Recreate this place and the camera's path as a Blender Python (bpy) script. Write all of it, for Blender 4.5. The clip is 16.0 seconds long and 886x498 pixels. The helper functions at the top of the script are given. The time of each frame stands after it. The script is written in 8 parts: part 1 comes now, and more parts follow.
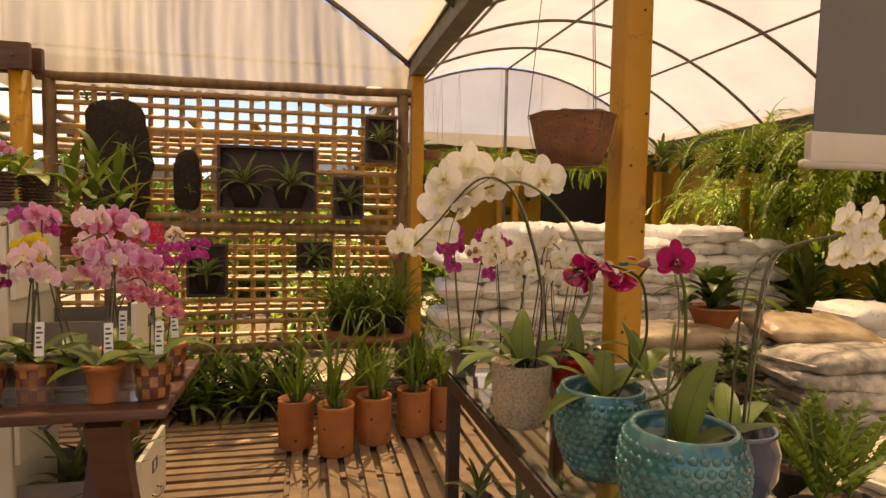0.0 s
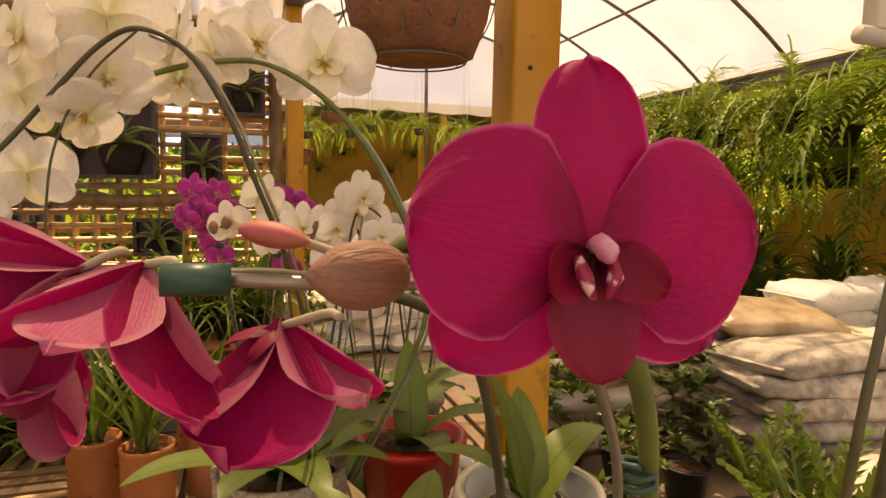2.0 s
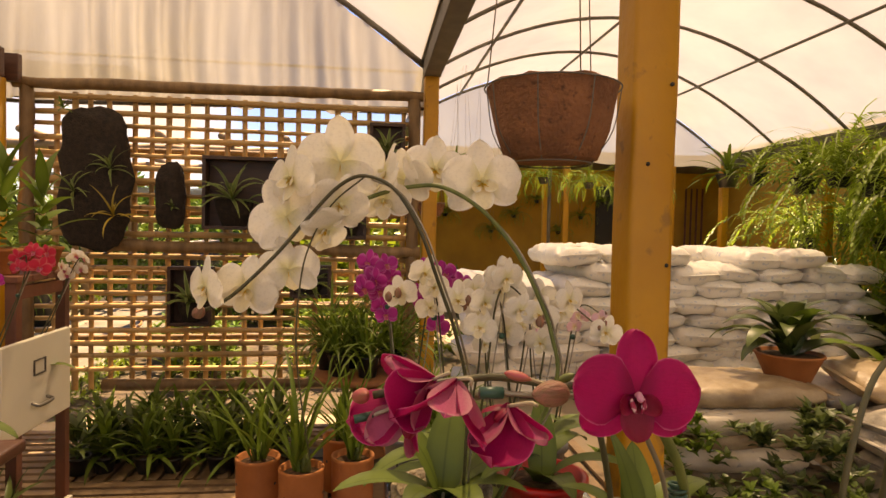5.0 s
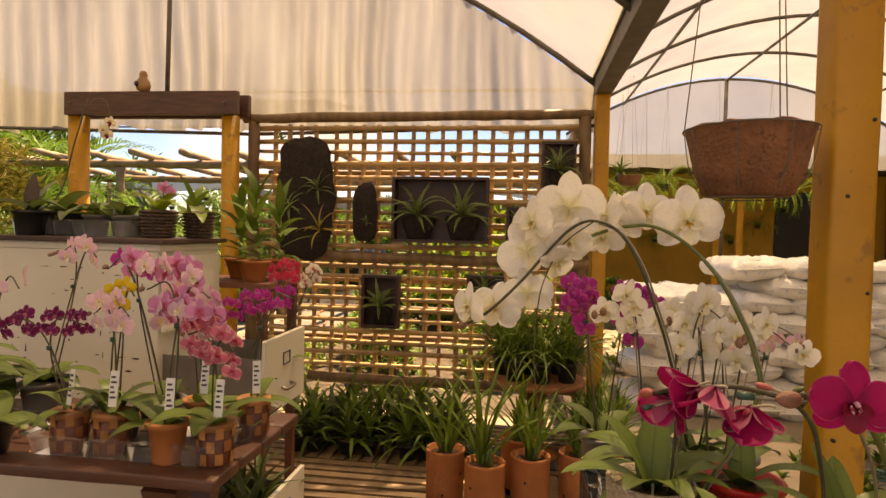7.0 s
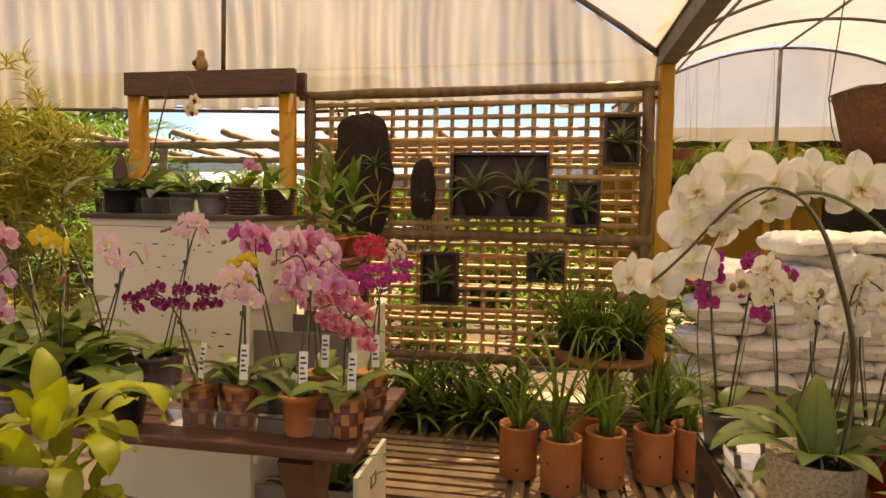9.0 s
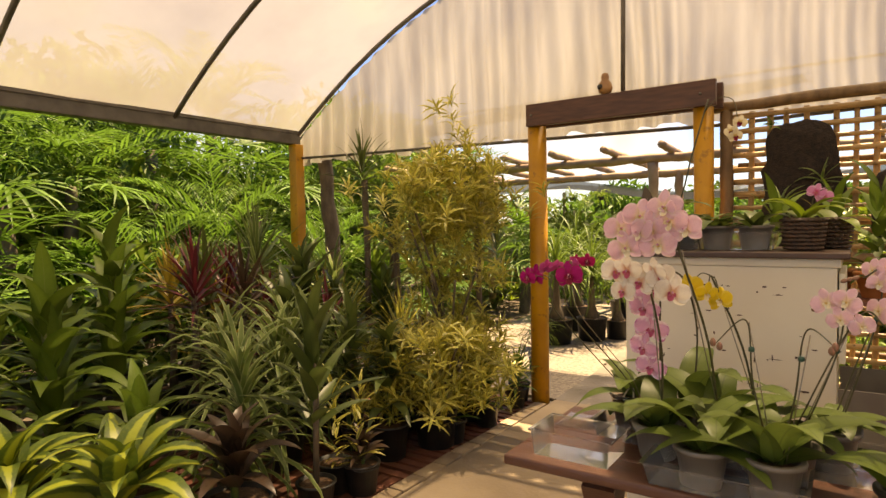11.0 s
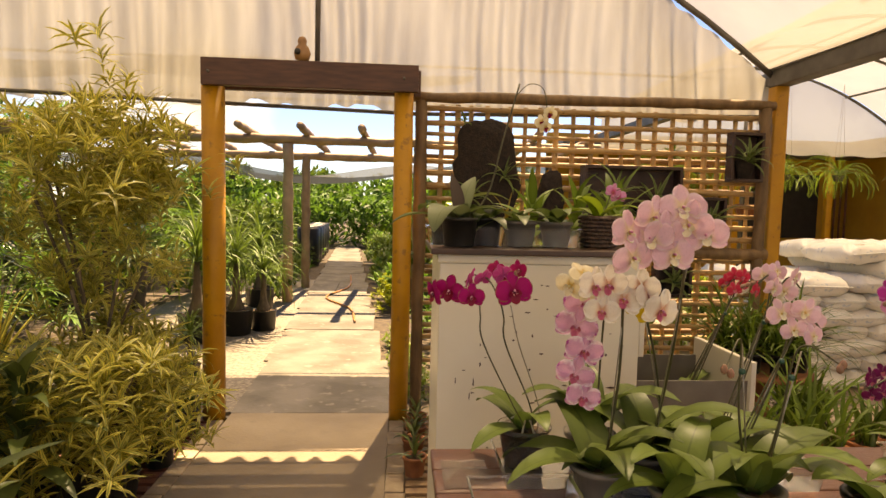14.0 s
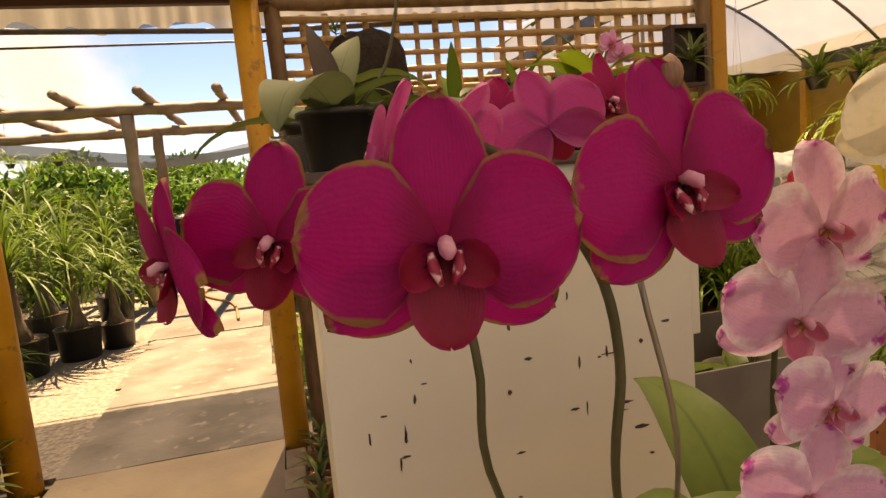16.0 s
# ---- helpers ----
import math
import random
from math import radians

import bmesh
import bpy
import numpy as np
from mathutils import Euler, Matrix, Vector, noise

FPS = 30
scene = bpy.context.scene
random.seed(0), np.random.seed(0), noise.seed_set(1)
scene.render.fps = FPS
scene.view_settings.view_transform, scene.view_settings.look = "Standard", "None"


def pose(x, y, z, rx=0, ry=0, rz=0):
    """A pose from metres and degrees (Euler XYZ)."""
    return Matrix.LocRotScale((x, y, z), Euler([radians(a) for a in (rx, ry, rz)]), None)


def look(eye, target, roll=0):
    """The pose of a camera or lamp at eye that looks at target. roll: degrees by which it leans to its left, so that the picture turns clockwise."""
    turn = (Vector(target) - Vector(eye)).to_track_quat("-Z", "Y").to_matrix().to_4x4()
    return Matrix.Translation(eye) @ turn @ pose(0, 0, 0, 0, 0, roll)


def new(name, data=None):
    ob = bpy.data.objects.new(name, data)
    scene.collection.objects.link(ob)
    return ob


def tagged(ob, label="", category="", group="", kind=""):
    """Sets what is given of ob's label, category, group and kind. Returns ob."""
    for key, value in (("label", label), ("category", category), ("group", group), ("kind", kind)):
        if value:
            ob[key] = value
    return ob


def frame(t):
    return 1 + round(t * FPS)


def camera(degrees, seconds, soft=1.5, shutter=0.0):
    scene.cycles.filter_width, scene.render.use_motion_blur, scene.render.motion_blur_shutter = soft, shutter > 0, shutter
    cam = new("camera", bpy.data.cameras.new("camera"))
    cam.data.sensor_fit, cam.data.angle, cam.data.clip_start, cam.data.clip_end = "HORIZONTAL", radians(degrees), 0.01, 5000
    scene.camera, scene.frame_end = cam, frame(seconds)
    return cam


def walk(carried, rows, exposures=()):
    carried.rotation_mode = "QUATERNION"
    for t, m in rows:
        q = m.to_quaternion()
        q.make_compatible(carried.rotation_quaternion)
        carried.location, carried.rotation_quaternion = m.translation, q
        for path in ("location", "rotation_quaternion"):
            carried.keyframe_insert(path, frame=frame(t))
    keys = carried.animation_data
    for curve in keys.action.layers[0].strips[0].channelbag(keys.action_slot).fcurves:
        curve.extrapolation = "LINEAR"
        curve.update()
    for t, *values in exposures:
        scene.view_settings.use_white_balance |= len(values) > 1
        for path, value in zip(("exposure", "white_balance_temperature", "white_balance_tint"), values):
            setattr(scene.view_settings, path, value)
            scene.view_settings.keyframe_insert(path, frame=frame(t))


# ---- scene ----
cam = camera(72.9, 16.0)
PATH = [
    (0, (0.297, -0.429, 1.338), (0.738, 1.517, 1.214), 1.1),
    (0.5, (0.457, -0.276, 1.324), (0.984, 1.65, 1.211), 1.0),
    (1, (0.7, 0.081, 1.274), (1.313, 1.981, 1.148), 0.9),
    (1.5, (0.802, 0.323, 1.271), (1.45, 2.208, 1.112), 0.8),
    (2, (0.829, 0.352, 1.276), (1.458, 2.241, 1.082), 0.8),
    (2.5, (0.842, 0.325, 1.2825), (1.424, 2.227, 1.0655), 0.7),
    (3, (0.837, 0.313, 1.285), (1.374, 2.229, 1.077), 0.6),
    (3.5, (0.830, 0.286, 1.298), (1.315, 2.218, 1.119), 0.7),
    (4, (0.781, 0.227, 1.323), (1.192, 2.179, 1.179), 0.9),
    (4.2, (0.764, 0.206, 1.33), (1.141, 2.166, 1.204), 1.0),
    (6.3, (0.729, 0.077, 1.38), (0.681, 2.077, 1.35), 1.4),
    (6.5, (0.703, 0.061, 1.384), (0.597, 2.058, 1.35), 1.4),
    (7, (0.615, -0.085, 1.399), (0.349, 1.897, 1.342), 1.4),
    (7.5, (0.491, -0.226, 1.408), (0.121, 1.738, 1.322), 1.2),
    (8, (0.483, -0.207, 1.386), (0.112, 1.754, 1.272), 1.0),
    (8.5, (0.458, -0.074, 1.355), (0.141, 1.896, 1.219), 1.0),
    (9, (0.369, -0.101, 1.379), (0.022, 1.864, 1.249), 0.9),
    (9.5, (0.118, -0.194, 1.411), (-0.5, 1.705, 1.31), 0.4),
    (10, (-0.16, -0.162, 1.417), (-1.154, 1.572, 1.339), -0.5),
    (10.2, (-0.275, -0.162, 1.424), (-1.403, 1.488, 1.353), -0.9),
    (12.3, (-1.368, -0.477, 1.513), (-2.443, 1.207, 1.416), -2.9),
    (12.5, (-1.434, -0.435, 1.519), (-2.363, 1.333, 1.416), -2.2),
    (13, (-1.544, -0.382, 1.544), (-2.063, 1.547, 1.438), -0.5),
    (13.5, (-1.584, -0.245, 1.519), (-1.718, 1.747, 1.4), 0.7),
    (14, (-1.602, 0.088, 1.483), (-1.459, 2.077, 1.34), 1.4),
    (14.5, (-1.603, 0.433, 1.432), (-1.3, 2.401, 1.247), 0.5),
    (15, (-1.604, 0.722, 1.407), (-1.209, 2.67, 1.181), -1.4),
    (15.5, (-1.524, 0.978, 1.351), (-1.075, 2.91, 1.096), -3.8),
    (16, (-1.491, 1.099, 1.327), (-1.017, 3.026, 1.077), -5.0),
]
walk(cam, [(t, look(eye, target, roll)) for t, eye, target, roll in PATH],
     exposures=[(0, 1.66, 13000, 21), (1, 1.76, 13000, 22), (2.5, 2.00, 13000, 22), (4, 1.80, 13000, 21), (6.5, 1.62, 12900, 20), (8, 1.66, 12600, 18), (13.5, 1.74, 12200, 15), (16, 1.64, 12500, 19)])

# ---- light ----
world = bpy.data.worlds.new("sky")
scene.world = world
world.use_nodes = True
wt = world.node_tree
sky = wt.nodes.new("ShaderNodeTexSky")
sky.sky_type = 'NISHITA'
sky.sun_disc = False
SUN_EL, SUN_AZ = radians(66), radians(12)
sky.sun_elevation, sky.sun_rotation = SUN_EL, SUN_AZ
sky.dust_density, sky.ozone_density = 0.1, 3.5
wt.nodes["Background"].inputs[1].default_value = 0.09
# thin clouds over the sky
tc = wt.nodes.new("ShaderNodeTexCoord")
cl = wt.nodes.new("ShaderNodeTexNoise")
cl.inputs["Scale"].default_value, cl.inputs["Detail"].default_value = 3.0, 8.0
rmp = wt.nodes.new("ShaderNodeValToRGB")
rmp.color_ramp.elements[0].position, rmp.color_ramp.elements[1].position = 0.52, 0.74
mx = wt.nodes.new("ShaderNodeMixRGB")
mx.inputs[2].default_value = (4.2, 4.3, 4.6, 1)
wt.links.new(tc.outputs["Generated"], cl.inputs["Vector"])
wt.links.new(cl.outputs["Fac"], rmp.inputs[0])
wt.links.new(rmp.outputs[0], mx.inputs[0])
deep = wt.nodes.new("ShaderNodeMixRGB")
deep.blend_type = 'MULTIPLY'
deep.inputs[0].default_value = 1.0
deep.inputs[2].default_value = (0.52, 0.66, 1.0, 1)
wt.links.new(sky.outputs[0], deep.inputs[1])
wt.links.new(deep.outputs[0], mx.inputs[1])
wt.links.new(mx.outputs[0], wt.nodes["Background"].inputs[0])
sun_data = bpy.data.lights.new("sun", 'SUN')
sun_data.energy, sun_data.angle, sun_data.color = 5.0, radians(0.6), (1.0, 0.93, 0.82)
sun_ob = new("sun", sun_data)
sun_from = Vector((math.sin(SUN_AZ) * math.cos(SUN_EL), math.cos(SUN_AZ) * math.cos(SUN_EL), math.sin(SUN_EL)))
sun_ob.matrix_world = look(sun_from * 60, (0, 0, 0))

# ---- materials ----
def mat(name, base, rough=0.6, second=None, scale=8.0, bump=0.0, bump_scale=60.0, metal=0.0, detail=6.0, stretch=None,
        spread=0.0, translucent=0.0, clear=0.0, coat=0.0, contrast=(0.35, 0.7), wear=None, spec=0.5):
    """Noise-mixed surface: two colours, optional third wear colour, bump, per-object value spread, thin translucency."""
    m = bpy.data.materials.new(name)
    m.use_nodes = True
    nt = m.node_tree
    n, ln = nt.nodes, nt.links
    bs = n["Principled BSDF"]
    bs.inputs["Roughness"].default_value, bs.inputs["Metallic"].default_value = rough, metal
    bs.inputs["Coat Weight"].default_value = coat
    bs.inputs["Specular IOR Level"].default_value = spec
    co = n.new("ShaderNodeTexCoord")
    src = co.outputs["Object"]
    if stretch:
        mp = n.new("ShaderNodeMapping")
        mp.inputs["Scale"].default_value = stretch
        ln.new(src, mp.inputs[0])
        src = mp.outputs[0]
    nz = n.new("ShaderNodeTexNoise")
    nz.inputs["Scale"].default_value, nz.inputs["Detail"].default_value = scale, detail
    ln.new(src, nz.inputs["Vector"])
    rp = n.new("ShaderNodeValToRGB")
    e = rp.color_ramp.elements
    e[0].position, e[1].position = contrast
    e[0].color = (*(second or [c * 0.75 for c in base]), 1)
    e[1].color = (*base, 1)
    ln.new(nz.outputs["Fac"], rp.inputs[0])
    out = rp.outputs[0]
    if wear:
        n2 = n.new("ShaderNodeTexNoise")
        n2.inputs["Scale"].default_value, n2.inputs["Detail"].default_value = scale * 3.7, 8.0
        ln.new(src, n2.inputs["Vector"])
        r2 = n.new("ShaderNodeValToRGB")
        r2.color_ramp.elements[0].position, r2.color_ramp.elements[1].position = 0.6, 0.68
        ln.new(n2.outputs["Fac"], r2.inputs[0])
        mw = n.new("ShaderNodeMixRGB")
        mw.inputs[2].default_value = (*wear, 1)
        ln.new(r2.outputs[0], mw.inputs[0])
        ln.new(out, mw.inputs[1])
        out = mw.outputs[0]
    if spread:
        oi = n.new("ShaderNodeObjectInfo")
        mr = n.new("ShaderNodeMapRange")
        mr.inputs[3].default_value, mr.inputs[4].default_value = 1 - spread, 1 + spread
        ln.new(oi.outputs["Random"], mr.inputs[0])
        hs = n.new("ShaderNodeHueSaturation")
        ln.new(mr.outputs[0], hs.inputs["Value"])
        ln.new(out, hs.inputs["Color"])
        out = hs.outputs[0]
    ln.new(out, bs.inputs["Base Color"])
    if bump:
        nb = n.new("ShaderNodeTexNoise")
        nb.inputs["Scale"].default_value, nb.inputs["Detail"].default_value = bump_scale, 5.0
        ln.new(src, nb.inputs["Vector"])
        bp = n.new("ShaderNodeBump")
        bp.inputs["Strength"].default_value, bp.inputs["Distance"].default_value = bump, 0.01
        ln.new(nb.outputs["Fac"], bp.inputs["Height"])
        ln.new(bp.outputs[0], bs.inputs["Normal"])
    if translucent:
        tr = n.new("ShaderNodeBsdfTranslucent")
        ln.new(out, tr.inputs[0])
        ms = n.new("ShaderNodeMixShader")
        ms.inputs[0].default_value = translucent
        ln.new(bs.outputs[0], ms.inputs[1])
        ln.new(tr.outputs[0], ms.inputs[2])
        ln.new(ms.outputs[0], n["Material Output"].inputs[0])
        if clear:
            tp = n.new("ShaderNodeBsdfTransparent")
            m2 = n.new("ShaderNodeMixShader")
            m2.inputs[0].default_value = clear
            ln.new(ms.outputs[0], m2.inputs[1])
            ln.new(tp.outputs[0], m2.inputs[2])
            ln.new(m2.outputs[0], n["Material Output"].inputs[0])
    return m


M = {}
M["membrane"] = mat("membrane", (0.425, 0.398, 0.345), 0.6, (0.355, 0.325, 0.28), 1.3, 0.15, 6, translucent=0.5, clear=0.17, contrast=(0.3, 0.6))
M["curtain"] = mat("curtain", (0.50, 0.465, 0.40), 0.7, (0.35, 0.315, 0.262), 1.6, 0.15, 10, translucent=0.5, clear=0.08, stretch=(2.5, 2.5, 0.5), contrast=(0.3, 0.6))
M["steel"] = mat("steel", (0.16, 0.145, 0.125), 0.55, (0.09, 0.08, 0.07), 6, 0.1, 80, metal=0.3)
M["ochre"] = mat("ochre", (0.56, 0.27, 0.02), 0.5, (0.44, 0.20, 0.015), 5, 0.25, 40, wear=(0.30, 0.14, 0.02))
M["ochrewall"] = mat("ochrewall", (0.50, 0.27, 0.03), 0.75, (0.38, 0.19, 0.02), 2, 0.2, 30)
M["beam"] = mat("beam", (0.115, 0.045, 0.026), 0.45, (0.06, 0.022, 0.014), 6, 0.2, 60, stretch=(1, 8, 8))
M["bamboo"] = mat("bamboo", (0.52, 0.33, 0.14), 0.45, (0.36, 0.21, 0.085), 5, 0.15, 40, spread=0.22, wear=(0.20, 0.11, 0.045))
M["log"] = mat("log", (0.27, 0.16, 0.075), 0.6, (0.13, 0.075, 0.035), 5, 0.5, 30, spread=0.15, stretch=(3, 3, 1))
M["pergola"] = mat("pergola", (0.42, 0.28, 0.15), 0.6, (0.28, 0.17, 0.09), 5, 0.3, 30, spread=0.15)
M["slat"] = mat("slat", (0.32, 0.205, 0.11), 0.65, (0.20, 0.125, 0.07), 5, 0.4, 40, stretch=(2, 2, 8), spread=0.2)
M["redslat"] = mat("redslat", (0.22, 0.075, 0.045), 0.6, (0.13, 0.05, 0.03), 5, 0.3, 40, spread=0.2)
M["pathconcrete"] = mat("path_concrete", (0.215, 0.185, 0.15), 0.9, (0.13, 0.11, 0.085), 2.2, 0.6, 30, wear=(0.27, 0.23, 0.18), contrast=(0.38, 0.62))
M["concrete"] = mat("concrete", (0.34, 0.265, 0.18), 0.85, (0.22, 0.165, 0.11), 1.6, 0.35, 45, wear=(0.27, 0.21, 0.145))
M["gravel"] = mat("gravel", (0.36, 0.30, 0.23), 0.9, (0.16, 0.13, 0.10), 30, 0.9, 60)
M["soil"] = mat("soil", (0.13, 0.09, 0.055), 0.95, (0.055, 0.04, 0.028), 12, 0.9, 50)
M["brick"] = mat("brick", (0.42, 0.33, 0.22), 0.85, (0.28, 0.20, 0.13), 8, 0.4, 50, spread=0.2)
M["tabletop"] = mat("tabletop", (0.135, 0.055, 0.032), 0.4, (0.085, 0.033, 0.02), 3, 0.25, 40, stretch=(1, 6, 6))
M["white"] = mat("white", (0.72, 0.68, 0.56), 0.35, (0.66, 0.61, 0.49), 3, 0.06, 20, contrast=(0.3, 0.7))
M["darktop"] = mat("darktop", (0.09, 0.045, 0.03), 0.4, (0.05, 0.028, 0.02), 4, 0.2, 40)

# ---- building tools ----
R = random.Random(5)


def link_mesh(name, bm_or_mesh, material, parent=None, m=None, label="", smooth=True):
    if isinstance(bm_or_mesh, bmesh.types.BMesh):
        me = bpy.data.meshes.new(name)
        bm_or_mesh.to_mesh(me)
        bm_or_mesh.free()
        if smooth:
            me.polygons.foreach_set("use_smooth", [True] * len(me.polygons))
        if material:
            me.materials.append(material)
    else:
        me = bm_or_mesh
    ob = new(name, me)
    if parent:
        ob.parent = parent
    if m is not None:
        ob.matrix_basis = m
    if label:
        ob["label"] = label
    return ob


def part(name, bm, material, parent, label="", m=None, smooth=True):
    return link_mesh(name, bm, material, parent, m, label, smooth)


def thing(name, label, category, group="", m=None):
    ob = new(name)
    ob.empty_display_size = 0.05
    if m is not None:
        ob.matrix_basis = m
    return tagged(ob, label, category, group)


def structure(name, bm, material, label, category, smooth=False):
    return tagged(link_mesh(name, bm, material, smooth=smooth), label, category, kind="structure")


def mesh_of(name, bm, material, smooth=True):
    me = bpy.data.meshes.new(name)
    bm.to_mesh(me)
    bm.free()
    if smooth:
        me.polygons.foreach_set("use_smooth", [True] * len(me.polygons))
    me.materials.append(material)
    return me


def box(bm, x0, x1, y0, y1, z0, z1, bevel=0.0):
    r = bmesh.ops.create_cube(bm, size=1.0, matrix=Matrix.LocRotScale(((x0 + x1) / 2, (y0 + y1) / 2, (z0 + z1) / 2), None, (x1 - x0, y1 - y0, z1 - z0)))
    if bevel:
        ed = {e for v in r["verts"] for e in v.link_edges}
        bmesh.ops.bevel(bm, geom=list(ed), offset=bevel, segments=2, affect='EDGES', profile=0.6)
    return bm


def B():
    return bmesh.new()


def tube(bm, pts, rad, seg=8, caps=True, jitter=0.0):
    """A tube along pts; rad is one radius or one per point."""
    pts = [Vector(p) for p in pts]
    n = len(pts)
    rads = rad if isinstance(rad, (list, tuple)) else [rad] * n
    rings = []
    side = None
    for i, p in enumerate(pts):
        d = (pts[min(i + 1, n - 1)] - pts[max(i - 1, 0)]).normalized()
        if side is None:
            side = d.cross(Vector((0, 0, 1)) if abs(d.z) < 0.9 else Vector((1, 0, 0))).normalized()
        else:
            side = (side - d * side.dot(d)).normalized()
        up = d.cross(side)
        ring = []
        for k in range(seg):
            a = 2 * math.pi * k / seg
            r = rads[i] * (1 + (R.uniform(-jitter, jitter) if jitter else 0))
            ring.append(bm.verts.new(p + side * (r * math.cos(a)) + up * (r * math.sin(a))))
        rings.append(ring)
    for a, b in zip(rings, rings[1:]):
        for k in range(seg):
            bm.faces.new((a[k], a[(k + 1) % seg], b[(k + 1) % seg], b[k]))
    if caps:
        bm.faces.new(rings[0][::-1])
        bm.faces.new(rings[-1])
    return bm


def lathe(bm, profile, seg=28, wobble=0.0):
    """A turned shape from (radius, height) pairs."""
    rings = []
    for r, z in profile:
        rings.append([bm.verts.new((r * math.cos(2 * math.pi * k / seg) * (1 + wobble * math.sin(3 * k)), r * math.sin(2 * math.pi * k / seg), z)) for k in range(seg)])
    for a, b in zip(rings, rings[1:]):
        for k in range(seg):
            bm.faces.new((a[k], a[(k + 1) % seg], b[(k + 1) % seg], b[k]))
    bm.faces.new(rings[0][::-1])
    bm.faces.new(rings[-1])
    return bm


def spline(pts, n):
    """Catmull-Rom through pts, n points a span."""
    p = [Vector(q) for q in pts]
    p = [2 * p[0] - p[1]] + p + [2 * p[-1] - p[-2]]
    out = []
    for i in range(1, len(p) - 2):
        for k in range(n):
            t = k / n
            a, b, c, d = p[i - 1], p[i], p[i + 1], p[i + 2]
            out.append(0.5 * (2 * b + (c - a) * t + (2 * a - 5 * b + 4 * c - d) * t * t + (3 * b - a - 3 * c + d) * t ** 3))
    out.append(p[-2].copy())
    return out


def at(x, y, z=0.0, rz=0.0, s=1.0, rx=0.0, ry=0.0):
    return pose(x, y, z, rx, ry, rz) @ Matrix.Scale(s, 4)

# ---- the large structure ----
GUT = 2.45            # height of the gutters
XL, XM, XR = -5.9, 1.15, 5.8
YE, YE2, YB = 4.42, 8.3, -3.6


def arch_left(x):
    return GUT + 1.4 * (1 - ((x + 2.37) / 3.53) ** 2)


def arch_right(x):
    return 3.5 - 0.165 * (x - 3.25) ** 2


def vault(name, f, x0, x1, y0, y1, label, hoops):
    bm = B()
    nx, ny = 28, int((y1 - y0) / 0.35)
    rows = []
    for j in range(ny + 1):
        y = y0 + (y1 - y0) * j / ny
        row = []
        for i in range(nx + 1):
            x = x0 + (x1 - x0) * i / nx
            near = min(abs(y - h) for h in hoops)
            sag = 0.02 * min(near / 0.5, 1.0) + 0.012 * noise.noise((x * 1.3, y * 1.1, 0))
            row.append(bm.verts.new((x, y, f(x) + 0.03 - sag)))
        rows.append(row)
    for a, b in zip(rows, rows[1:]):
        for i in range(nx):
            bm.faces.new((a[i], a[i + 1], b[i + 1], b[i]))
    return structure(name, bm, M["membrane"], label, "roof", smooth=True)


HOOPS_L = [4.4 - 1.48 * i for i in range(6)]
HOOPS_R = [8.3 - 1.17 * i for i in range(11)]
vault("ceiling_west", arch_left, XL, XM, YB, YE + 0.05, "white translucent plastic vault over steel hoops", HOOPS_L)
vault("ceiling_east", arch_right, XM, XR, YB, YE2, "white translucent plastic tunnel vault over steel hoops", HOOPS_R)


def hoop(name, f, x0, x1, y, r, group):
    bm = tube(B(), [(x0 + (x1 - x0) * i / 24, y, f(x0 + (x1 - x0) * i / 24)) for i in range(25)], r, 8)
    tagged(link_mesh(name, bm, M["steel"]), "curved grey steel hoop carrying the plastic roof", "roof hoop", group, "structure")


for y in HOOPS_L:
    hoop("roof_hoop", arch_left, XL, XM, y, 0.022, "hoops of the west vault")
for y in HOOPS_R:
    hoop("roof_hoop", arch_right, XM, XR, y, 0.018, "hoops of the east vault")
for x in (1.9, 3.2, 4.66):
    structure("roof_purlin", tube(B(), [(x, YB, arch_right(x) - 0.02), (x, YE2, arch_right(x) - 0.02)], 0.015, 8), M["steel"], "thin grey steel purlin along the tunnel roof", "purlin", True)
structure("roof_purlin", tube(B(), [(-2.37, YB, 3.82), (-2.37, YE, 3.82)], 0.018, 8), M["steel"], "thin grey steel ridge tube of the vault", "purlin", True)
# gutters: pressed steel channels
for x, z in ((XL, GUT), (XM, GUT + 0.03), (XR, GUT - 0.03)):
    bm = B()
    box(bm, x - 0.06, x + 0.06, YB, YE if x < XR - 1 else YE2, z - 0.07, z + 0.06, 0.008)
    for s in (-1, 1):
        box(bm, x + s * 0.062 - 0.012, x + s * 0.062 + 0.012, YB, YE if x < XR - 1 else YE2, z + 0.045, z + 0.075)
    structure("gutter_beam", bm, M["steel"], "dark folded steel gutter beam between the roof vaults", "beam")
bm = box(B(), XM - 0.05, XM + 0.05, YE, YE2, GUT - 0.02, GUT + 0.08, 0.008)
structure("gutter_beam", bm, M["steel"], "dark folded steel gutter beam", "beam")


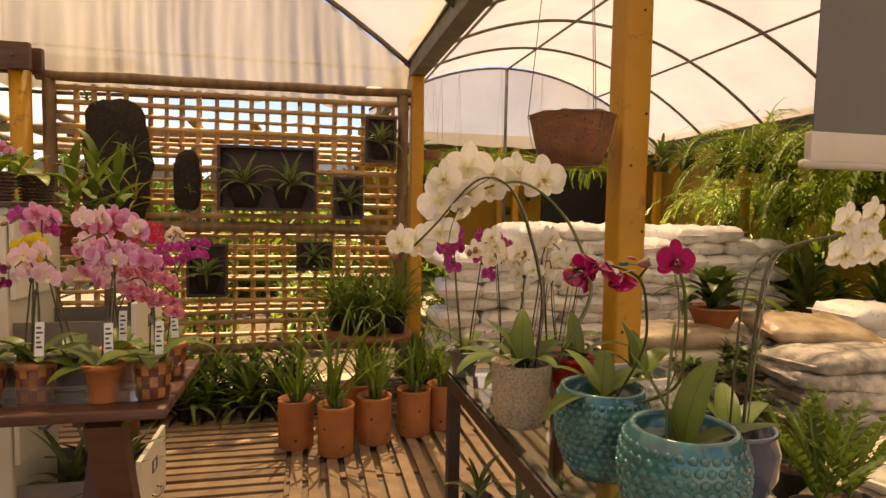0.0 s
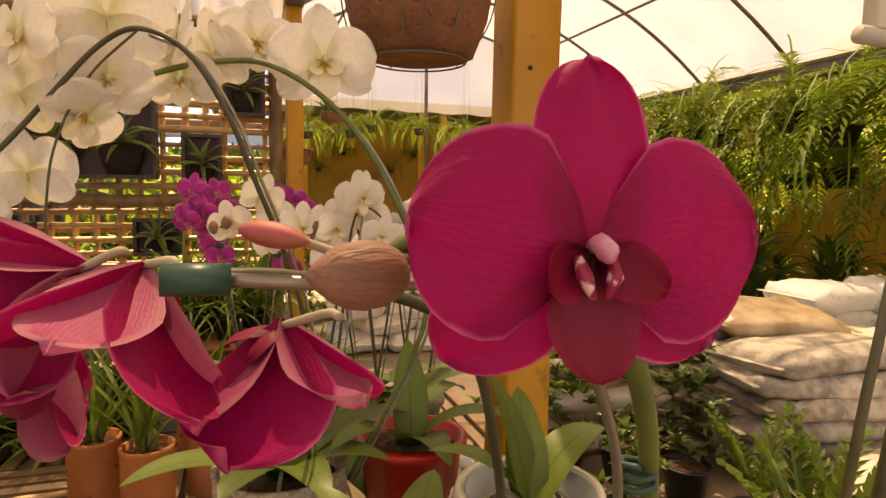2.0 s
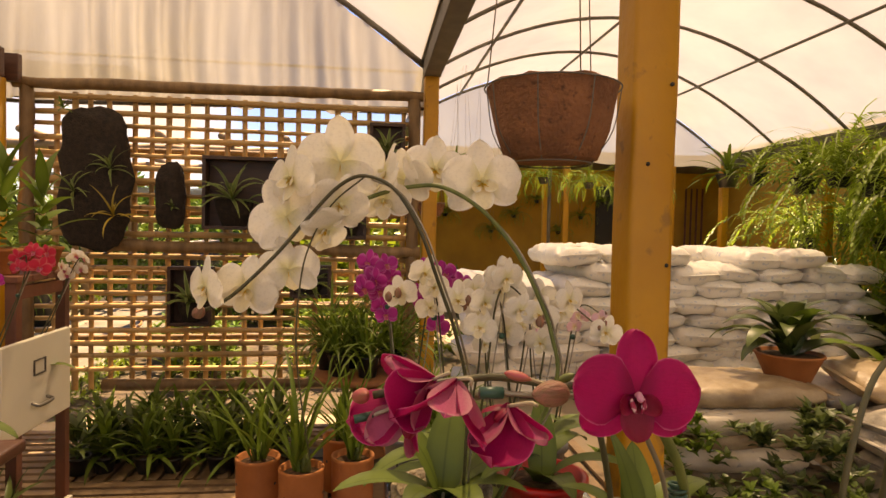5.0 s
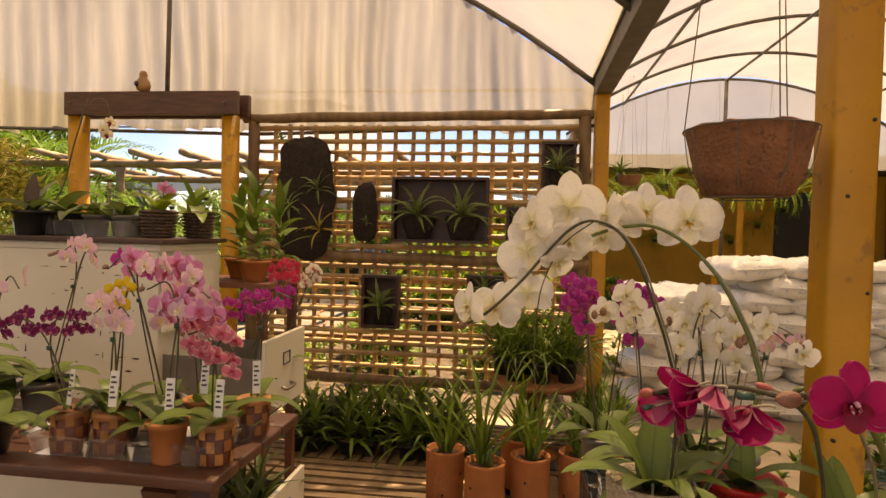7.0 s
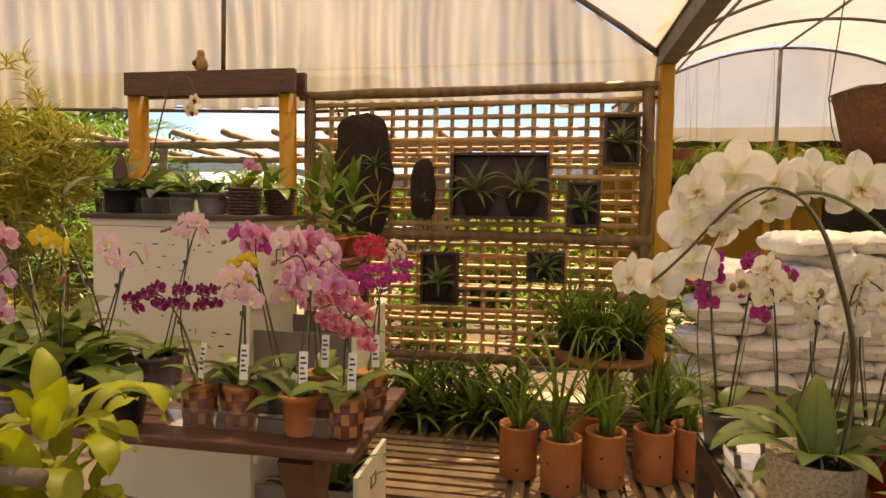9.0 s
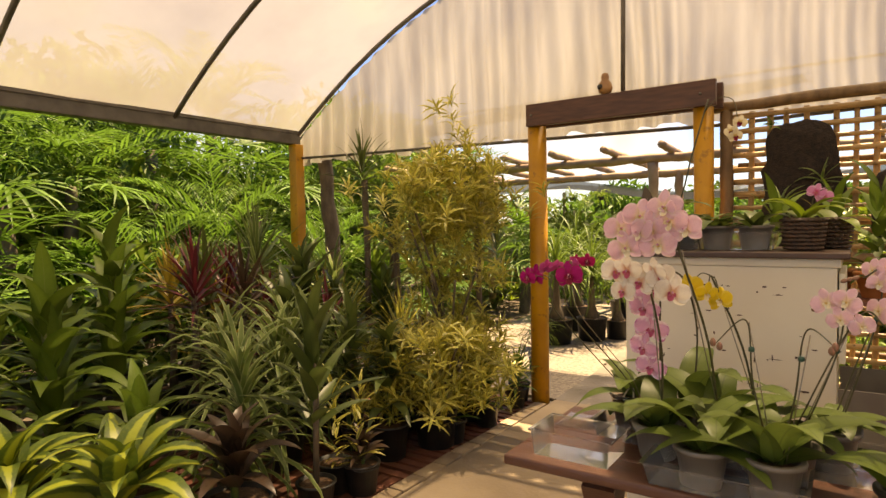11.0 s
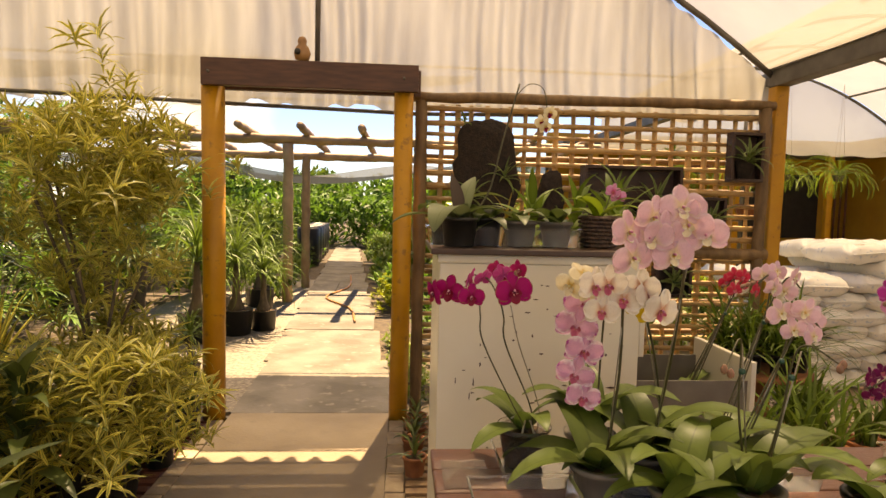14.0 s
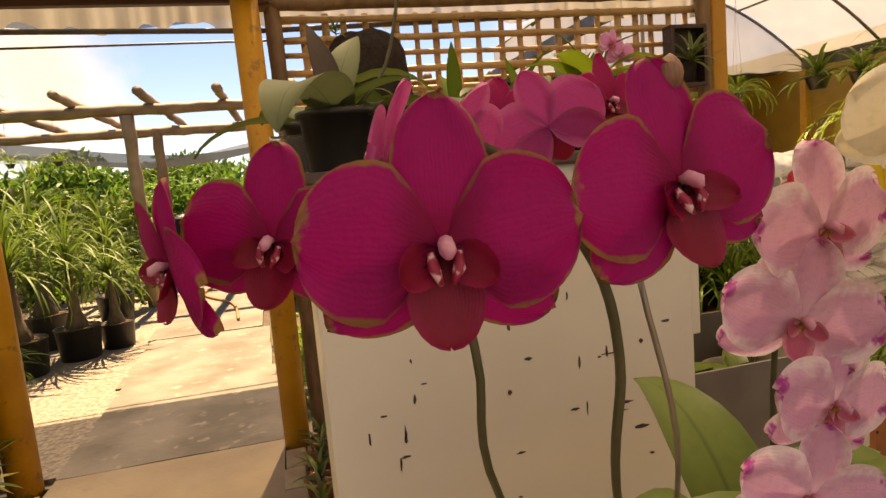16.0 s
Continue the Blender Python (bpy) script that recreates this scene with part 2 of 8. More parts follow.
def curtain_sheet(name, x0, x1, y, f, zlow, pleat, label, material, amp=0.065):
    bm = B()
    nx = int((x1 - x0) / 0.02)
    nz = 14
    ph, cols = 0.0, []
    for i in range(nx + 1):
        x = x0 + (x1 - x0) * i / nx
        ph += (0.02 / pleat) * (1 + 0.6 * noise.noise((x * 1.7, 3.1, 0)))
        top, low = f(x) - 0.01, zlow(x)
        col = []
        for k in range(nz + 1):
            t = k / nz
            z = top + (low - top) * t
            a = amp * (0.35 + 0.65 * t) * (0.6 + 0.6 * abs(noise.noise((x * 0.9, z * 0.5, 7))))
            dx = 0.05 * noise.noise((x * 2, z * 0.8, 1)) * t
            col.append(bm.verts.new((x + dx, y + a * math.sin(2 * math.pi * ph + 1.2 * noise.noise((x, z * 1.3, 4))) + 0.03 * noise.noise((x * 0.7, z, 9)), z)))
        cols.append(col)
    for a, b in zip(cols, cols[1:]):
        for k in range(nz):
            bm.faces.new((a[k], b[k], b[k + 1], a[k + 1]))
    return structure(name, bm, material, label, "curtain", smooth=True)


curtain_sheet("wall_north_curtain", XL, XM, YE + 0.03, arch_left, lambda x: 2.17 + 0.02 * math.sin(9 * x) + 0.012 * math.sin(23 * x), 0.19,
              "pleated cream plastic end curtain of the vault", M["curtain"])
structure("trim", tube(B(), [(XL, YE - 0.01, 2.23), (-2.9, YE - 0.01, 2.16), (-1.5, YE - 0.01, 2.13), (XM, YE - 0.01, 2.2)], 0.014, 8), M["steel"], "thin steel rail along the hem of the end curtain", "rail", True)
curtain_sheet("wall_east_end_curtain", XM, XR, YE2 + 0.02, arch_right, lambda x: 2.33 + 0.01 * math.sin(12 * x), 0.9, "smooth cream plastic end sheet of the tunnel", M["membrane"], 0.012)
structure("trim", tube(B(), [(3.2, YE2 - 0.02, 0), (3.2, YE2 - 0.02, 3.5)], 0.025, 8), M["steel"], "grey steel middle post of the tunnel end", "post", True)

# ground
bm = B()
bmesh.ops.create_grid(bm, x_segments=2, y_segments=2, size=300)
ob = structure("ground", bm, M["soil"], "bare brown earth ground of the nursery", "ground")
ob.location.z = -0.06


def slab(name, x0, x1, y0, y1, z0, z1, material, label, category="floor"):
    bm = B()
    box(bm, x0, x1, y0, y1, z0, z1)
    return structure(name, bm, material, label, category)


# south of the vaults both slabs are an unseen addition that bounces sunlight inside
slab("floor", -1.66, 12.0, -14, 4.6, -0.08, -0.035, M["concrete"], "worn tan concrete floor of the plant shop, extended unseen southward to bounce sunlight")
slab("floor", -2.76, -1.66, -14, 4.3, -0.08, -0.004, M["concrete"], "worn tan concrete walkway through the shop, extended unseen southward to bounce sunlight")
# outer walkway, veering a little to the west
path = structure("pavement", box(B(), -3.4, -1.2, 4.28, 4.31, -0.07, -0.03), M["pathconcrete"], "worn cast concrete slabs of the garden walkway", "walkway")
for i in range(14):
    y0 = 4.32 + 1.45 * i
    y1 = y0 + 1.437
    xa = lambda y: -2.78 - 0.062 * (y - 4.3)
    xb = lambda y: -1.64 - 0.085 * (y - 4.3)
    mids = [xa(y0), xa(y0) + (xb(y0) - xa(y0)) * R.uniform(0.35, 0.65), xb(y0)]
    for k in ((0, 2),) if i != 4 else ((0, 1), (1, 2)):
        sl = R.uniform(-0.05, 0.05) if i != 4 else 0.0
        z = -0.012 + R.uniform(-0.003, 0.004)
        bm = B()
        n = 5
        top, low = [], []
        ring = [(mids[k[0]] + 0.006, y0), (mids[k[1]] - 0.006, y0)]
        far = [(mids[k[1]] - 0.006 - 0.05, y1 + sl), (mids[k[0]] + 0.006 - 0.05, y1 + sl * 0.3)]
        line = []
        for (px, py), (qx, qy) in ((ring[0], ring[1]), (ring[1], far[0]), (far[0], far[1]), (far[1], ring[0])):
            for j in range(n):
                line.append((px + (qx - px) * j / n + R.uniform(-0.006, 0.006), py + (qy - py) * j / n + R.uniform(-0.006, 0.006)))
        top = [bm.verts.new((x, y, z)) for x, y in line]
        low = [bm.verts.new((x, y, z - 0.05)) for x, y in line]
        bm.faces.new(top)
        for j in range(len(line)):
            q = (j + 1) % len(line)
            bm.faces.new((top[q], top[j], low[j], low[q]))
        bmesh.ops.recalc_face_normals(bm, faces=bm.faces[:])
        part("slab", bm, M["pathconcrete"], path, smooth=False)
slab("ground_gravel", -5.0, -2.7, 4.4, 12, -0.07, -0.03, M["gravel"], "pale gravel strip beside the walkway", "gravel")

# gate
G = thing("gate_frame", "ochre wooden gateway with a dark lintel over the walkway", "gateway")
G["kind"] = "structure"
for x, w in ((-2.85, 0.075), (-1.595, 0.066)):
    part("post", tube(B(), [(x, 4.2, -0.05), (x + 0.005, 4.2, 1.0), (x, 4.2, 2.23)], [w, w * 0.98, w], 14), M["ochre"], G, "ochre painted round post")
bm = box(B(), -2.9, -1.5, 4.10, 4.15, 2.225, 2.40, 0.006)
part("lintel", bm, M["beam"], G, "dark red-brown lintel board", smooth=False)
bm = box(B(), -2.88, -1.48, 4.25, 4.30, 2.225, 2.40, 0.006)
part("lintel", bm, M["beam"], G, "dark red-brown lintel board", smooth=False)
for x in (-2.85, -1.595):
    part("bolt", tube(B(), [(x, 4.085, 2.31), (x, 4.32, 2.31)], 0.009, 8), M["steel"], G)

# painted posts
def painted_post(x, y, z1, w, label):
    bm = box(B(), -w / 2, w / 2, -w / 2, w / 2, -0.06, z1, 0.012)
    bmesh.ops.subdivide_edges(bm, edges=[e for e in bm.edges if abs(e.verts[0].co.z - e.verts[1].co.z) > 0.5], cuts=24)
    for v in bm.verts:
        v.co += Vector((noise.noise((v.co.x * 9, v.co.z * 4, x)), noise.noise((v.co.y * 9, v.co.z * 4, y)), 0)) * 0.004
    t = thing("painted_post", label, "post", m=at(x, y))
    t["kind"] = "structure"
    part("shaft", bm, M["ochre"], t)
    return t


painted_post(1.15, 4.38, 2.42, 0.105, "ochre painted square post at the trellis end")
painted_post(XL + 0.03, 4.38, 2.38, 0.12, "ochre painted square post under the gutter")
painted_post(XL + 0.03, 1.4, 2.38, 0.12, "ochre painted square post under the gutter")
BP = painted_post(1.3415, 1.4115, 2.45, 0.10, "ochre painted wooden post with nail holes")
painted_post(XR, 8.3, 2.4, 0.10, "ochre painted square post at the tunnel corner")
painted_post(3.2, 8.45, 2.4, 0.09, "ochre painted square post under the tunnel end")
slab("wall_north", 1.3, 12.0, 12.0, 12.15, -0.1, 3.0, M["ochrewall"], "ochre plastered wall at the back", "wall")
slab("wall_east", 7.6, 7.75, -3.6, 12.0, -0.1, 3.0, M["ochrewall"], "ochre plastered side wall behind the ferns", "wall")
slab("floor", 1.0, 12.0, 4.6, 12.0, -0.08, -0.035, M["concrete"], "worn tan concrete floor of the sack store")

# ---- leaf and petal materials ----
def uvmat(name, base, edge, rough=0.4, rib=None, ribw=0.06, edge_at=(0.55, 0.95), translucent=0.25, spread=0.2, tip=None, centre=None, veins=0.0, spec=0.5, noise_amt=0.25, noise_scale=60.0, tip_at=(0.75, 1.05)):
    """Blade coloured across its width (u) and along its length (v) by its own texture coordinates."""
    m = bpy.data.materials.new(name)
    m.use_nodes = True
    nt = m.node_tree
    n, ln = nt.nodes, nt.links
    bs = n["Principled BSDF"]
    bs.inputs["Roughness"].default_value = rough
    bs.inputs["Specular IOR Level"].default_value = spec
    uv = n.new("ShaderNodeUVMap")
    uv.uv_map = "UVMap"
    sep = n.new("ShaderNodeSeparateXYZ")
    ln.new(uv.outputs[0], sep.inputs[0])

    def math_node(op, a, b=None):
        k = n.new("ShaderNodeMath")
        k.operation = op
        for i, s in enumerate((a, b)):
            if s is None:
                continue
            if isinstance(s, (int, float)):
                k.inputs[i].default_value = s
            else:
                ln.new(s, k.inputs[i])
        return k.outputs[0]

    def mix(fac, a, b):
        k = n.new("ShaderNodeMixRGB")
        for s, i in ((fac, 0), (a, 1), (b, 2)):
            if isinstance(s, (int, float)):
                k.inputs[i].default_value = s
            elif isinstance(s, tuple):
                k.inputs[i].default_value = (*s, 1)
            else:
                ln.new(s, k.inputs[i])
        return k.outputs[0]

    def ramp(val, lo, hi):
        k = n.new("ShaderNodeMapRange")
        k.interpolation_type = 'SMOOTHSTEP'
        k.inputs[1].default_value, k.inputs[2].default_value = lo, hi
        ln.new(val, k.inputs[0])
        return k.outputs[0]

    across = math_node('ABSOLUTE', math_node('MULTIPLY', math_node('SUBTRACT', sep.outputs[0], 0.5), 2.0))
    nz = n.new("ShaderNodeTexNoise")
    nz.inputs["Scale"].default_value, nz.inputs["Detail"].default_value = noise_scale, 4.0
    co = n.new("ShaderNodeTexCoord")
    ln.new(co.outputs["Object"], nz.inputs["Vector"])
    wob = math_node('MULTIPLY', math_node('SUBTRACT', nz.outputs["Fac"], 0.5), noise_amt)
    col = mix(ramp(math_node('ADD', across, wob), *edge_at), base, edge)
    if tip:
        col = mix(ramp(math_node('ADD', sep.outputs[1], wob), *tip_at), col, tip)
    if centre:
        col = mix(ramp(math_node('ADD', sep.outputs[1], wob), 0.45, 0.08), col, centre)
    if rib:
        col = mix(ramp(across, ribw, 0.0), col, rib)
    if veins:
        vx = n.new("ShaderNodeTexWave")
        vx.bands_direction = 'X'
        vx.inputs["Scale"].default_value, vx.inputs["Distortion"].default_value = 6.0, 5.0
        ln.new(uv.outputs[0], vx.inputs["Vector"])
        col = mix(math_node('MULTIPLY', vx.outputs["Fac"], veins * 0.4), col, tuple(c * 0.45 for c in base))
    mo = n.new("ShaderNodeTexNoise")
    mo.inputs["Scale"].default_value, mo.inputs["Detail"].default_value = 26.0, 6.0
    ln.new(co.outputs["Object"], mo.inputs["Vector"])
    col = mix(math_node('MULTIPLY', ramp(mo.outputs["Fac"], 0.45, 0.75), 0.35), col, tuple(c * 0.72 for c in base))
    oi = n.new("ShaderNodeObjectInfo")
    gi = n.new("ShaderNodeNewGeometry")
    rnd = math_node('FRACT', math_node('ADD', oi.outputs["Random"], gi.outputs["Random Per Island"]))
    mr = n.new("ShaderNodeMapRange")
    mr.inputs[3].default_value, mr.inputs[4].default_value = 1 - spread, 1 + spread
    ln.new(rnd, mr.inputs[0])
    hs = n.new("ShaderNodeHueSaturation")
    ln.new(mr.outputs[0], hs.inputs["Value"])
    ln.new(col, hs.inputs["Color"])
    col = hs.outputs[0]
    ln.new(col, bs.inputs["Base Color"])
    bp = n.new("ShaderNodeBump")
    bp.inputs["Strength"].default_value, bp.inputs["Distance"].default_value = 0.12, 0.004
    height = nz.outputs["Fac"]
    if veins:
        vb = n.new("ShaderNodeTexWave")
        vb.bands_direction = 'X'
        vb.inputs["Scale"].default_value, vb.inputs["Distortion"].default_value, vb.inputs["Detail"].default_value = 7.0, 6.0, 4.0
        ln.new(uv.outputs[0], vb.inputs["Vector"])
        height = math_node('ADD', math_node('MULTIPLY', vb.outputs["Fac"], 0.16), mo.outputs["Fac"])
        bp.inputs["Strength"].default_value, bp.inputs["Distance"].default_value = 0.12, 0.010
    ln.new(height, bp.inputs["Height"])
    ln.new(bp.outputs[0], bs.inputs["Normal"])
    tr = n.new("ShaderNodeBsdfTranslucent")
    ln.new(col, tr.inputs[0])
    ms = n.new("ShaderNodeMixShader")
    ms.inputs[0].default_value = translucent
    ln.new(bs.outputs[0], ms.inputs[1])
    ln.new(tr.outputs[0], ms.inputs[2])
    ln.new(ms.outputs[0], n["Material Output"].inputs[0])
    return m


L = {}
L["orchid"] = uvmat("orchid_leaf", (0.118, 0.168, 0.036), (0.098, 0.142, 0.030), 0.40, rib=(0.078, 0.115, 0.025), spread=0.3, spec=0.3, ribw=0.10, noise_scale=9.0)
L["green"] = uvmat("green_leaf", (0.115, 0.18, 0.028), (0.09, 0.15, 0.022), 0.5, rib=(0.14, 0.19, 0.05), spread=0.35, spec=0.25, translucent=0.32)
L["dark"] = uvmat("dark_leaf", (0.095, 0.13, 0.035), (0.075, 0.11, 0.028), 0.38, rib=(0.07, 0.10, 0.03), spread=0.35)
L["grey"] = uvmat("greygreen_leaf", (0.11, 0.16, 0.045), (0.27, 0.31, 0.13), 0.5, edge_at=(0.55, 0.9), spread=0.3, translucent=0.3, spec=0.3)
L["grey_leaf"] = uvmat("dusty_orchid_leaf", (0.15, 0.18, 0.085), (0.13, 0.16, 0.07), 0.5, rib=(0.10, 0.13, 0.05), spread=0.1, spec=0.3, noise_scale=9.0)
L["fern"] = uvmat("fern_leaf", (0.22, 0.32, 0.045), (0.18, 0.27, 0.04), 0.5, translucent=0.45, spread=0.4)
L["palm"] = uvmat("palm_leaf", (0.10, 0.20, 0.030), (0.08, 0.165, 0.025), 0.5, translucent=0.42, spread=0.45, spec=0.25)
L["bright"] = uvmat("bright_leaf", (0.20, 0.28, 0.03), (0.16, 0.23, 0.025), 0.4, translucent=0.4, spread=0.3)
L["yellow"] = uvmat("variegated_leaf", (0.17, 0.23, 0.04), (0.58, 0.50, 0.12), 0.45, edge_at=(0.12, 0.45), translucent=0.35, spread=0.35)
L["stripe"] = uvmat("striped_leaf", (0.42, 0.48, 0.07), (0.10, 0.16, 0.03), 0.4, edge_at=(0.3, 0.5), translucent=0.25, spread=0.2)
L["bronze"] = uvmat("bronze_leaf", (0.065, 0.04, 0.025), (0.05, 0.028, 0.018), 0.35, rib=(0.10, 0.05, 0.03), spread=0.35)
L["red"] = uvmat("red_leaf", (0.13, 0.02, 0.025), (0.09, 0.015, 0.02), 0.4, spread=0.4)
L["gold"] = uvmat("golden_leaf", (0.42, 0.30, 0.05), (0.32, 0.24, 0.05), 0.45, spread=0.3)
L["yellowgreen"] = uvmat("chartreuse_leaf", (0.33, 0.36, 0.03), (0.28, 0.31, 0.03), 0.5, translucent=0.4, spread=0.3)
P = {}
P["magenta"] = uvmat("magenta_petal", (0.37, 0.006, 0.088), (0.56, 0.10, 0.24), 0.55, edge_at=(0.93, 1.0), translucent=0.25, spread=0.06, centre=(0.26, 0.005, 0.055), veins=0.2, spec=0.2, tip=(0.54, 0.09, 0.22), tip_at=(0.965, 1.01), noise_amt=0.06, noise_scale=14.0)
P["magenta_worn"] = uvmat("worn_magenta_petal", (0.33, 0.005, 0.115), (0.24, 0.12, 0.045), 0.6, edge_at=(0.91, 0.97), translucent=0.2, spread=0.08, centre=(0.22, 0.004, 0.05), veins=0.2, spec=0.2, tip=(0.26, 0.14, 0.055), tip_at=(0.95, 0.99), noise_amt=0.34, noise_scale=6.0)
P["white"] = uvmat("white_petal", (0.80, 0.76, 0.66), (0.82, 0.78, 0.70), 0.55, translucent=0.3, spread=0.04, centre=(0.72, 0.68, 0.40), veins=0.05, spec=0.2)
P["cream"] = uvmat("cream_petal", (0.76, 0.68, 0.48), (0.79, 0.73, 0.57), 0.55, translucent=0.3, spread=0.08, centre=(0.62, 0.42, 0.12), spec=0.2)
P["palepink"] = uvmat("pale_pink_petal", (0.73, 0.47, 0.55), (0.78, 0.58, 0.62), 0.55, translucent=0.3, spread=0.06, centre=(0.74, 0.58, 0.36), veins=0.10, spec=0.2)
P["pink"] = uvmat("pink_petal", (0.64, 0.24, 0.44), (0.72, 0.44, 0.58), 0.55, translucent=0.3, spread=0.14, centre=(0.52, 0.06, 0.16), veins=0.2, spec=0.2)
P["coral"] = uvmat("coral_spotted_petal", (0.60, 0.15, 0.22), (0.72, 0.42, 0.40), 0.55, translucent=0.3, spread=0.18, centre=(0.42, 0.02, 0.06), veins=0.3, spec=0.2)
P["purple"] = uvmat("purple_petal", (0.42, 0.03, 0.24), (0.52, 0.12, 0.36), 0.55, translucent=0.3, spread=0.15, veins=0.15, spec=0.2)
P["wine"] = uvmat("wine_petal", (0.16, 0.008, 0.07), (0.52, 0.28, 0.36), 0.55, edge_at=(0.8, 1.0), translucent=0.25, spread=0.15, spec=0.2)
P["yellow"] = uvmat("yellow_petal", (0.68, 0.50, 0.05), (0.72, 0.56, 0.12), 0.55, translucent=0.3, spread=0.1, spec=0.2)
P["red"] = uvmat("red_petal", (0.56, 0.03, 0.07), (0.60, 0.14, 0.16), 0.55, translucent=0.25, spread=0.15, spec=0.2)
P["back"] = uvmat("pink_petal_back", (0.46, 0.09, 0.19), (0.46, 0.17, 0.22), 0.55, translucent=0.25, spread=0.08, veins=0.12, spec=0.2)
P["whitered"] = uvmat("white_petal_red_heart", (0.78, 0.72, 0.62), (0.82, 0.78, 0.70), 0.55, translucent=0.3, spread=0.04, centre=(0.66, 0.36, 0.22), veins=0.05, spec=0.2)
P["ruffle"] = uvmat("ruffled_pink_petal", (0.70, 0.36, 0.52), (0.84, 0.70, 0.74), 0.55, translucent=0.3, spread=0.05, centre=(0.74, 0.44, 0.56), veins=0.16, spec=0.2, tip=(0.50, 0.06, 0.34), tip_at=(0.94, 1.08), noise_amt=0.8, noise_scale=11.0)
P["lip"] = uvmat("dark_lip", (0.22, 0.004, 0.028), (0.27, 0.008, 0.05), 0.5, translucent=0.15, spread=0.05, centre=(0.085, 0.002, 0.012), veins=0.2, spec=0.3)
P["lippink"] = uvmat("pink_lip", (0.52, 0.10, 0.18), (0.62, 0.24, 0.30), 0.5, translucent=0.2, spread=0.08, centre=(0.52, 0.26, 0.06), veins=0.3, spec=0.3)
P["worn_back"] = uvmat("violet_petal_back", (0.50, 0.06, 0.24), (0.54, 0.12, 0.30), 0.55, translucent=0.25, spread=0.10, veins=0.25, spec=0.2, noise_amt=0.1, noise_scale=9.0)
P["speckle"] = mat("speckled_throat", (0.74, 0.50, 0.50), 0.5, (0.30, 0.01, 0.05), 22, contrast=(0.47, 0.53))
P["pinkbud"] = mat("pink_flower_bud", (0.42, 0.06, 0.09), 0.55, (0.34, 0.12, 0.07), 3, stretch=(1, 1, 0.2))
P["lipyellow"] = uvmat("yellow_lip", (0.78, 0.70, 0.48), (0.80, 0.76, 0.66), 0.5, translucent=0.2, spread=0.05, centre=(0.68, 0.42, 0.04), spec=0.3)
P["column"] = mat("flower_column", (0.66, 0.40, 0.46), 0.5, (0.52, 0.16, 0.28), 12)
P["bud"] = mat("flower_bud", (0.33, 0.13, 0.10), 0.55, (0.19, 0.115, 0.06), 7, 0.3, 14, stretch=(1, 1, 0.15))
P["stem"] = mat("flower_stem", (0.085, 0.075, 0.035), 0.5, (0.05, 0.05, 0.02), 60, spread=0.2)
P["greenstem"] = mat("green_flower_stem", (0.12, 0.15, 0.035), 0.5, (0.08, 0.11, 0.025), 60)
P["stake"] = mat("galvanised_stake", (0.34, 0.31, 0.25), 0.35, (0.24, 0.21, 0.17), 60, metal=0.6)
P["clip"] = mat("green_plastic_clip", (0.015, 0.075, 0.05), 0.4, (0.01, 0.055, 0.04), 40)
M["terracotta"] = mat("terracotta", (0.50, 0.17, 0.055), 0.75, (0.38, 0.125, 0.04), 8, 0.3, 90, spread=0.1)
M["terracotta_old"] = mat("aged_terracotta", (0.36, 0.14, 0.06), 0.8, (0.24, 0.09, 0.04), 8, 0.4, 60, spread=0.15)
M["blackplastic"] = mat("black_plastic", (0.022, 0.02, 0.018), 0.4, (0.014, 0.013, 0.012), 10, spread=0.2)
M["greyplastic"] = mat("grey_plastic", (0.20, 0.18, 0.15), 0.4, (0.15, 0.13, 0.11), 10, spread=0.15)
M["bark"] = mat("orchid_bark", (0.16, 0.085, 0.04), 0.9, (0.05, 0.028, 0.016), 60, 1.0, 120)
M["teal"] = mat("teal_glaze", (0.035, 0.20, 0.19), 0.16, (0.02, 0.11, 0.115), 26, 0.1, 30, coat=0.6)
M["blueglaze"] = mat("grey_blue_glaze", (0.05, 0.075, 0.115), 0.15, (0.035, 0.05, 0.085), 6, coat=0.6)
M["whiteglaze"] = mat("white_glaze", (0.66, 0.62, 0.50), 0.2, (0.58, 0.54, 0.43), 10, coat=0.5)
M["blueinside"] = mat("pale_blue_glaze", (0.30, 0.36, 0.36), 0.2, (0.24, 0.29, 0.30), 10, coat=0.5)
M["stoneware"] = mat("pocked_stoneware", (0.50, 0.40, 0.28), 0.6, (0.30, 0.22, 0.14), 150, 0.8, 160, contrast=(0.35, 0.55))
M["redplastic"] = mat("red_plastic", (0.55, 0.015, 0.012), 0.35, (0.45, 0.01, 0.01), 8)
M["wicker"] = mat("wicker", (0.11, 0.06, 0.035), 0.6, (0.05, 0.03, 0.02), 60, 0.4, 80)
M["coco"] = mat("coco_fibre", (0.30, 0.125, 0.06), 0.95, (0.17, 0.07, 0.035), 14, 1.0, 120, wear=(0.12, 0.05, 0.025))
M["rattan"] = mat("rattan_strip", (0.42, 0.19, 0.06), 0.45, (0.26, 0.09, 0.03), 30, 0.2, 60, spread=0.3)
M["rattandark"] = mat("dark_rattan", (0.20, 0.055, 0.025), 0.45, (0.12, 0.035, 0.02), 30, spread=0.2)
M["bag"] = mat("woven_sack", (0.74, 0.66, 0.54), 0.6, (0.58, 0.49, 0.37), 7, 0.5, 30, spread=0.12, wear=(0.40, 0.36, 0.30))
M["bagprint"] = mat("printed_sack", (0.60, 0.53, 0.43), 0.55, (0.24, 0.21, 0.17), 9, 0.6, 30, spread=0.15, wear=(0.42, 0.36, 0.27), contrast=(0.40, 0.60))
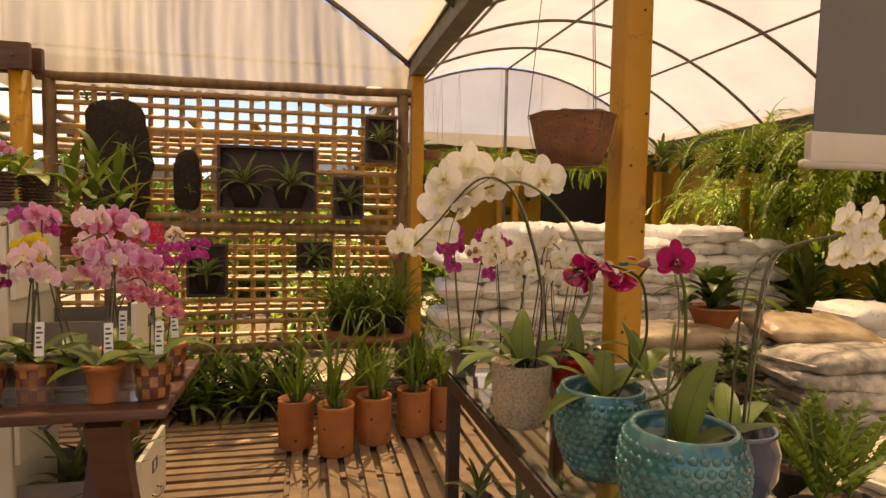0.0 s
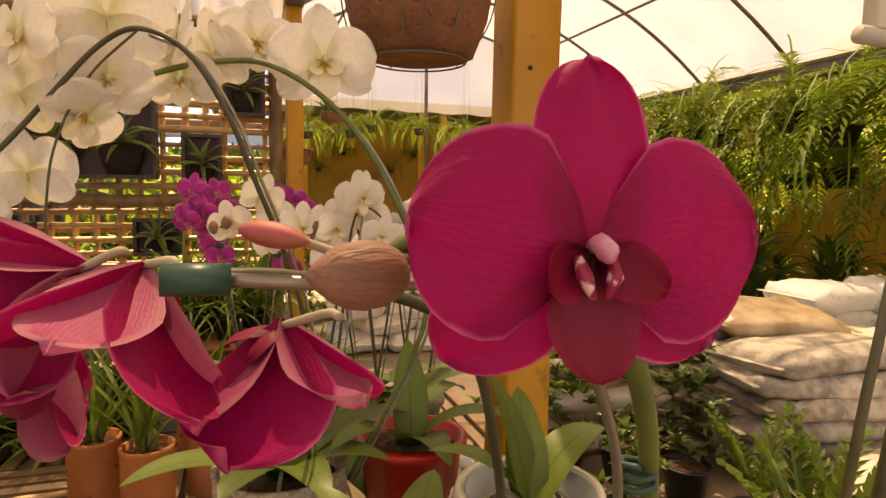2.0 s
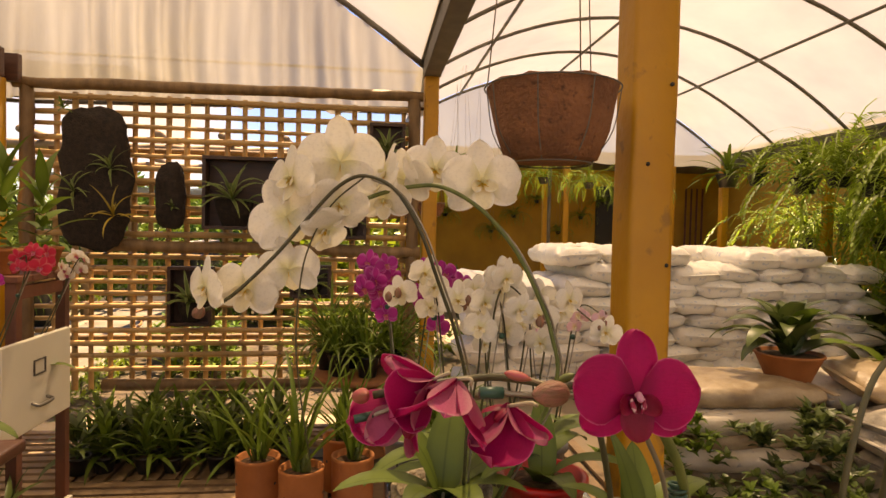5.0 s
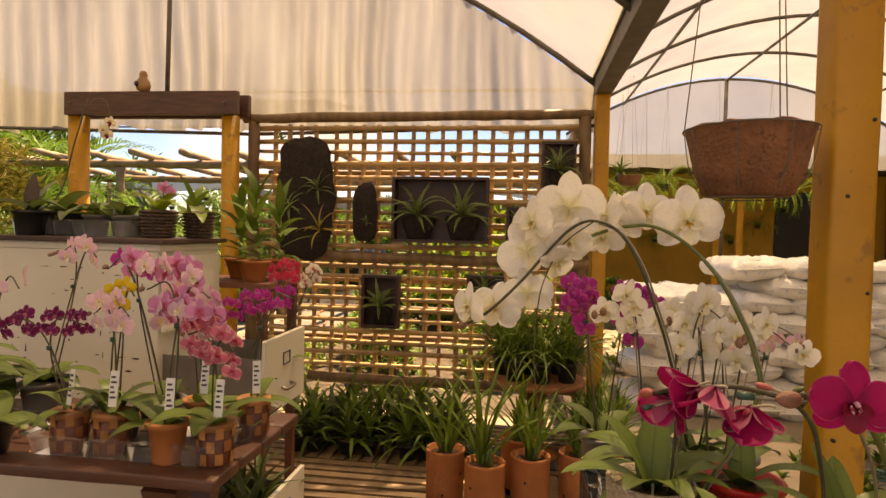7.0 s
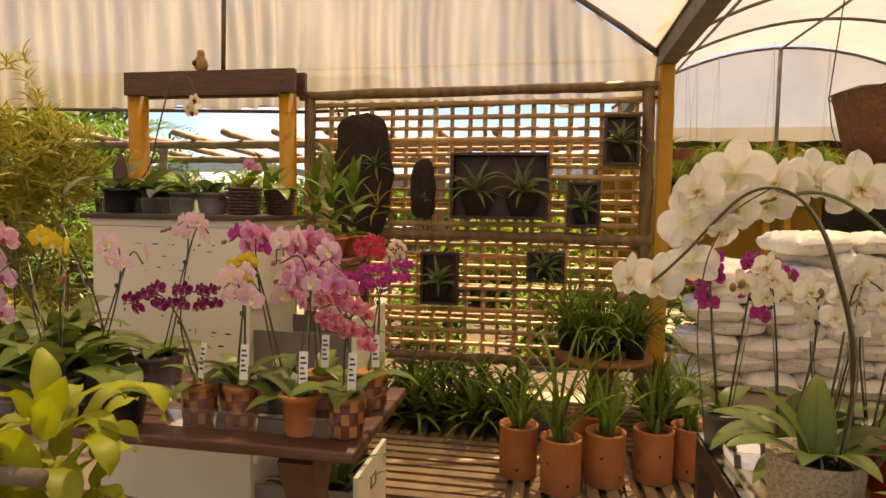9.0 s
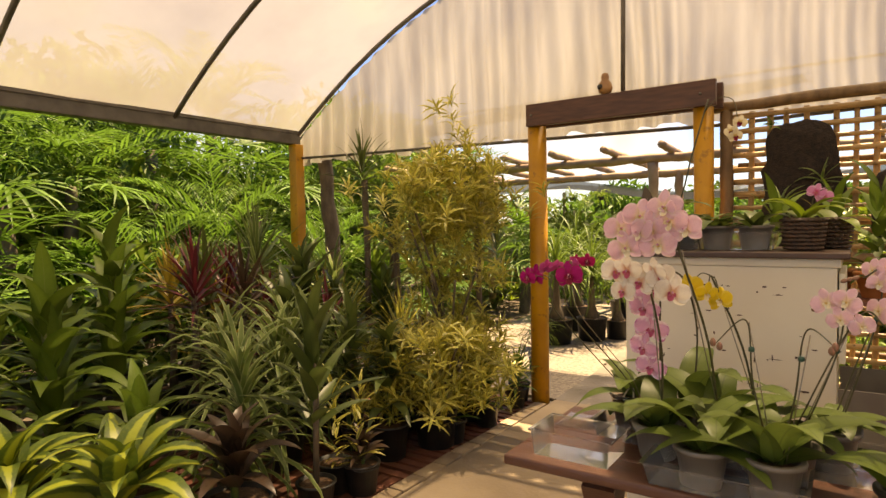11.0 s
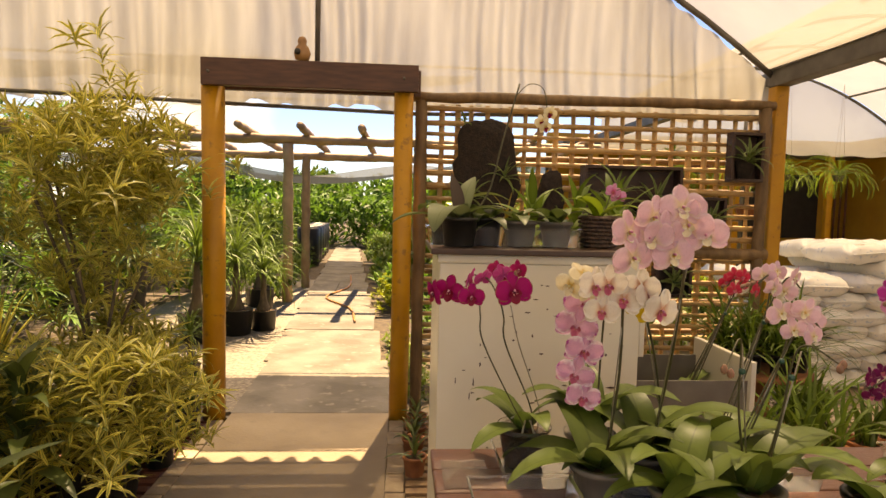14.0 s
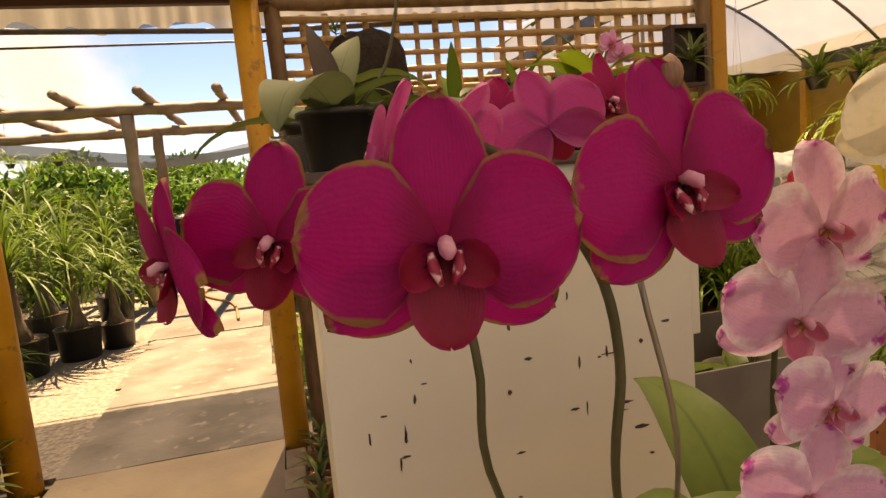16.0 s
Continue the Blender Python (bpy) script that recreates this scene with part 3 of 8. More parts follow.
M["bagwhite"] = mat("white_woven_sack", (0.82, 0.79, 0.72), 0.5, (0.70, 0.66, 0.60), 6, 0.5, 24, spread=0.08, wear=(0.50, 0.54, 0.60))
M["bagbrown"] = mat("bark_sack", (0.56, 0.43, 0.28), 0.4, (0.30, 0.20, 0.11), 7, 0.6, 26, spread=0.15)
M["treefern"] = mat("tree_fern_fibre", (0.035, 0.022, 0.014), 0.95, (0.014, 0.009, 0.007), 40, 1.0, 90)
M["darkwood"] = mat("dark_stained_wood", (0.055, 0.022, 0.014), 0.45, (0.03, 0.013, 0.009), 6, 0.25, 50, stretch=(1, 6, 6))
M["chain"] = mat("wire_chain", (0.30, 0.27, 0.22), 0.4, (0.2, 0.18, 0.15), 40, metal=0.7)
M["greyblind"] = mat("grey_blind", (0.16, 0.155, 0.15), 0.7, (0.14, 0.135, 0.13), 4, 0.1, 200)
M["whitehem"] = mat("white_hem", (0.62, 0.57, 0.48), 0.5, (0.56, 0.51, 0.43), 5, 0.05, 40)
M["net"] = mat("shade_net", (0.05, 0.058, 0.065), 0.8, (0.03, 0.036, 0.042), 30, 0.3, 200, translucent=0.3, clear=0.18)
M["trunk"] = mat("trunk_bark", (0.17, 0.13, 0.09), 0.9, (0.08, 0.06, 0.04), 14, 0.8, 30, stretch=(1, 1, 0.4))
M["tag"] = mat("white_plant_tag", (0.74, 0.72, 0.66), 0.4, (0.70, 0.68, 0.62), 10)
M["ink"] = mat("dark_print", (0.05, 0.05, 0.05), 0.6, (0.04, 0.04, 0.04), 10)
M["gourd"] = mat("dried_gourd", (0.40, 0.22, 0.10), 0.5, (0.28, 0.14, 0.06), 12)
M["root"] = mat("pale_root", (0.48, 0.42, 0.30), 0.7, (0.34, 0.29, 0.19), 30)
P["root"] = M["root"]
glass = bpy.data.materials.new("glass_sheet")
glass.use_nodes = True
g = glass.node_tree.nodes["Principled BSDF"]
g.inputs["Base Color"].default_value = (0.80, 0.90, 0.84, 1)
g.inputs["Roughness"].default_value, g.inputs["Transmission Weight"].default_value, g.inputs["IOR"].default_value = 0.03, 1.0, 1.45
M["glass"] = glass
clear = bpy.data.materials.new("clear_plastic")
clear.use_nodes = True
g = clear.node_tree.nodes["Principled BSDF"]
g.inputs["Base Color"].default_value = (0.92, 0.90, 0.86, 1)
g.inputs["Roughness"].default_value, g.inputs["Transmission Weight"].default_value, g.inputs["IOR"].default_value = 0.12, 0.95, 1.2
M["clear"] = clear

# ---- plant makers ----
def wprof(kind, t):
    if kind == "strap":
        return min(1.0, 0.45 + 4 * t) * (1 - t ** 4) ** 0.8
    if kind == "oval":
        return max(0.0, math.sin(math.pi * min(1.0, 0.13 + 0.87 * t ** 0.85))) ** 0.75
    if kind == "lance":
        return max(0.0, math.sin(math.pi * min(1.0, 0.10 + 0.90 * t ** 0.7))) ** 0.9
    return 1 - t


def add_leaf(bm, uvl, m, length, width, a0, bend, fold=0.25, n=7, kind="strap", wave=0.0, twist=0.0):
    """One blade from the origin of m: rises at a0 degrees towards +x and bends down by bend degrees along its length."""
    p = Vector((0, 0, 0))
    rows = []
    ph = R.uniform(0, 6)
    for i in range(n + 1):
        t = i / n
        a = radians(a0 - bend * t ** 1.3)
        d = Vector((math.cos(a), 0, math.sin(a)))
        up = Vector((-math.sin(a), 0, math.cos(a)))
        w = width * 0.5 * wprof(kind, t) + 0.0004
        tw = twist * t
        sd = Vector((0, math.cos(tw), 0)) + up * math.sin(tw)
        wv = wave * width * math.sin(ph + 9 * t)
        rows.append(([bm.verts.new(m @ (p + sd * (s * w) + up * (abs(s) * w * fold + s * wv))) for s in (-1, 0, 1)], t))
        p = p + d * (length / n)
    for (a, ta), (b, tb) in zip(rows, rows[1:]):
        for k in (0, 1):
            f = bm.faces.new((a[k], a[k + 1], b[k + 1], b[k]))
            f.smooth = True
            for lp, u, v in zip(f.loops, (k / 2, (k + 1) / 2, (k + 1) / 2, k / 2), (ta, ta, tb, tb)):
                lp[uvl].uv = (u, v)


def leaf_mesh(name, material, *args, **kw):
    bm = B()
    uvl = bm.loops.layers.uv.new("UVMap")
    add_leaf(bm, uvl, Matrix.Identity(4), *args, **kw)
    return mesh_of(name, bm, material)


def foliage(fn):
    bm = B()
    uvl = bm.loops.layers.uv.new("UVMap")
    fn(bm, uvl)
    return bm


def rosette(count, length, width, a0=(30, 85), bend=(40, 100), kind="strap", rise=0.0, n=6, fold=0.3, wave=0.0, start=0.0, radius=0.0):
    """Blades round a short stem; rise spreads them up the stem."""
    def fn(bm, uvl):
        for i in range(count):
            t = i / max(1, count - 1)
            a = i * 137.5 + R.uniform(-18, 18)
            s = R.uniform(0.75, 1.15)
            m = at(R.uniform(-radius, radius), R.uniform(-radius, radius), start + rise * t, a)
            add_leaf(bm, uvl, m, length * s, width * R.uniform(0.8, 1.1), a0[0] + (a0[1] - a0[0]) * t + R.uniform(-8, 8), R.uniform(*bend), fold, n, kind, wave, R.uniform(-0.4, 0.4))
    return fn


def many(*fns):
    def fn(bm, uvl):
        for f in fns:
            f(bm, uvl)
    return fn


def moved(f, m):
    def fn(bm, uvl):
        k = len(bm.verts)
        f(bm, uvl)
        bm.verts.ensure_lookup_table()
        for v in list(bm.verts)[k:]:
            v.co = m @ v.co
    return fn


def pinnate(fronds, length, leaflets, ll, lw, a0=(40, 80), bend=(60, 120), droop=50, start=0.0):
    """Feathered fronds: a rib with paired narrow leaflets."""
    def fn(bm, uvl):
        for i in range(fronds):
            rz = i * 137.5 + R.uniform(-15, 15)
            s = R.uniform(0.75, 1.1)
            e0, be = R.uniform(*a0), R.uniform(*bend)
            base = at(0, 0, start, rz)
            p = Vector((0, 0, 0))
            for k in range(leaflets):
                t = (k + 1) / leaflets
                a = radians(e0 - be * t ** 1.2)
                p = p + Vector((math.cos(a), 0, math.sin(a))) * (length * s / leaflets)
                if t < 0.12:
                    continue
                sz = (0.35 + 0.65 * math.sin(math.pi * min(1, t * 0.92 + 0.08))) * ll
                for side in (-1, 1):
                    m = base @ Matrix.Translation(p) @ pose(0, 0, 0, 0, -math.degrees(a) * 0.6, side * R.uniform(50, 68))
                    add_leaf(bm, uvl, m, sz, lw, R.uniform(5, 20), droop, 0.2, 2, "lance")
            add_leaf(bm, uvl, base, length * s, 0.012, e0, be, 0.1, 6, "strap")
    return fn


def fan(fronds, stalk, radius, blades, bw, a0=(30, 85), start=0.0):
    """Fan palm: stalks each with a spread of blades."""
    def fn(bm, uvl):
        for i in range(fronds):
            rz, e = i * 137.5 + R.uniform(-20, 20), R.uniform(*a0)
            base = at(0, 0, start, rz)
            s = stalk * R.uniform(0.7, 1.15)
            add_leaf(bm, uvl, base, s, 0.02, e, 25, 0.2, 3, "strap")
            a = radians(e - 12)
            tip = Vector((math.cos(a) * s, 0, math.sin(a) * s))
            for k in range(blades):
                f = (k / (blades - 1) - 0.5) * 2
                m = base @ Matrix.Translation(tip) @ pose(0, 0, 0, 0, -(e - 45), 0) @ pose(0, 0, 0, 0, 0, f * 120)
                add_leaf(bm, uvl, m, radius * (1 - 0.25 * abs(f)), bw, R.uniform(5, 18), R.uniform(40, 70), 0.3, 4, "lance")
    return fn


def leafy_bush(radius, height, count, length, width, kind="lance", clusters=30, squash=1.0):
    """Upright twiggy shrub: clusters of blades on a hidden uneven crown."""
    def fn(bm, uvl):
        for c in range(clusters):
            a, h = R.uniform(0, 360), R.random()
            rr = radius * math.sqrt(R.random()) * (0.55 + 0.55 * math.sin(math.pi * min(1, h + 0.15)))
            px, py = rr * math.cos(radians(a)), rr * math.sin(radians(a)) * squash
            for i in range(count):
                m = at(px, py, h * height, i * 137.5 + R.uniform(-30, 30))
                add_leaf(bm, uvl, m, length * R.uniform(0.7, 1.2), width, R.uniform(0, 75), R.uniform(20, 90), 0.3, 2, kind)
    return fn


def hanging(count, length, leaflets, ll, lw):
    return pinnate(count, length, leaflets, ll, lw, (20, 75), (90, 170), 60)


# pots
def pot_profile(r0, r1, h, rim=0.012, wall=0.008, depth=0.03):
    return [(r0 * 0.96, 0), (r0, 0.004), (r1 - 0.003, h - rim), (r1 + 0.004, h - rim), (r1 + 0.005, h - 0.002), (r1 + 0.002, h), (r1 - wall, h), (r1 - wall - 0.002, h - depth)]


POTMESH = {}


def pot_mesh(key, r0, r1, h, material, rim=0.012, seg=24):
    if key not in POTMESH:
        POTMESH[key] = mesh_of("pot", lathe(B(), pot_profile(r0, r1, h, rim), seg), M[material])
        POTMESH[key + "soil"] = mesh_of("soil", lathe(B(), [(r1 - 0.012, h - 0.031), (r1 - 0.012, h - 0.018), (r1 * 0.5, h - 0.01), (0.004, h - 0.012)], 18), M["bark"])
    return POTMESH[key], POTMESH[key + "soil"]


def potted(name, label, category, group, m, pot, foliages, soil=True):
    """pot: key, foot radius, rim radius, height, material; foliages: (part name, bmesh or mesh, material key, height)."""
    t = thing(name, label, category, group, m)
    key, r0, r1, h, material = pot
    pm, sm = pot_mesh(key, r0, r1, h, material)
    part("pot", pm, None, t)
    if soil:
        part("soil", sm, None, t)
    for nm, f, lm, z in foliages:
        part(nm, f if isinstance(f, bpy.types.Mesh) else mesh_of(nm, f, L[lm]), None, t, m=at(0, 0, z))
    return t


# moth orchid flowers: petals spread in the local xz plane, facing -y
def petal(bm, uvl, ang, length, width, cup, tilt, kind, n=8, mseg=6, frill=0.0, nick=0.012):
    d = Vector((math.sin(radians(ang)), 0, math.cos(radians(ang))))
    s = Vector((math.cos(radians(ang)), 0, -math.sin(radians(ang))))
    ph = R.uniform(0, 6)
    rows = []
    for i in range(n + 1):
        t = math.sin(math.pi * 0.5 * (i / n))
        if kind == "broad":
            w = width * 0.5 * max(0.03, (1 - abs(2 * t ** 0.82 - 1) ** 2.5) ** 0.48) * min(1.0, 0.30 + 1.7 * t)
        else:
            w = width * 0.5 * max(0.03, (1 - abs(2 * t ** 0.85 - 1) ** 2.3) ** 0.5) * min(1.0, 0.45 + 1.2 * t)
        row = []
        for k in range(mseg + 1):
            u = k / mseg * 2 - 1
            y = tilt * t * length - cup * length * (t * (1 - t) * 1.6) + 0.10 * length * (u * u) * cup * 3 + frill * length * t * math.sin(ph + 5 * u + 3 * t) * abs(u)
            lng = t * length * (1 - 0.015 * u * u)
            lng += nick * length * t ** 3 * (0.6 * math.sin(7 * u + ph) + 0.4 * math.sin(17 * u + 2 * ph))
            row.append((bm.verts.new(d * lng + s * (u * w) + Vector((0, y, 0))), (u + 1) / 2, t))
        rows.append(row)
    for a, b in zip(rows, rows[1:]):
        for k in range(mseg):
            q = (a[k], a[k + 1], b[k + 1], b[k])
            f = bm.faces.new([x[0] for x in q])
            f.smooth = True
            for lp, x in zip(f.loops, q):
                lp[uvl].uv = (x[1], x[2])


FLOWER = {}
LIPSMALL = ("pink", "palepink", "coral", "purple", "whitered", "ruffle", "wine", "red", "yellow")


def flower_meshes(colour, detail=1, lip="lip", variant=0):
    key = (colour, detail, variant)
    if key in FLOWER:
        return FLOWER[key]
    n, ms = ((12, 12) if detail > 1 else (5, 4))
    bm = B()
    uvl = bm.loops.layers.uv.new("UVMap")
    fr = 0.11 if colour == "ruffle" else 0.06
    for ang in (0, 120 + R.uniform(-5, 5), -120 + R.uniform(-5, 5)):
        petal(bm, uvl, ang, 0.55 if ang == 0 else 0.52, 0.36, 0.10, 0.10, "sepal", n, ms, fr)
    bmesh.ops.translate(bm, verts=bm.verts[:], vec=(0, 0.012, 0))
    for ang in (81, -81):
        petal(bm, uvl, ang + R.uniform(-4, 4), 0.53, 0.60, 0.12, 0.02, "broad", n, ms + 2, fr)
    pm = mesh_of("petals", bm, P[colour])
    # lip: two side lobes that curl forward and a tongue that hangs
    bm = B()
    uvl = bm.loops.layers.uv.new("UVMap")
    petal(bm, uvl, 180, 0.35, 0.29, -0.30, -0.22, "broad", 9, 6, 0.03)
    petal(bm, uvl, 118, 0.19, 0.17, -0.5, -0.55, "broad", 7, 5, 0.04)
    petal(bm, uvl, -118, 0.19, 0.17, -0.5, -0.55, "broad", 7, 5, 0.04)
    if colour in LIPSMALL:
        bmesh.ops.scale(bm, vec=(0.72, 0.72, 0.72), verts=bm.verts[:])
    lm = mesh_of("lip", bm, P[lip])
    bm = B()
    tube(bm, [(0, 0.0, 0.015), (0, -0.05, 0.03), (0, -0.095, 0.01), (0, -0.11, -0.015)], [0.022, 0.03, 0.032, 0.012], 8)
    cm = mesh_of("column", bm, P["column"] if colour not in ("white", "cream", "yellow") else P["white"])
    bm = B()
    for sd in (-1, 1):
        tube(bm, [(sd * 0.05, -0.02, -0.01), (sd * 0.045, -0.055, -0.06), (sd * 0.02, -0.06, -0.12)], [0.014, 0.024, 0.01], 8)
    tm = mesh_of("throat", bm, P["speckle"])
    FLOWER[key] = (pm, lm, cm, tm)
    return FLOWER[key]


def flower(parent, place, size, colour, face=(0, -1, 0), roll=0.0, detail=1, lip=None, variant=0):
    lip = lip or ("lipyellow" if colour in ("white", "yellow", "palepink") else "lip" if colour in ("magenta", "magenta_worn", "back", "worn_back", "cream") else "lippink")
    pm, lm, cm, tm = flower_meshes(colour, detail, lip, variant)
    q = Vector(face).normalized().to_track_quat('-Y', 'Z')
    m = Matrix.Translation(place) @ q.to_matrix().to_4x4() @ pose(0, 0, 0, 0, roll, 0) @ Matrix.Scale(size, 4)
    f = part("flower", pm, None, parent, m=m)
    part("lip", lm, None, f)
    if detail > 1:
        part("column", cm, None, f)
        if colour in ("magenta", "magenta_worn"):
            part("throat", tm, None, f, "pale speckled throat")
    return f


FOLDED = {}


def folded_flower(parent, place, size, face, roll, v):
    """A fading bloom whose petals are swept forward over the lip like a bell, with paler sepal backs."""
    if v not in FOLDED:
        bm = B()
        uvl = bm.loops.layers.uv.new("UVMap")
        for ang in (78, -84):
            petal(bm, uvl, ang + R.uniform(-10, 10), 0.50, 0.80, 0.42, R.uniform(-1.2, -0.85), "broad", 12, 12, 0.10)
        pm = mesh_of("petals", bm, P["magenta"])
        bm = B()
        uvl = bm.loops.layers.uv.new("UVMap")
        for ang in (0, 125, -122):
            petal(bm, uvl, ang + R.uniform(-8, 8), 0.50, 0.46, 0.30, R.uniform(-1.0, -0.65), "sepal", 12, 10, 0.08)
        bmesh.ops.translate(bm, verts=bm.verts[:], vec=(0, 0.02, 0))
        FOLDED[v] = (pm, mesh_of("sepal_back", bm, P["back"]))
    q = Vector(face).normalized().to_track_quat('-Y', 'Z')
    m = Matrix.Translation(place) @ q.to_matrix().to_4x4() @ pose(0, 0, 0, 0, roll, 0) @ Matrix.Scale(size, 4)
    f = part("flower", FOLDED[v][0], None, parent, m=m)
    part("sepal_back", FOLDED[v][1], None, f, "dusty pink sepals")
    part("lip", flower_meshes("magenta", 2, "lip", 0)[1], None, f)
    return f


BUDS = {}


def bud(parent, place, size, m3=None, thin=1.0, colour="bud"):
    if colour not in BUDS:
        bm = lathe(B(), [(0.03, -0.56), (0.15, -0.52), (0.29, -0.40), (0.38, -0.22), (0.41, 0.0), (0.38, 0.2), (0.29, 0.38), (0.17, 0.52), (0.07, 0.60), (0.01, 0.63)], 18)
        for v in bm.verts:
            a = math.atan2(v.co.y, v.co.x)
            k = 1 - 0.10 * abs(math.cos(1.5 * a)) ** 4
            v.co.x, v.co.y = v.co.x * k, v.co.y * k
        BUDS[colour] = mesh_of("bud", bm, P[colour])
    return part("bud", BUDS[colour], None, parent, m=Matrix.Translation(place) @ (m3 or Matrix.Identity(4)) @ Matrix.Diagonal((size * thin, size * thin, size, 1)))


def stem(parent, pts, r, colour="stem", n=5, name="flower_stem"):
    return part(name, tube(B(), spline(pts, n), r, 7), P[colour], parent)


LEAFM = {}


def orchid_leaves(parent, z, count, length, width, seed=0, lm="orchid", face=None):
    for i in range(count):
        v = R.randrange(5)
        key = (lm, v)
        if key not in LEAFM:
            LEAFM[key] = leaf_mesh("leaf", L[lm], 1.0, 0.34 + 0.04 * (v % 3), 62 - 12 * v + R.uniform(-6, 6), 95 - 5 * v, 0.18, 10, "oval", 0.02)
        a = (i * 180 + (i // 2) * 47 + seed * 67 + R.uniform(-22, 22))
        s = length * R.uniform(0.75, 1.1)
        part("leaf", LEAFM[key], None, parent, m=at(0, 0, z, a) @ Matrix.Diagonal((s, s * width / length / 0.36, s, 1)))


def single_leaf(parent, z, rz, length, width, a0, bend, lm="orchid"):
    part("leaf", leaf_mesh("leaf", L[lm], length, width, a0, bend, 0.18, 12, "oval", 0.015), None, parent, m=at(0, 0, z, rz))


def spray(parent, base, top, tip, colour, count, size, r=0.0028, face=(0, -1, 0), spreadx=0.03, detail=1, stake=True, buds=2, span=0.55, scol="stem"):
    """An arching flower stem from base over top to tip, flowers in two ranks along its last part."""
    b, t, e = Vector(base), Vector(top), Vector(tip)
    mid = b.lerp(t, 0.55) + Vector((R.uniform(-0.01, 0.01), 0, 0))
    pts = spline([b, mid, t, e], 8)
    part("flower_stem", tube(B(), pts, [r * (1 - 0.55 * i / len(pts)) for i in range(len(pts))], 6), P[scol], parent)
    if stake:
        part("stake", tube(B(), [b + Vector((0.006, 0.004, -0.02)), t + Vector((0.006, 0.005, -0.01))], 0.0016, 6), P["stake"], parent)
        part("clip", lathe(B(), [(0.003, -0.006), (0.0065, -0.004), (0.0065, 0.004), (0.003, 0.006)], 8), P["clip"], parent, m=Matrix.Translation(b.lerp(t, 0.8)))
    k0 = int(len(pts) * (1 - span))
    run = pts[k0:]
    for i in range(count):
        q = run[min(len(run) - 1, int((i + 0.5) / count * len(run)))]
        off = Vector((R.uniform(-spreadx, spreadx), R.uniform(-0.02, 0.005), R.uniform(-spreadx, spreadx) * 0.8))
        fc = Vector(face) + Vector((R.uniform(-0.6, 0.6), 0, R.uniform(-0.35, 0.3)))
        flower(parent, q + off, size * R.uniform(0.85, 1.1), colour, fc, R.uniform(-20, 20), detail)
    for i in range(buds):
        bud(parent, e + Vector((R.uniform(-0.015, 0.015), 0, 0.008 * i)), size * 0.28)

# nail holes of the near post
for z, dx in ((1.67, 0.045), (1.285, 0.045), (2.0, 0.02), (0.95, -0.03), (1.5, -0.02)):
    part("nail_hole", tube(B(), [(dx * 0.75, -0.053, z), (dx * 0.75, -0.0475, z)], 0.0045, 8), M["blackplastic"], BP)

# ---- trellis with its planters ----
T = thing("bamboo_trellis", "woven bamboo trellis screen between rough log rails", "trellis", m=at(0, 4.35))
T["kind"] = "structure"


def rough_log(a, b, r, seg=10, jit=0.10):
    a, b = Vector(a), Vector(b)
    n = max(4, int((b - a).length / 0.15))
    pts = [a.lerp(b, i / n) + Vector((R.uniform(-1, 1), R.uniform(-1, 1), R.uniform(-1, 1))) * r * 0.12 for i in range(n + 1)]
    return tube(B(), pts, [r * R.uniform(0.9, 1.1) for _ in pts], seg, True, jit * 0.3)


for nm, a, b, r in (("rail", (-1.55, -0.03, 2.235), (1.09, -0.03, 2.265), 0.036), ("rail", (-1.0, -0.03, 1.20), (1.08, -0.03, 1.185), 0.042),
                    ("rail", (-1.0, -0.03, 0.27), (1.08, -0.03, 0.27), 0.04), ("upright", (-1.47, -0.02, 0.0), (-1.47, -0.02, 2.22), 0.045), ("upright", (1.03, -0.02, 0.0), (1.03, -0.02, 2.24), 0.042)):
    part(nm, rough_log(a, b, r), M["log"], T)
for i in range(11):
    z = 2.16 - i * 0.088 + R.uniform(-0.008, 0.008)
    part("cane", rough_log((-1.44, 0.02, z), (1.02, 0.02, z + R.uniform(-0.015, 0.015)), R.uniform(0.014, 0.021), 8, 0.05), M["bamboo"], T)
for i in range(10):
    z = 1.13 - i * 0.085 + R.uniform(-0.008, 0.008)
    part("cane", rough_log((-1.44, 0.02, z), (1.02, 0.02, z + R.uniform(-0.015, 0.015)), R.uniform(0.014, 0.020), 8, 0.05), M["bamboo"], T)
for i in range(20):
    x = -1.34 + i * 0.122 + R.uniform(-0.012, 0.012)
    part("cane", rough_log((x, 0.05, 0.22), (x + R.uniform(-0.02, 0.02), 0.05, 2.2), R.uniform(0.015, 0.021), 8, 0.05), M["bamboo"], T)
# split rails of a second fence behind the screen
for z in (0.55, 0.78, 1.0, 1.42, 1.62, 1.84):
    part("back_rail", rough_log((-1.42, 0.16, z), (1.0, 0.16, z + 0.02), 0.02, 8), M["log"], T)

spiky = lambda n, l, w: foliage(rosette(n, l, w, (10, 80), (40, 120), "lance", 0.02))


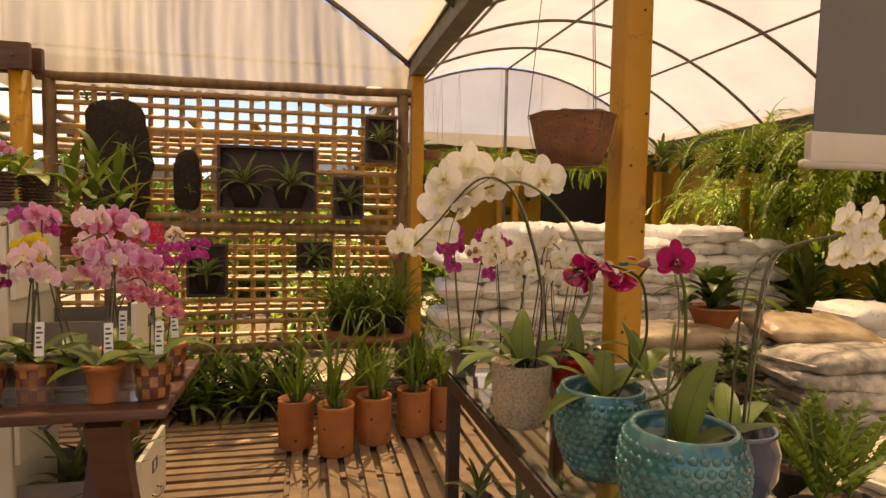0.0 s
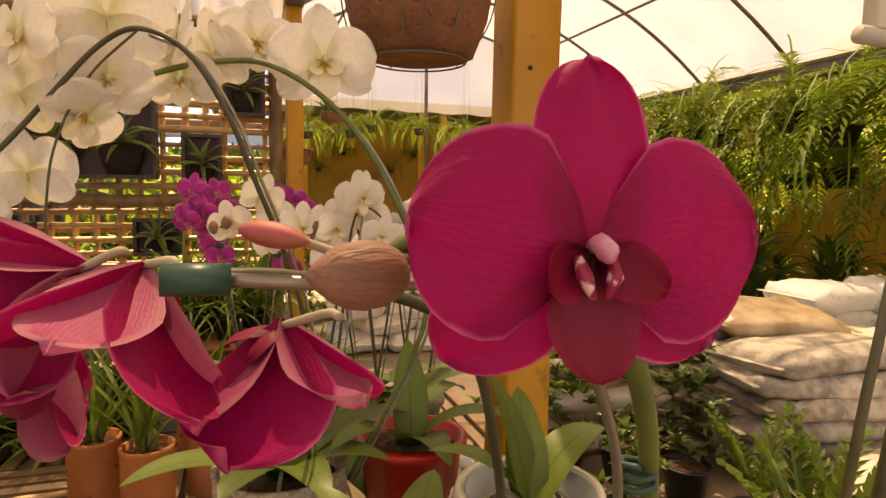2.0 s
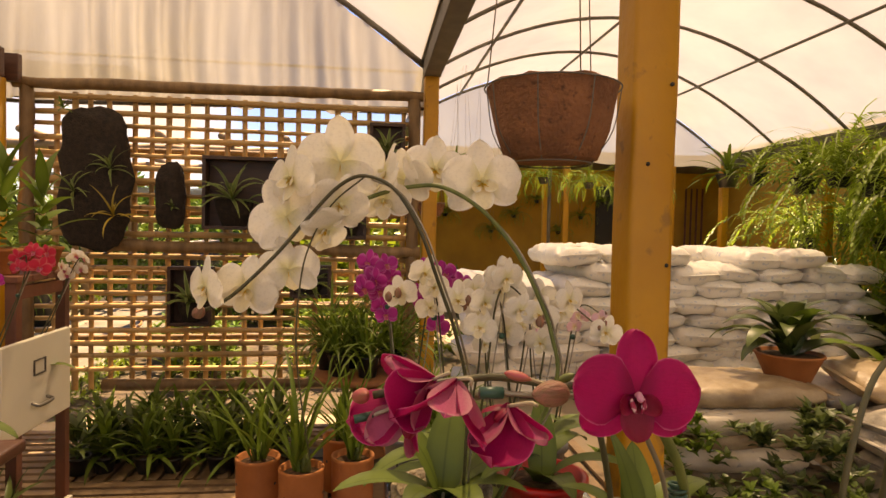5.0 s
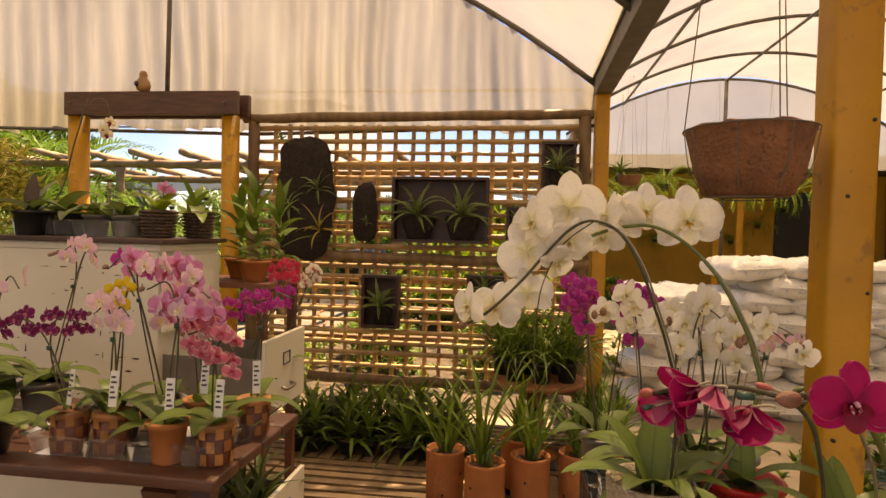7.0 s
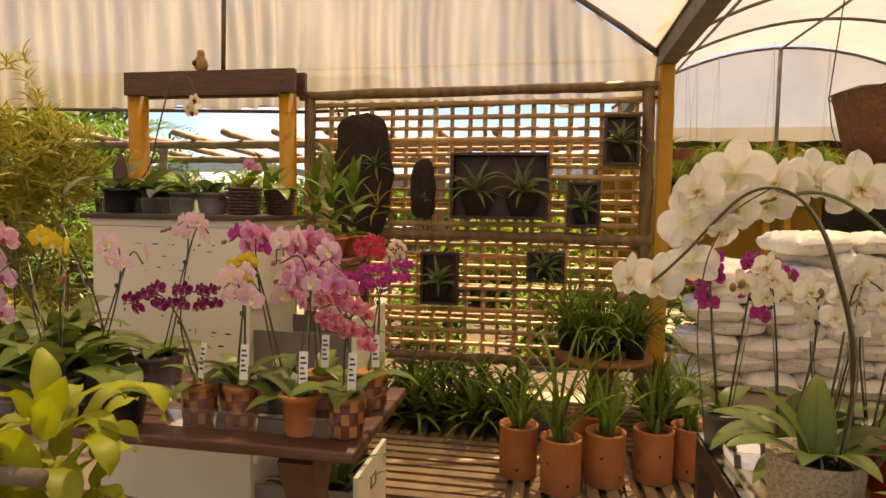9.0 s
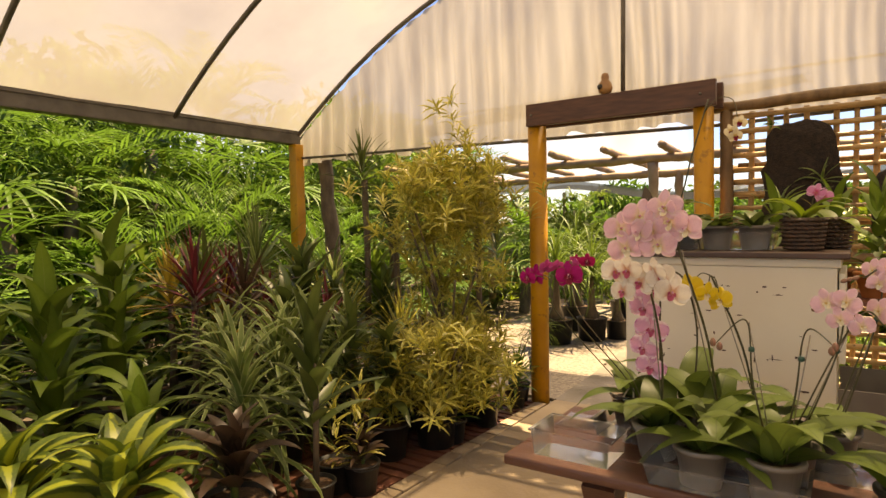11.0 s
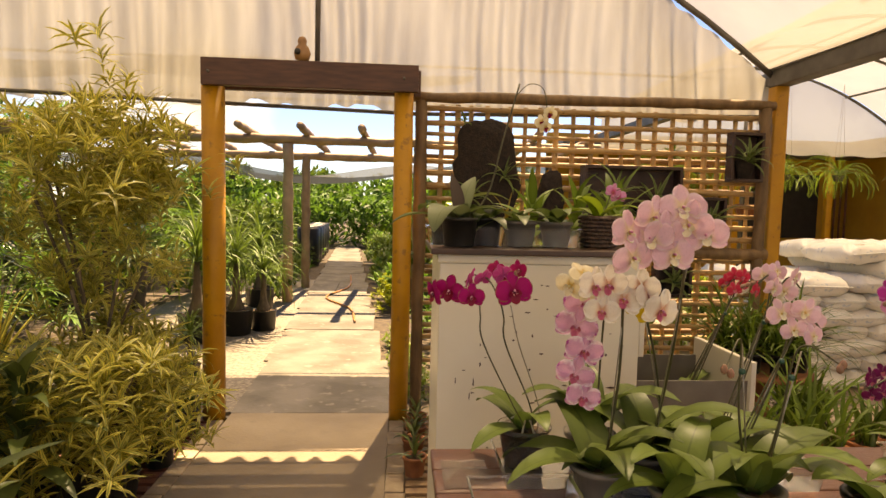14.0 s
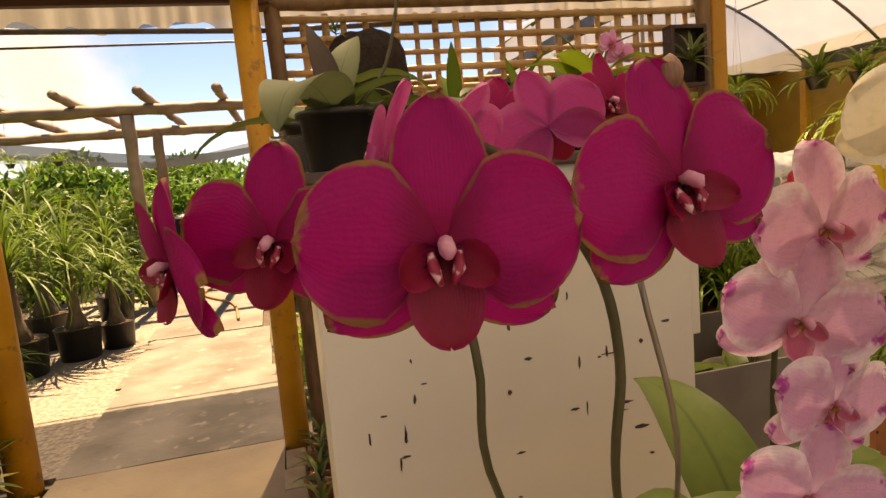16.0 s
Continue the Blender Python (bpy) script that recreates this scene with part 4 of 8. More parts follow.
def box_planter(x, z, w, h, count, label, d=0.09):
    t = thing("wall_planter", label, "wall planter", "planters hung on the trellis", at(x, 4.28, z))
    part("back_board", box(B(), -w / 2, w / 2, 0.0, 0.012, -h / 2, h / 2, 0.002), M["darkwood"], t, smooth=False)
    e = 0.022
    for a in ((-w / 2, w / 2, h / 2 - e, h / 2), (-w / 2, w / 2, -h / 2, -h / 2 + e)):
        part("frame_rail", box(B(), a[0], a[1], -d, 0.0, a[2], a[3], 0.003), M["darkwood"], t, smooth=False)
    for a in (-w / 2, w / 2 - e):
        part("frame_rail", box(B(), a, a + e, -d, 0.0, -h / 2 + e, h / 2 - e, 0.003), M["darkwood"], t, smooth=False)
    for i in range(count):
        px = 0 if count == 1 else (-w * 0.23 + i * w * 0.46)
        pw = w * (0.36 if count > 1 else 0.62)
        bm = B()
        lathe(bm, [(pw * 0.30, 0), (pw * 0.48, h * 0.25), (pw * 0.5, h * 0.36), (pw * 0.44, h * 0.38), (pw * 0.40, h * 0.33)], 14)
        bmesh.ops.scale(bm, vec=(1, min(1, d * 0.9 / pw), 1), verts=bm.verts[:])
        part("half_pot", bm, M["treefern"], t, m=at(px, -d * 0.45, -h / 2 + e + 0.001))
        part("plant", spiky(17, 0.27 if count > 1 else 0.20, 0.026), None, t, m=at(px, -d * 0.9, -h / 2 + h * 0.40, 0, 1, 30), label="grey-green spiky air plant").data.materials.append(L["grey"])
    return t


box_planter(0.01, 1.555, 0.70, 0.475, 2, "dark wooden box planter with two spiky plants on the trellis", 0.11)
box_planter(0.845, 1.88, 0.24, 0.35, 1, "small dark wooden frame planter with a spiky plant", 0.07)
box_planter(0.60, 1.43, 0.225, 0.32, 1, "small dark wooden frame planter with a spiky plant", 0.07)
box_planter(-0.42, 0.875, 0.28, 0.39, 1, "small dark wooden frame planter with a broad leaved orchid", 0.08)
box_planter(0.35, 0.98, 0.27, 0.22, 1, "small dark wooden frame planter with a thin plant", 0.07)


def fibre_slab(x, z, w, h, label, plants):
    t = thing("tree_fern_slab", label, "planter", "planters hung on the trellis", at(x, 4.25, z))
    bm = B()
    bmesh.ops.create_icosphere(bm, subdivisions=4, radius=0.5)
    for v in bm.verts:
        c = v.co
        c.x = math.copysign(abs(c.x * 2) ** 0.55 / 2, c.x)
        c.z = math.copysign(abs(c.z * 2) ** 0.6 / 2, c.z)
        c.x *= w * (1 + 0.10 * noise.noise((c.z * 5, 1, x))) * (1 - 0.12 * max(0, c.z))
        c.y *= 0.13 * (1 + 0.4 * noise.noise((c.x * 9, c.z * 9, x)))
        c.z *= h
        c += c.normalized() * (0.012 * noise.noise(c * 40) + 0.05 * w / 0.44 * noise.noise(c * 7 + Vector((x, 0, 0))))
    part("slab", bm, M["treefern"], t)
    for px, pz, l, cnt, k in plants:
        bm = spiky(cnt, l, 0.016)
        part("plant", bm, None, t, m=at(px, -0.06, pz, 0, 1.0, 35)).data.materials.append(L[k])


fibre_slab(-1.02, 1.63, 0.44, 0.92, "tall black tree-fern slab with small plants growing on it", [(0.12, 0.05, 0.18, 14, "grey"), (-0.1, -0.1, 0.20, 12, "grey"), (0.14, -0.25, 0.22, 12, "gold"), (-0.16, 0.42, 0.08, 10, "green")])
fibre_slab(-0.555, 1.53, 0.18, 0.43, "small black tree-fern slab hung on the trellis", [(0.03, -0.08, 0.05, 8, "dark")])

# ---- filing cabinets ----
def drawer(parent, x, y0, y1, z0, z1, out, label):
    t = part("drawer", box(B(), x + out - 0.02, x + out, y0 + 0.012, y1 - 0.012, z0 + 0.008, z1 - 0.008, 0.004), M["white"], parent, label, smooth=False)
    if out > 0.05:
        for a in ((y0 + 0.03, y0 + 0.036, z0 + 0.03, z1 - 0.08), (y1 - 0.036, y1 - 0.03, z0 + 0.03, z1 - 0.08), (y0 + 0.036, y1 - 0.036, z0 + 0.03, z0 + 0.036)):
            part("drawer_side" if a[3] > z0 + 0.1 else "drawer_bottom", box(B(), x, x + out - 0.02, *a), M["greyplastic"], t, "grey steel drawer tray", smooth=False)
    yc, zc = (y0 + y1) / 2, z0 + (z1 - z0) * 0.66
    bm = B()
    for a in ((-0.036, 0.036, 0.021, 0.026), (-0.036, 0.036, -0.026, -0.021), (-0.036, -0.031, -0.021, 0.021), (0.031, 0.036, -0.021, 0.021)):
        box(bm, x + out, x + out + 0.004, yc + a[0], yc + a[1], zc + a[2], zc + a[3])
    part("card_holder", bm, M["steel"], t, "steel card holder", smooth=False)
    zh = z0 + (z1 - z0) * 0.3
    part("handle", tube(B(), spline([(x + out, yc - 0.045, zh), (x + out + 0.022, yc - 0.04, zh - 0.008), (x + out + 0.022, yc + 0.04, zh - 0.008), (x + out, yc + 0.045, zh)], 4), 0.006, 8), M["chain"], t, "metal handle")


def cabinet(y0, y1, h, outs, label, chips, x0=-1.47, x1=-0.78):
    t = thing("filing_cabinet", label, "filing cabinet", "filing cabinets", at(0, 0))
    part("body", box(B(), x0, x1, y0, y1, 0.02, h - 0.03, 0.006), M["white"], t, smooth=False)
    part("plinth", box(B(), x0 + 0.02, x1 - 0.02, y0 + 0.02, y1 - 0.02, -0.035, 0.02), M["blackplastic"], t, smooth=False)
    part("top", box(B(), x0 - 0.008, x1 + 0.012, y0 - 0.006, y1, h - 0.03, h, 0.006), M["white"], t, smooth=False)
    n = len(outs)
    hh = (h - 0.07) / n
    for i, o in enumerate(outs):
        drawer(t, x1 + 0.004, y0, y1, 0.03 + hh * i, 0.03 + hh * (i + 1), 0.02 + o, "cream steel drawer, pulled open" if o else "cream steel drawer, shut")
    for i in range(chips):
        px, pz = R.uniform(x0 + 0.06, x1 - 0.06), min(h - 0.1, max(0.1, R.gauss(0.98, 0.22)))
        if i < 8:
            px = x0 + 0.08 + 0.07 * i + R.uniform(-0.03, 0.03)
        w, hg = (R.uniform(0.003, 0.024), R.uniform(0.0012, 0.0035)) if i % 3 else (R.uniform(0.002, 0.005), R.uniform(0.003, 0.016))
        bm = B()
        k = R.randint(5, 9)
        vs = [bm.verts.new((px + w * math.cos(6.283 * j / k) * R.uniform(0.4, 1.2), y0 - 0.0012, pz + hg * math.sin(6.283 * j / k) * R.uniform(0.4, 1.3))) for j in range(k)]
        f = bm.faces.new(vs)
        r = bmesh.ops.extrude_face_region(bm, geom=[f])
        bmesh.ops.translate(bm, vec=(0, 0.002, 0), verts=[v for v in r["geom"] if isinstance(v, bmesh.types.BMVert)])
        part("paint_chip", bm, M["darktop"], t, "rusty chip in the paint", smooth=False)
    return t


cabinet(2.06, 2.50, 1.325, (0.42, 0, 0.41, 0), "cream steel filing cabinet with chipped paint and two drawers pulled out", 52)
ST = thing("plant_stand", "low reddish wooden plant stand behind the filing cabinet", "plant stand")
for i in range(4):
    part("plank", box(B(), -1.22, -0.55, 2.53 + i * 0.108, 2.63 + i * 0.108, 1.115, 1.14, 0.004), M["redslat"], ST, smooth=False)
for x in (-1.19, -0.58):
    for y in (2.56, 2.92):
        part("leg", box(B(), x - 0.02, x + 0.02, y - 0.02, y + 0.02, -0.035, 1.115, 0.003), M["redslat"], ST, smooth=False)
    part("rail", box(B(), x - 0.012, x + 0.012, 2.58, 2.90, 1.05, 1.10, 0.003), M["redslat"], ST, smooth=False)
tagged(link_mesh("wooden_board", box(B(), -1.5, -0.745, 2.03, 2.53, 1.325, 1.345, 0.004), M["darktop"], smooth=False), "dark worn wooden board on top of the filing cabinet", "board")

# ---- brown plank table ----
t = thing("plank_table", "red-brown painted plank table on crossed trestle legs", "table")
for i in range(4):
    y = 1.135 + i * 0.125
    bm = box(B(), -1.512, -0.042, y, y + 0.122, 0.814, 0.842, 0.006)
    bmesh.ops.subdivide_edges(bm, edges=[e for e in bm.edges if abs(e.verts[0].co.x - e.verts[1].co.x) > 0.8], cuts=14)
    for v in bm.verts:
        v.co.z += 0.003 * noise.noise(v.co * 6)
        v.co.y += 0.002 * noise.noise(v.co * 5)
    part("plank", bm, M["tabletop"], t)
for x in (-1.31, -0.24):
    for a, b in (((x, 1.19, 0.80), (x, 1.56, -0.035)), ((x, 1.59, 0.80), (x, 1.20, -0.035))):
        d = 0.045 if a[1] < 1.4 else -0.045
        bm = B()
        bmesh.ops.create_cube(bm, size=1)
        v0, v1 = Vector(a) + Vector((d, 0, 0)), Vector(b) + Vector((d, 0, 0))
        mm = Matrix.Translation((v0 + v1) / 2) @ (v1 - v0).to_track_quat('Z', 'X').to_matrix().to_4x4() @ Matrix.Diagonal((0.05, 0.085, (v1 - v0).length, 1))
        bmesh.ops.transform(bm, matrix=mm, verts=bm.verts[:])
        part("leg", bm, M["tabletop"], t, smooth=False)
    part("cleat", box(B(), x - 0.04, x + 0.04, 1.22, 1.60, 0.775, 0.814, 0.005), M["tabletop"], t, smooth=False)
bm = box(B(), -1.43, -0.12, 1.34, 1.39, 0.40, 0.52, 0.01)
bmesh.ops.subdivide_edges(bm, edges=[e for e in bm.edges if abs(e.verts[0].co.x - e.verts[1].co.x) > 0.8], cuts=18)
for v in bm.verts:
    if v.co.z > 0.46:
        v.co.z += 0.035 * math.sin(v.co.x * 5.2)
part("stretcher", bm, M["tabletop"], t)
# ---- glass-topped table ----
GT = 0.767
t = thing("glass_table", "dark wooden table with a green-edged glass top", "table")
X0, X1, Y0, Y1 = 0.79, 1.245, 0.37, 1.66
for x in (X0 + 0.025, X1 - 0.025):
    for y in (Y0 + 0.025, Y1 - 0.025):
        part("leg", box(B(), x - 0.022, x + 0.022, y - 0.022, y + 0.022, -0.035, GT - 0.012, 0.004), M["darkwood"], t, smooth=False)
for a in ((X0, X0 + 0.03, Y0 + 0.05, Y1 - 0.05), (X1 - 0.03, X1, Y0 + 0.05, Y1 - 0.05)):
    part("apron", box(B(), *a, GT - 0.06, GT - 0.012, 0.003), M["darkwood"], t, smooth=False)
    part("shelf_rail", box(B(), *a, 0.25, 0.285, 0.003), M["darkwood"], t, smooth=False)
for a in ((X0 + 0.05, X1 - 0.05, Y0, Y0 + 0.03), (X0 + 0.05, X1 - 0.05, Y1 - 0.03, Y1)):
    part("apron", box(B(), *a, GT - 0.06, GT - 0.012, 0.003), M["darkwood"], t, smooth=False)
part("glass_top", box(B(), X0 + 0.004, X1 - 0.004, Y0 + 0.004, Y1 - 0.004, GT - 0.011, GT - 0.001, 0.002), M["glass"], t, "greenish glass sheet", smooth=False).visible_shadow = False
part("glass_shelf", box(B(), X0 + 0.004, X1 - 0.004, Y0 + 0.05, Y1 - 0.05, 0.286, 0.294, 0.002), M["glass"], t, "greenish glass shelf", smooth=False).visible_shadow = False

# ---- hanging coco basket ----
def coco_basket(x, y, z, r, h, top, label, group=""):
    t = thing("hanging_basket", label, "hanging basket", group, at(x, y, z))
    bm = lathe(B(), [(r * 0.60, 0), (r * 0.70, 0.004), (r * 0.86, h * 0.4), (r * 0.97, h * 0.9), (r * 1.0, h), (r * 0.96, h + 0.004), (r * 0.90, h * 0.9), (r * 0.75, h * 0.4)], 40)
    for v in bm.verts:
        v.co += v.co.normalized() * 0.006 * noise.noise(v.co * 28) + v.co.normalized() * 0.004 * noise.noise(v.co * 70)
    part("coco_liner", bm, M["coco"], t, "brown coconut fibre liner")
    for hh, rr in ((-0.004, 0.62), (h * 0.985, 1.035)):
        part("wire_ring", tube(B(), [(r * rr * math.cos(6.2832 * k / 36), r * rr * math.sin(6.2832 * k / 36), hh) for k in range(37)], 0.0016, 6), M["steel"], t)
    for k in range(8):
        c, s = math.cos(6.2832 * k / 8 + 0.3), math.sin(6.2832 * k / 8 + 0.3)
        part("wire_rib", tube(B(), spline([(r * 0.62 * c, r * 0.62 * s, -0.004), (r * 0.92 * c, r * 0.92 * s, h * 0.4), (r * 1.035 * c, r * 1.035 * s, h * 0.985)], 4), 0.0013, 6), M["steel"], t)
    for k in range(3):
        a0 = 6.2832 * k / 3 + 2.7
        p0, p1 = Vector((r * 1.03 * math.cos(a0), r * 1.03 * math.sin(a0), h)), Vector((0.02 * math.cos(a0), 0.02 * math.sin(a0), top - z))
        bm = B()
        n = int((p1 - p0).length / 0.026)
        if r < 0.14:
            tube(bm, [p0, p1], 0.0015, 5)
        else:
            d = (p1 - p0).normalized()
            q = d.to_track_quat('X', 'Z').to_matrix().to_4x4()
            for j in range(n):
                mm = Matrix.Translation(p0.lerp(p1, (j + 0.5) / n)) @ q @ pose(0, 0, 0, 90 * (j % 2), 0, 0)
                loop = [mm @ Vector((0.016 * math.cos(6.2832 * i / 10), 0.006 * math.sin(6.2832 * i / 10), 0)) for i in range(11)]
                tube(bm, loop, 0.0011, 4, False)
        part("chain", bm, M["chain"], t)
    return t


coco_basket(1.11, 1.35, 1.495, 0.134, 0.15, 3.0, "brown coconut fibre hanging basket on wire chains")

# ---- grey roller blind ----
t = thing("roller_blind", "grey fabric roller blind with a white hem, half let down", "blind", m=at(1.62, 0.94))
bm = B()
n = 20
vs = [[bm.verts.new((1.2 * i / n + 0.006 * k, 0.008 * math.sin(3 * i / n) + dy, 1.57 + k * 0.8)) for i in range(n + 1)] for dy in (0, 0.003) for k in (0, 1)]
for a, b in ((0, 1), (3, 2)):
    for i in range(n):
        bm.faces.new((vs[a][i], vs[a][i + 1], vs[b][i + 1], vs[b][i]))
part("fabric", bm, M["greyblind"], t)
part("hem", box(B(), -0.012, 1.21, -0.008, 0.016, 1.492, 1.572, 0.004), M["whitehem"], t, "white hem band")
part("bottom_bar", tube(B(), [(-0.03, 0.003, 1.485), (1.23, 0.003, 1.485)], 0.012, 10), M["whitehem"], t, "round bottom bar")
part("roller", tube(B(), [(-0.03, 0.003, 2.38), (1.23, 0.003, 2.38)], 0.03, 12), M["steel"], t)
structure("roof_beam", box(B(), 1.2, 3.2, 0.91, 0.97, 2.41, 2.47), M["steel"], "steel cross beam that carries the blind", "beam")

# ---- gourd ornament on the lintel ----
t = thing("gourd_birdhouse", "dried gourd birdhouse standing on the gate lintel", "ornament", m=at(-2.26, 4.125, 2.40))
part("body", lathe(B(), [(0.012, 0), (0.045, 0.012), (0.055, 0.045), (0.045, 0.08), (0.026, 0.105), (0.03, 0.125), (0.022, 0.15), (0.004, 0.158)], 16), M["gourd"], t)
part("entrance_hole", tube(B(), [(-0.02, -0.045, 0.05), (-0.024, -0.056, 0.05)], 0.02, 12), M["blackplastic"], t)
structure("pole", tube(B(), [(-2.19, 4.32, 2.38), (-2.19, 4.36, 3.83)], 0.018, 8), M["steel"], "thin steel prop from the lintel to the ridge", "pole", True)

# ---- orchids on the glass table ----
def scale_ring(prof_fn, rows, cols, z0, z1, size, material, parent):
    bm = B()
    for j in range(rows):
        z = z0 + (z1 - z0) * (j + 0.5) / rows
        r = prof_fn(z)
        for k in range(cols):
            a = 6.2832 * (k + 0.5 * (j % 2)) / cols
            m = Matrix.Translation((r * math.cos(a), r * math.sin(a), z)) @ pose(0, 0, 0, 0, 0, math.degrees(a)) @ Matrix.Diagonal((size * 0.35, 3.1416 * r / cols * 0.98, (z1 - z0) / rows * 0.52, 1))
            k0 = len(bm.verts)
            bmesh.ops.create_icosphere(bm, subdivisions=1, radius=1.0, matrix=m)
    return part("relief", bm, material, parent, "rows of raised scales")


def glazed_pot(t, r, h, material, rows=9, cols=34, belly=1.12, foot=0.72):
    f = lambda z: r * (foot + (belly - foot) * math.sin(math.pi * 0.5 * min(1, z / (h * 0.62)))) if z < h * 0.62 else r * (belly - (belly - 1.0) * ((z - h * 0.62) / (h * 0.38)) ** 2)
    prof = [(f(0) * 0.95, 0)] + [(f(h * i / 10), h * i / 10) for i in range(10)] + [(r, h * 0.985), (r * 0.985, h), (r * 0.90, h), (r * 0.87, h * 0.96), (r * 0.9, h * 0.72)]
    part("pot", lathe(B(), prof, 40), M[material], t)
    scale_ring(lambda z: f(z) * 0.995, rows, cols, h * 0.10, h * 0.92, 0.011, M[material], t)
    part("soil", lathe(B(), [(r * 0.9, h * 0.70), (r * 0.9, h * 0.74), (r * 0.5, h * 0.78), (0.005, h * 0.79)], 18), M["bark"], t, "bark chips")


def roots(t, z, n, rad):
    for i in range(n):
        a = R.uniform(0, 6.28)
        c, s = math.cos(a), math.sin(a)
        part("root", tube(B(), spline([(0.01 * c, 0.01 * s, z + 0.02), (rad * 0.5 * c, rad * 0.5 * s, z + 0.03), (rad * 0.9 * c + R.uniform(-.02, .02), rad * 0.9 * s, z + 0.005)], 3), 0.0025, 6), M["root"], t)


# magenta orchid in the nearer teal pot
A = thing("magenta_orchid", "magenta moth orchid in a scaled teal glazed pot", "orchid", "orchids on the glass table", at(0.935, 0.765, GT))
glazed_pot(A, 0.092, 0.195, "teal", 10, 32)
for rz, l, w, a0, be in ((205, 0.21, 0.05, 26, 75), (165, 0.15, 0.042, 58, 70), (120, 0.15, 0.045, 66, 60), (60, 0.16, 0.05, 62, 70), (20, 0.18, 0.05, 45, 80), (330, 0.13, 0.04, 50, 60)):
    single_leaf(A, 0.16, rz, l, w, a0, be)
loc = lambda x, y, z: Vector((x - 0.935, y - 0.765, z - GT))
roots(A, 0.14, 5, 0.07)
# stem that carries the open flower
stem(A, [loc(0.97, 0.75, 0.91), loc(1.0, 0.60, 1.0), loc(0.985, 0.55, 1.10), loc(0.95, 0.505, 1.19), loc(0.92, 0.475, 1.235), loc(0.898, 0.462, 1.262)], 0.0032, "greenstem", 6)
stem(A, [loc(0.96, 0.75, 0.91), loc(0.985, 0.60, 1.0), loc(0.968, 0.55, 1.10), loc(0.935, 0.50, 1.19), loc(0.905, 0.472, 1.24)], 0.0016, "stake", 6, "stake")
part("clip", tube(B(), spline([(0.0055 * math.cos(1.3 * i), 0.0055 * math.sin(1.3 * i), -0.005 + 0.0008 * i) for i in range(14)], 3), 0.0012, 6), P["clip"], A, "green twist tie", m=Matrix.Translation(loc(0.948, 0.508, 1.185)))
flower(A, loc(0.8888, 0.446, 1.2652), 0.065, "magenta", (-0.12, -1, 0.0), 0, 2)
flower(A, loc(0.896, 0.482, 1.264), 0.045, "magenta", (-0.9, 0.5, -0.2), 10, 2)
# second stem, bent over with clustered flowers seen from behind
stem(A, [loc(0.95, 0.76, 0.91), loc(0.965, 0.66, 1.06), loc(0.945, 0.62, 1.16), loc(0.915, 0.60, 1.218), loc(0.85, 0.575, 1.243), loc(0.80, 0.555, 1.246), loc(0.75, 0.545, 1.24)], 0.0028, "stem", 6)
stem(A, [loc(0.915, 0.60, 1.22), loc(0.885, 0.52, 1.252), loc(0.862, 0.49, 1.259)], 0.0024, "stem", 5)
stem(A, [loc(0.872, 0.492, 1.253), loc(0.845, 0.490, 1.2545), loc(0.825, 0.490, 1.256)], 0.0017, "stake", 5, "stake")
part("clip", tube(B(), [loc(0.812, 0.489, 1.2565), loc(0.826, 0.490, 1.256)], 0.0036, 10), P["clip"], A, "green plastic end cap")
part("clip", tube(B(), [loc(0.738, 0.535, 1.227), loc(0.750, 0.537, 1.229)], 0.0028, 10), P["clip"], A, "green plastic end cap")
stem(A, [loc(0.746, 0.536, 1.228), loc(0.765, 0.537, 1.234), loc(0.79, 0.540, 1.24)], 0.0015, "stake", 5, "stake")
for q, s, f, r, v in (((0.788, 0.530, 1.254), 0.056, (-0.9, 0.15, -0.42), 20, 0), ((0.773, 0.540, 1.232), 0.056, (-0.6, 0.45, -0.65), -30, 1),
                      ((0.803, 0.525, 1.253), 0.062, (-0.35, -0.35, -0.85), 35, 2), ((0.839, 0.530, 1.235), 0.058, (0.05, -0.02, -1), -20, 3)):
    folded_flower(A, loc(*q), s, f, r, v)
for p, s, rz, thin, c in ((loc(0.742, 0.540, 1.241), 0.019, (70, 20), 0.7, "pinkbud"), (loc(0.854, 0.484, 1.257), 0.021, (88, -75), 0.95, "bud"), (loc(0.835, 0.492, 1.2655), 0.014, (100, 70), 0.55, "pinkbud"), (loc(0.868, 0.500, 1.262), 0.010, (60, 60), 0.7, "greenstem")):
    bud(A, p, s, pose(0, 0, 0, rz[0], 0, rz[1]), thin, c)
stem(A, [loc(0.842, 0.492, 1.264), loc(0.848, 0.494, 1.2615), loc(0.856, 0.496, 1.259)], 0.0011, "root", 4, "flower_stalk")
for p, q in (((0.803, 0.527, 1.255), (0.812, 0.520, 1.253)), ((0.839, 0.530, 1.236), (0.853, 0.510, 1.242)), ((0.788, 0.530, 1.254), (0.799, 0.530, 1.258))):
    stem(A, [loc(*p), (loc(*p) + loc(*q)) * 0.5 + Vector((0.004, -0.004, 0.003)), loc(*q)], 0.0013, "root", 4, "flower_stalk")

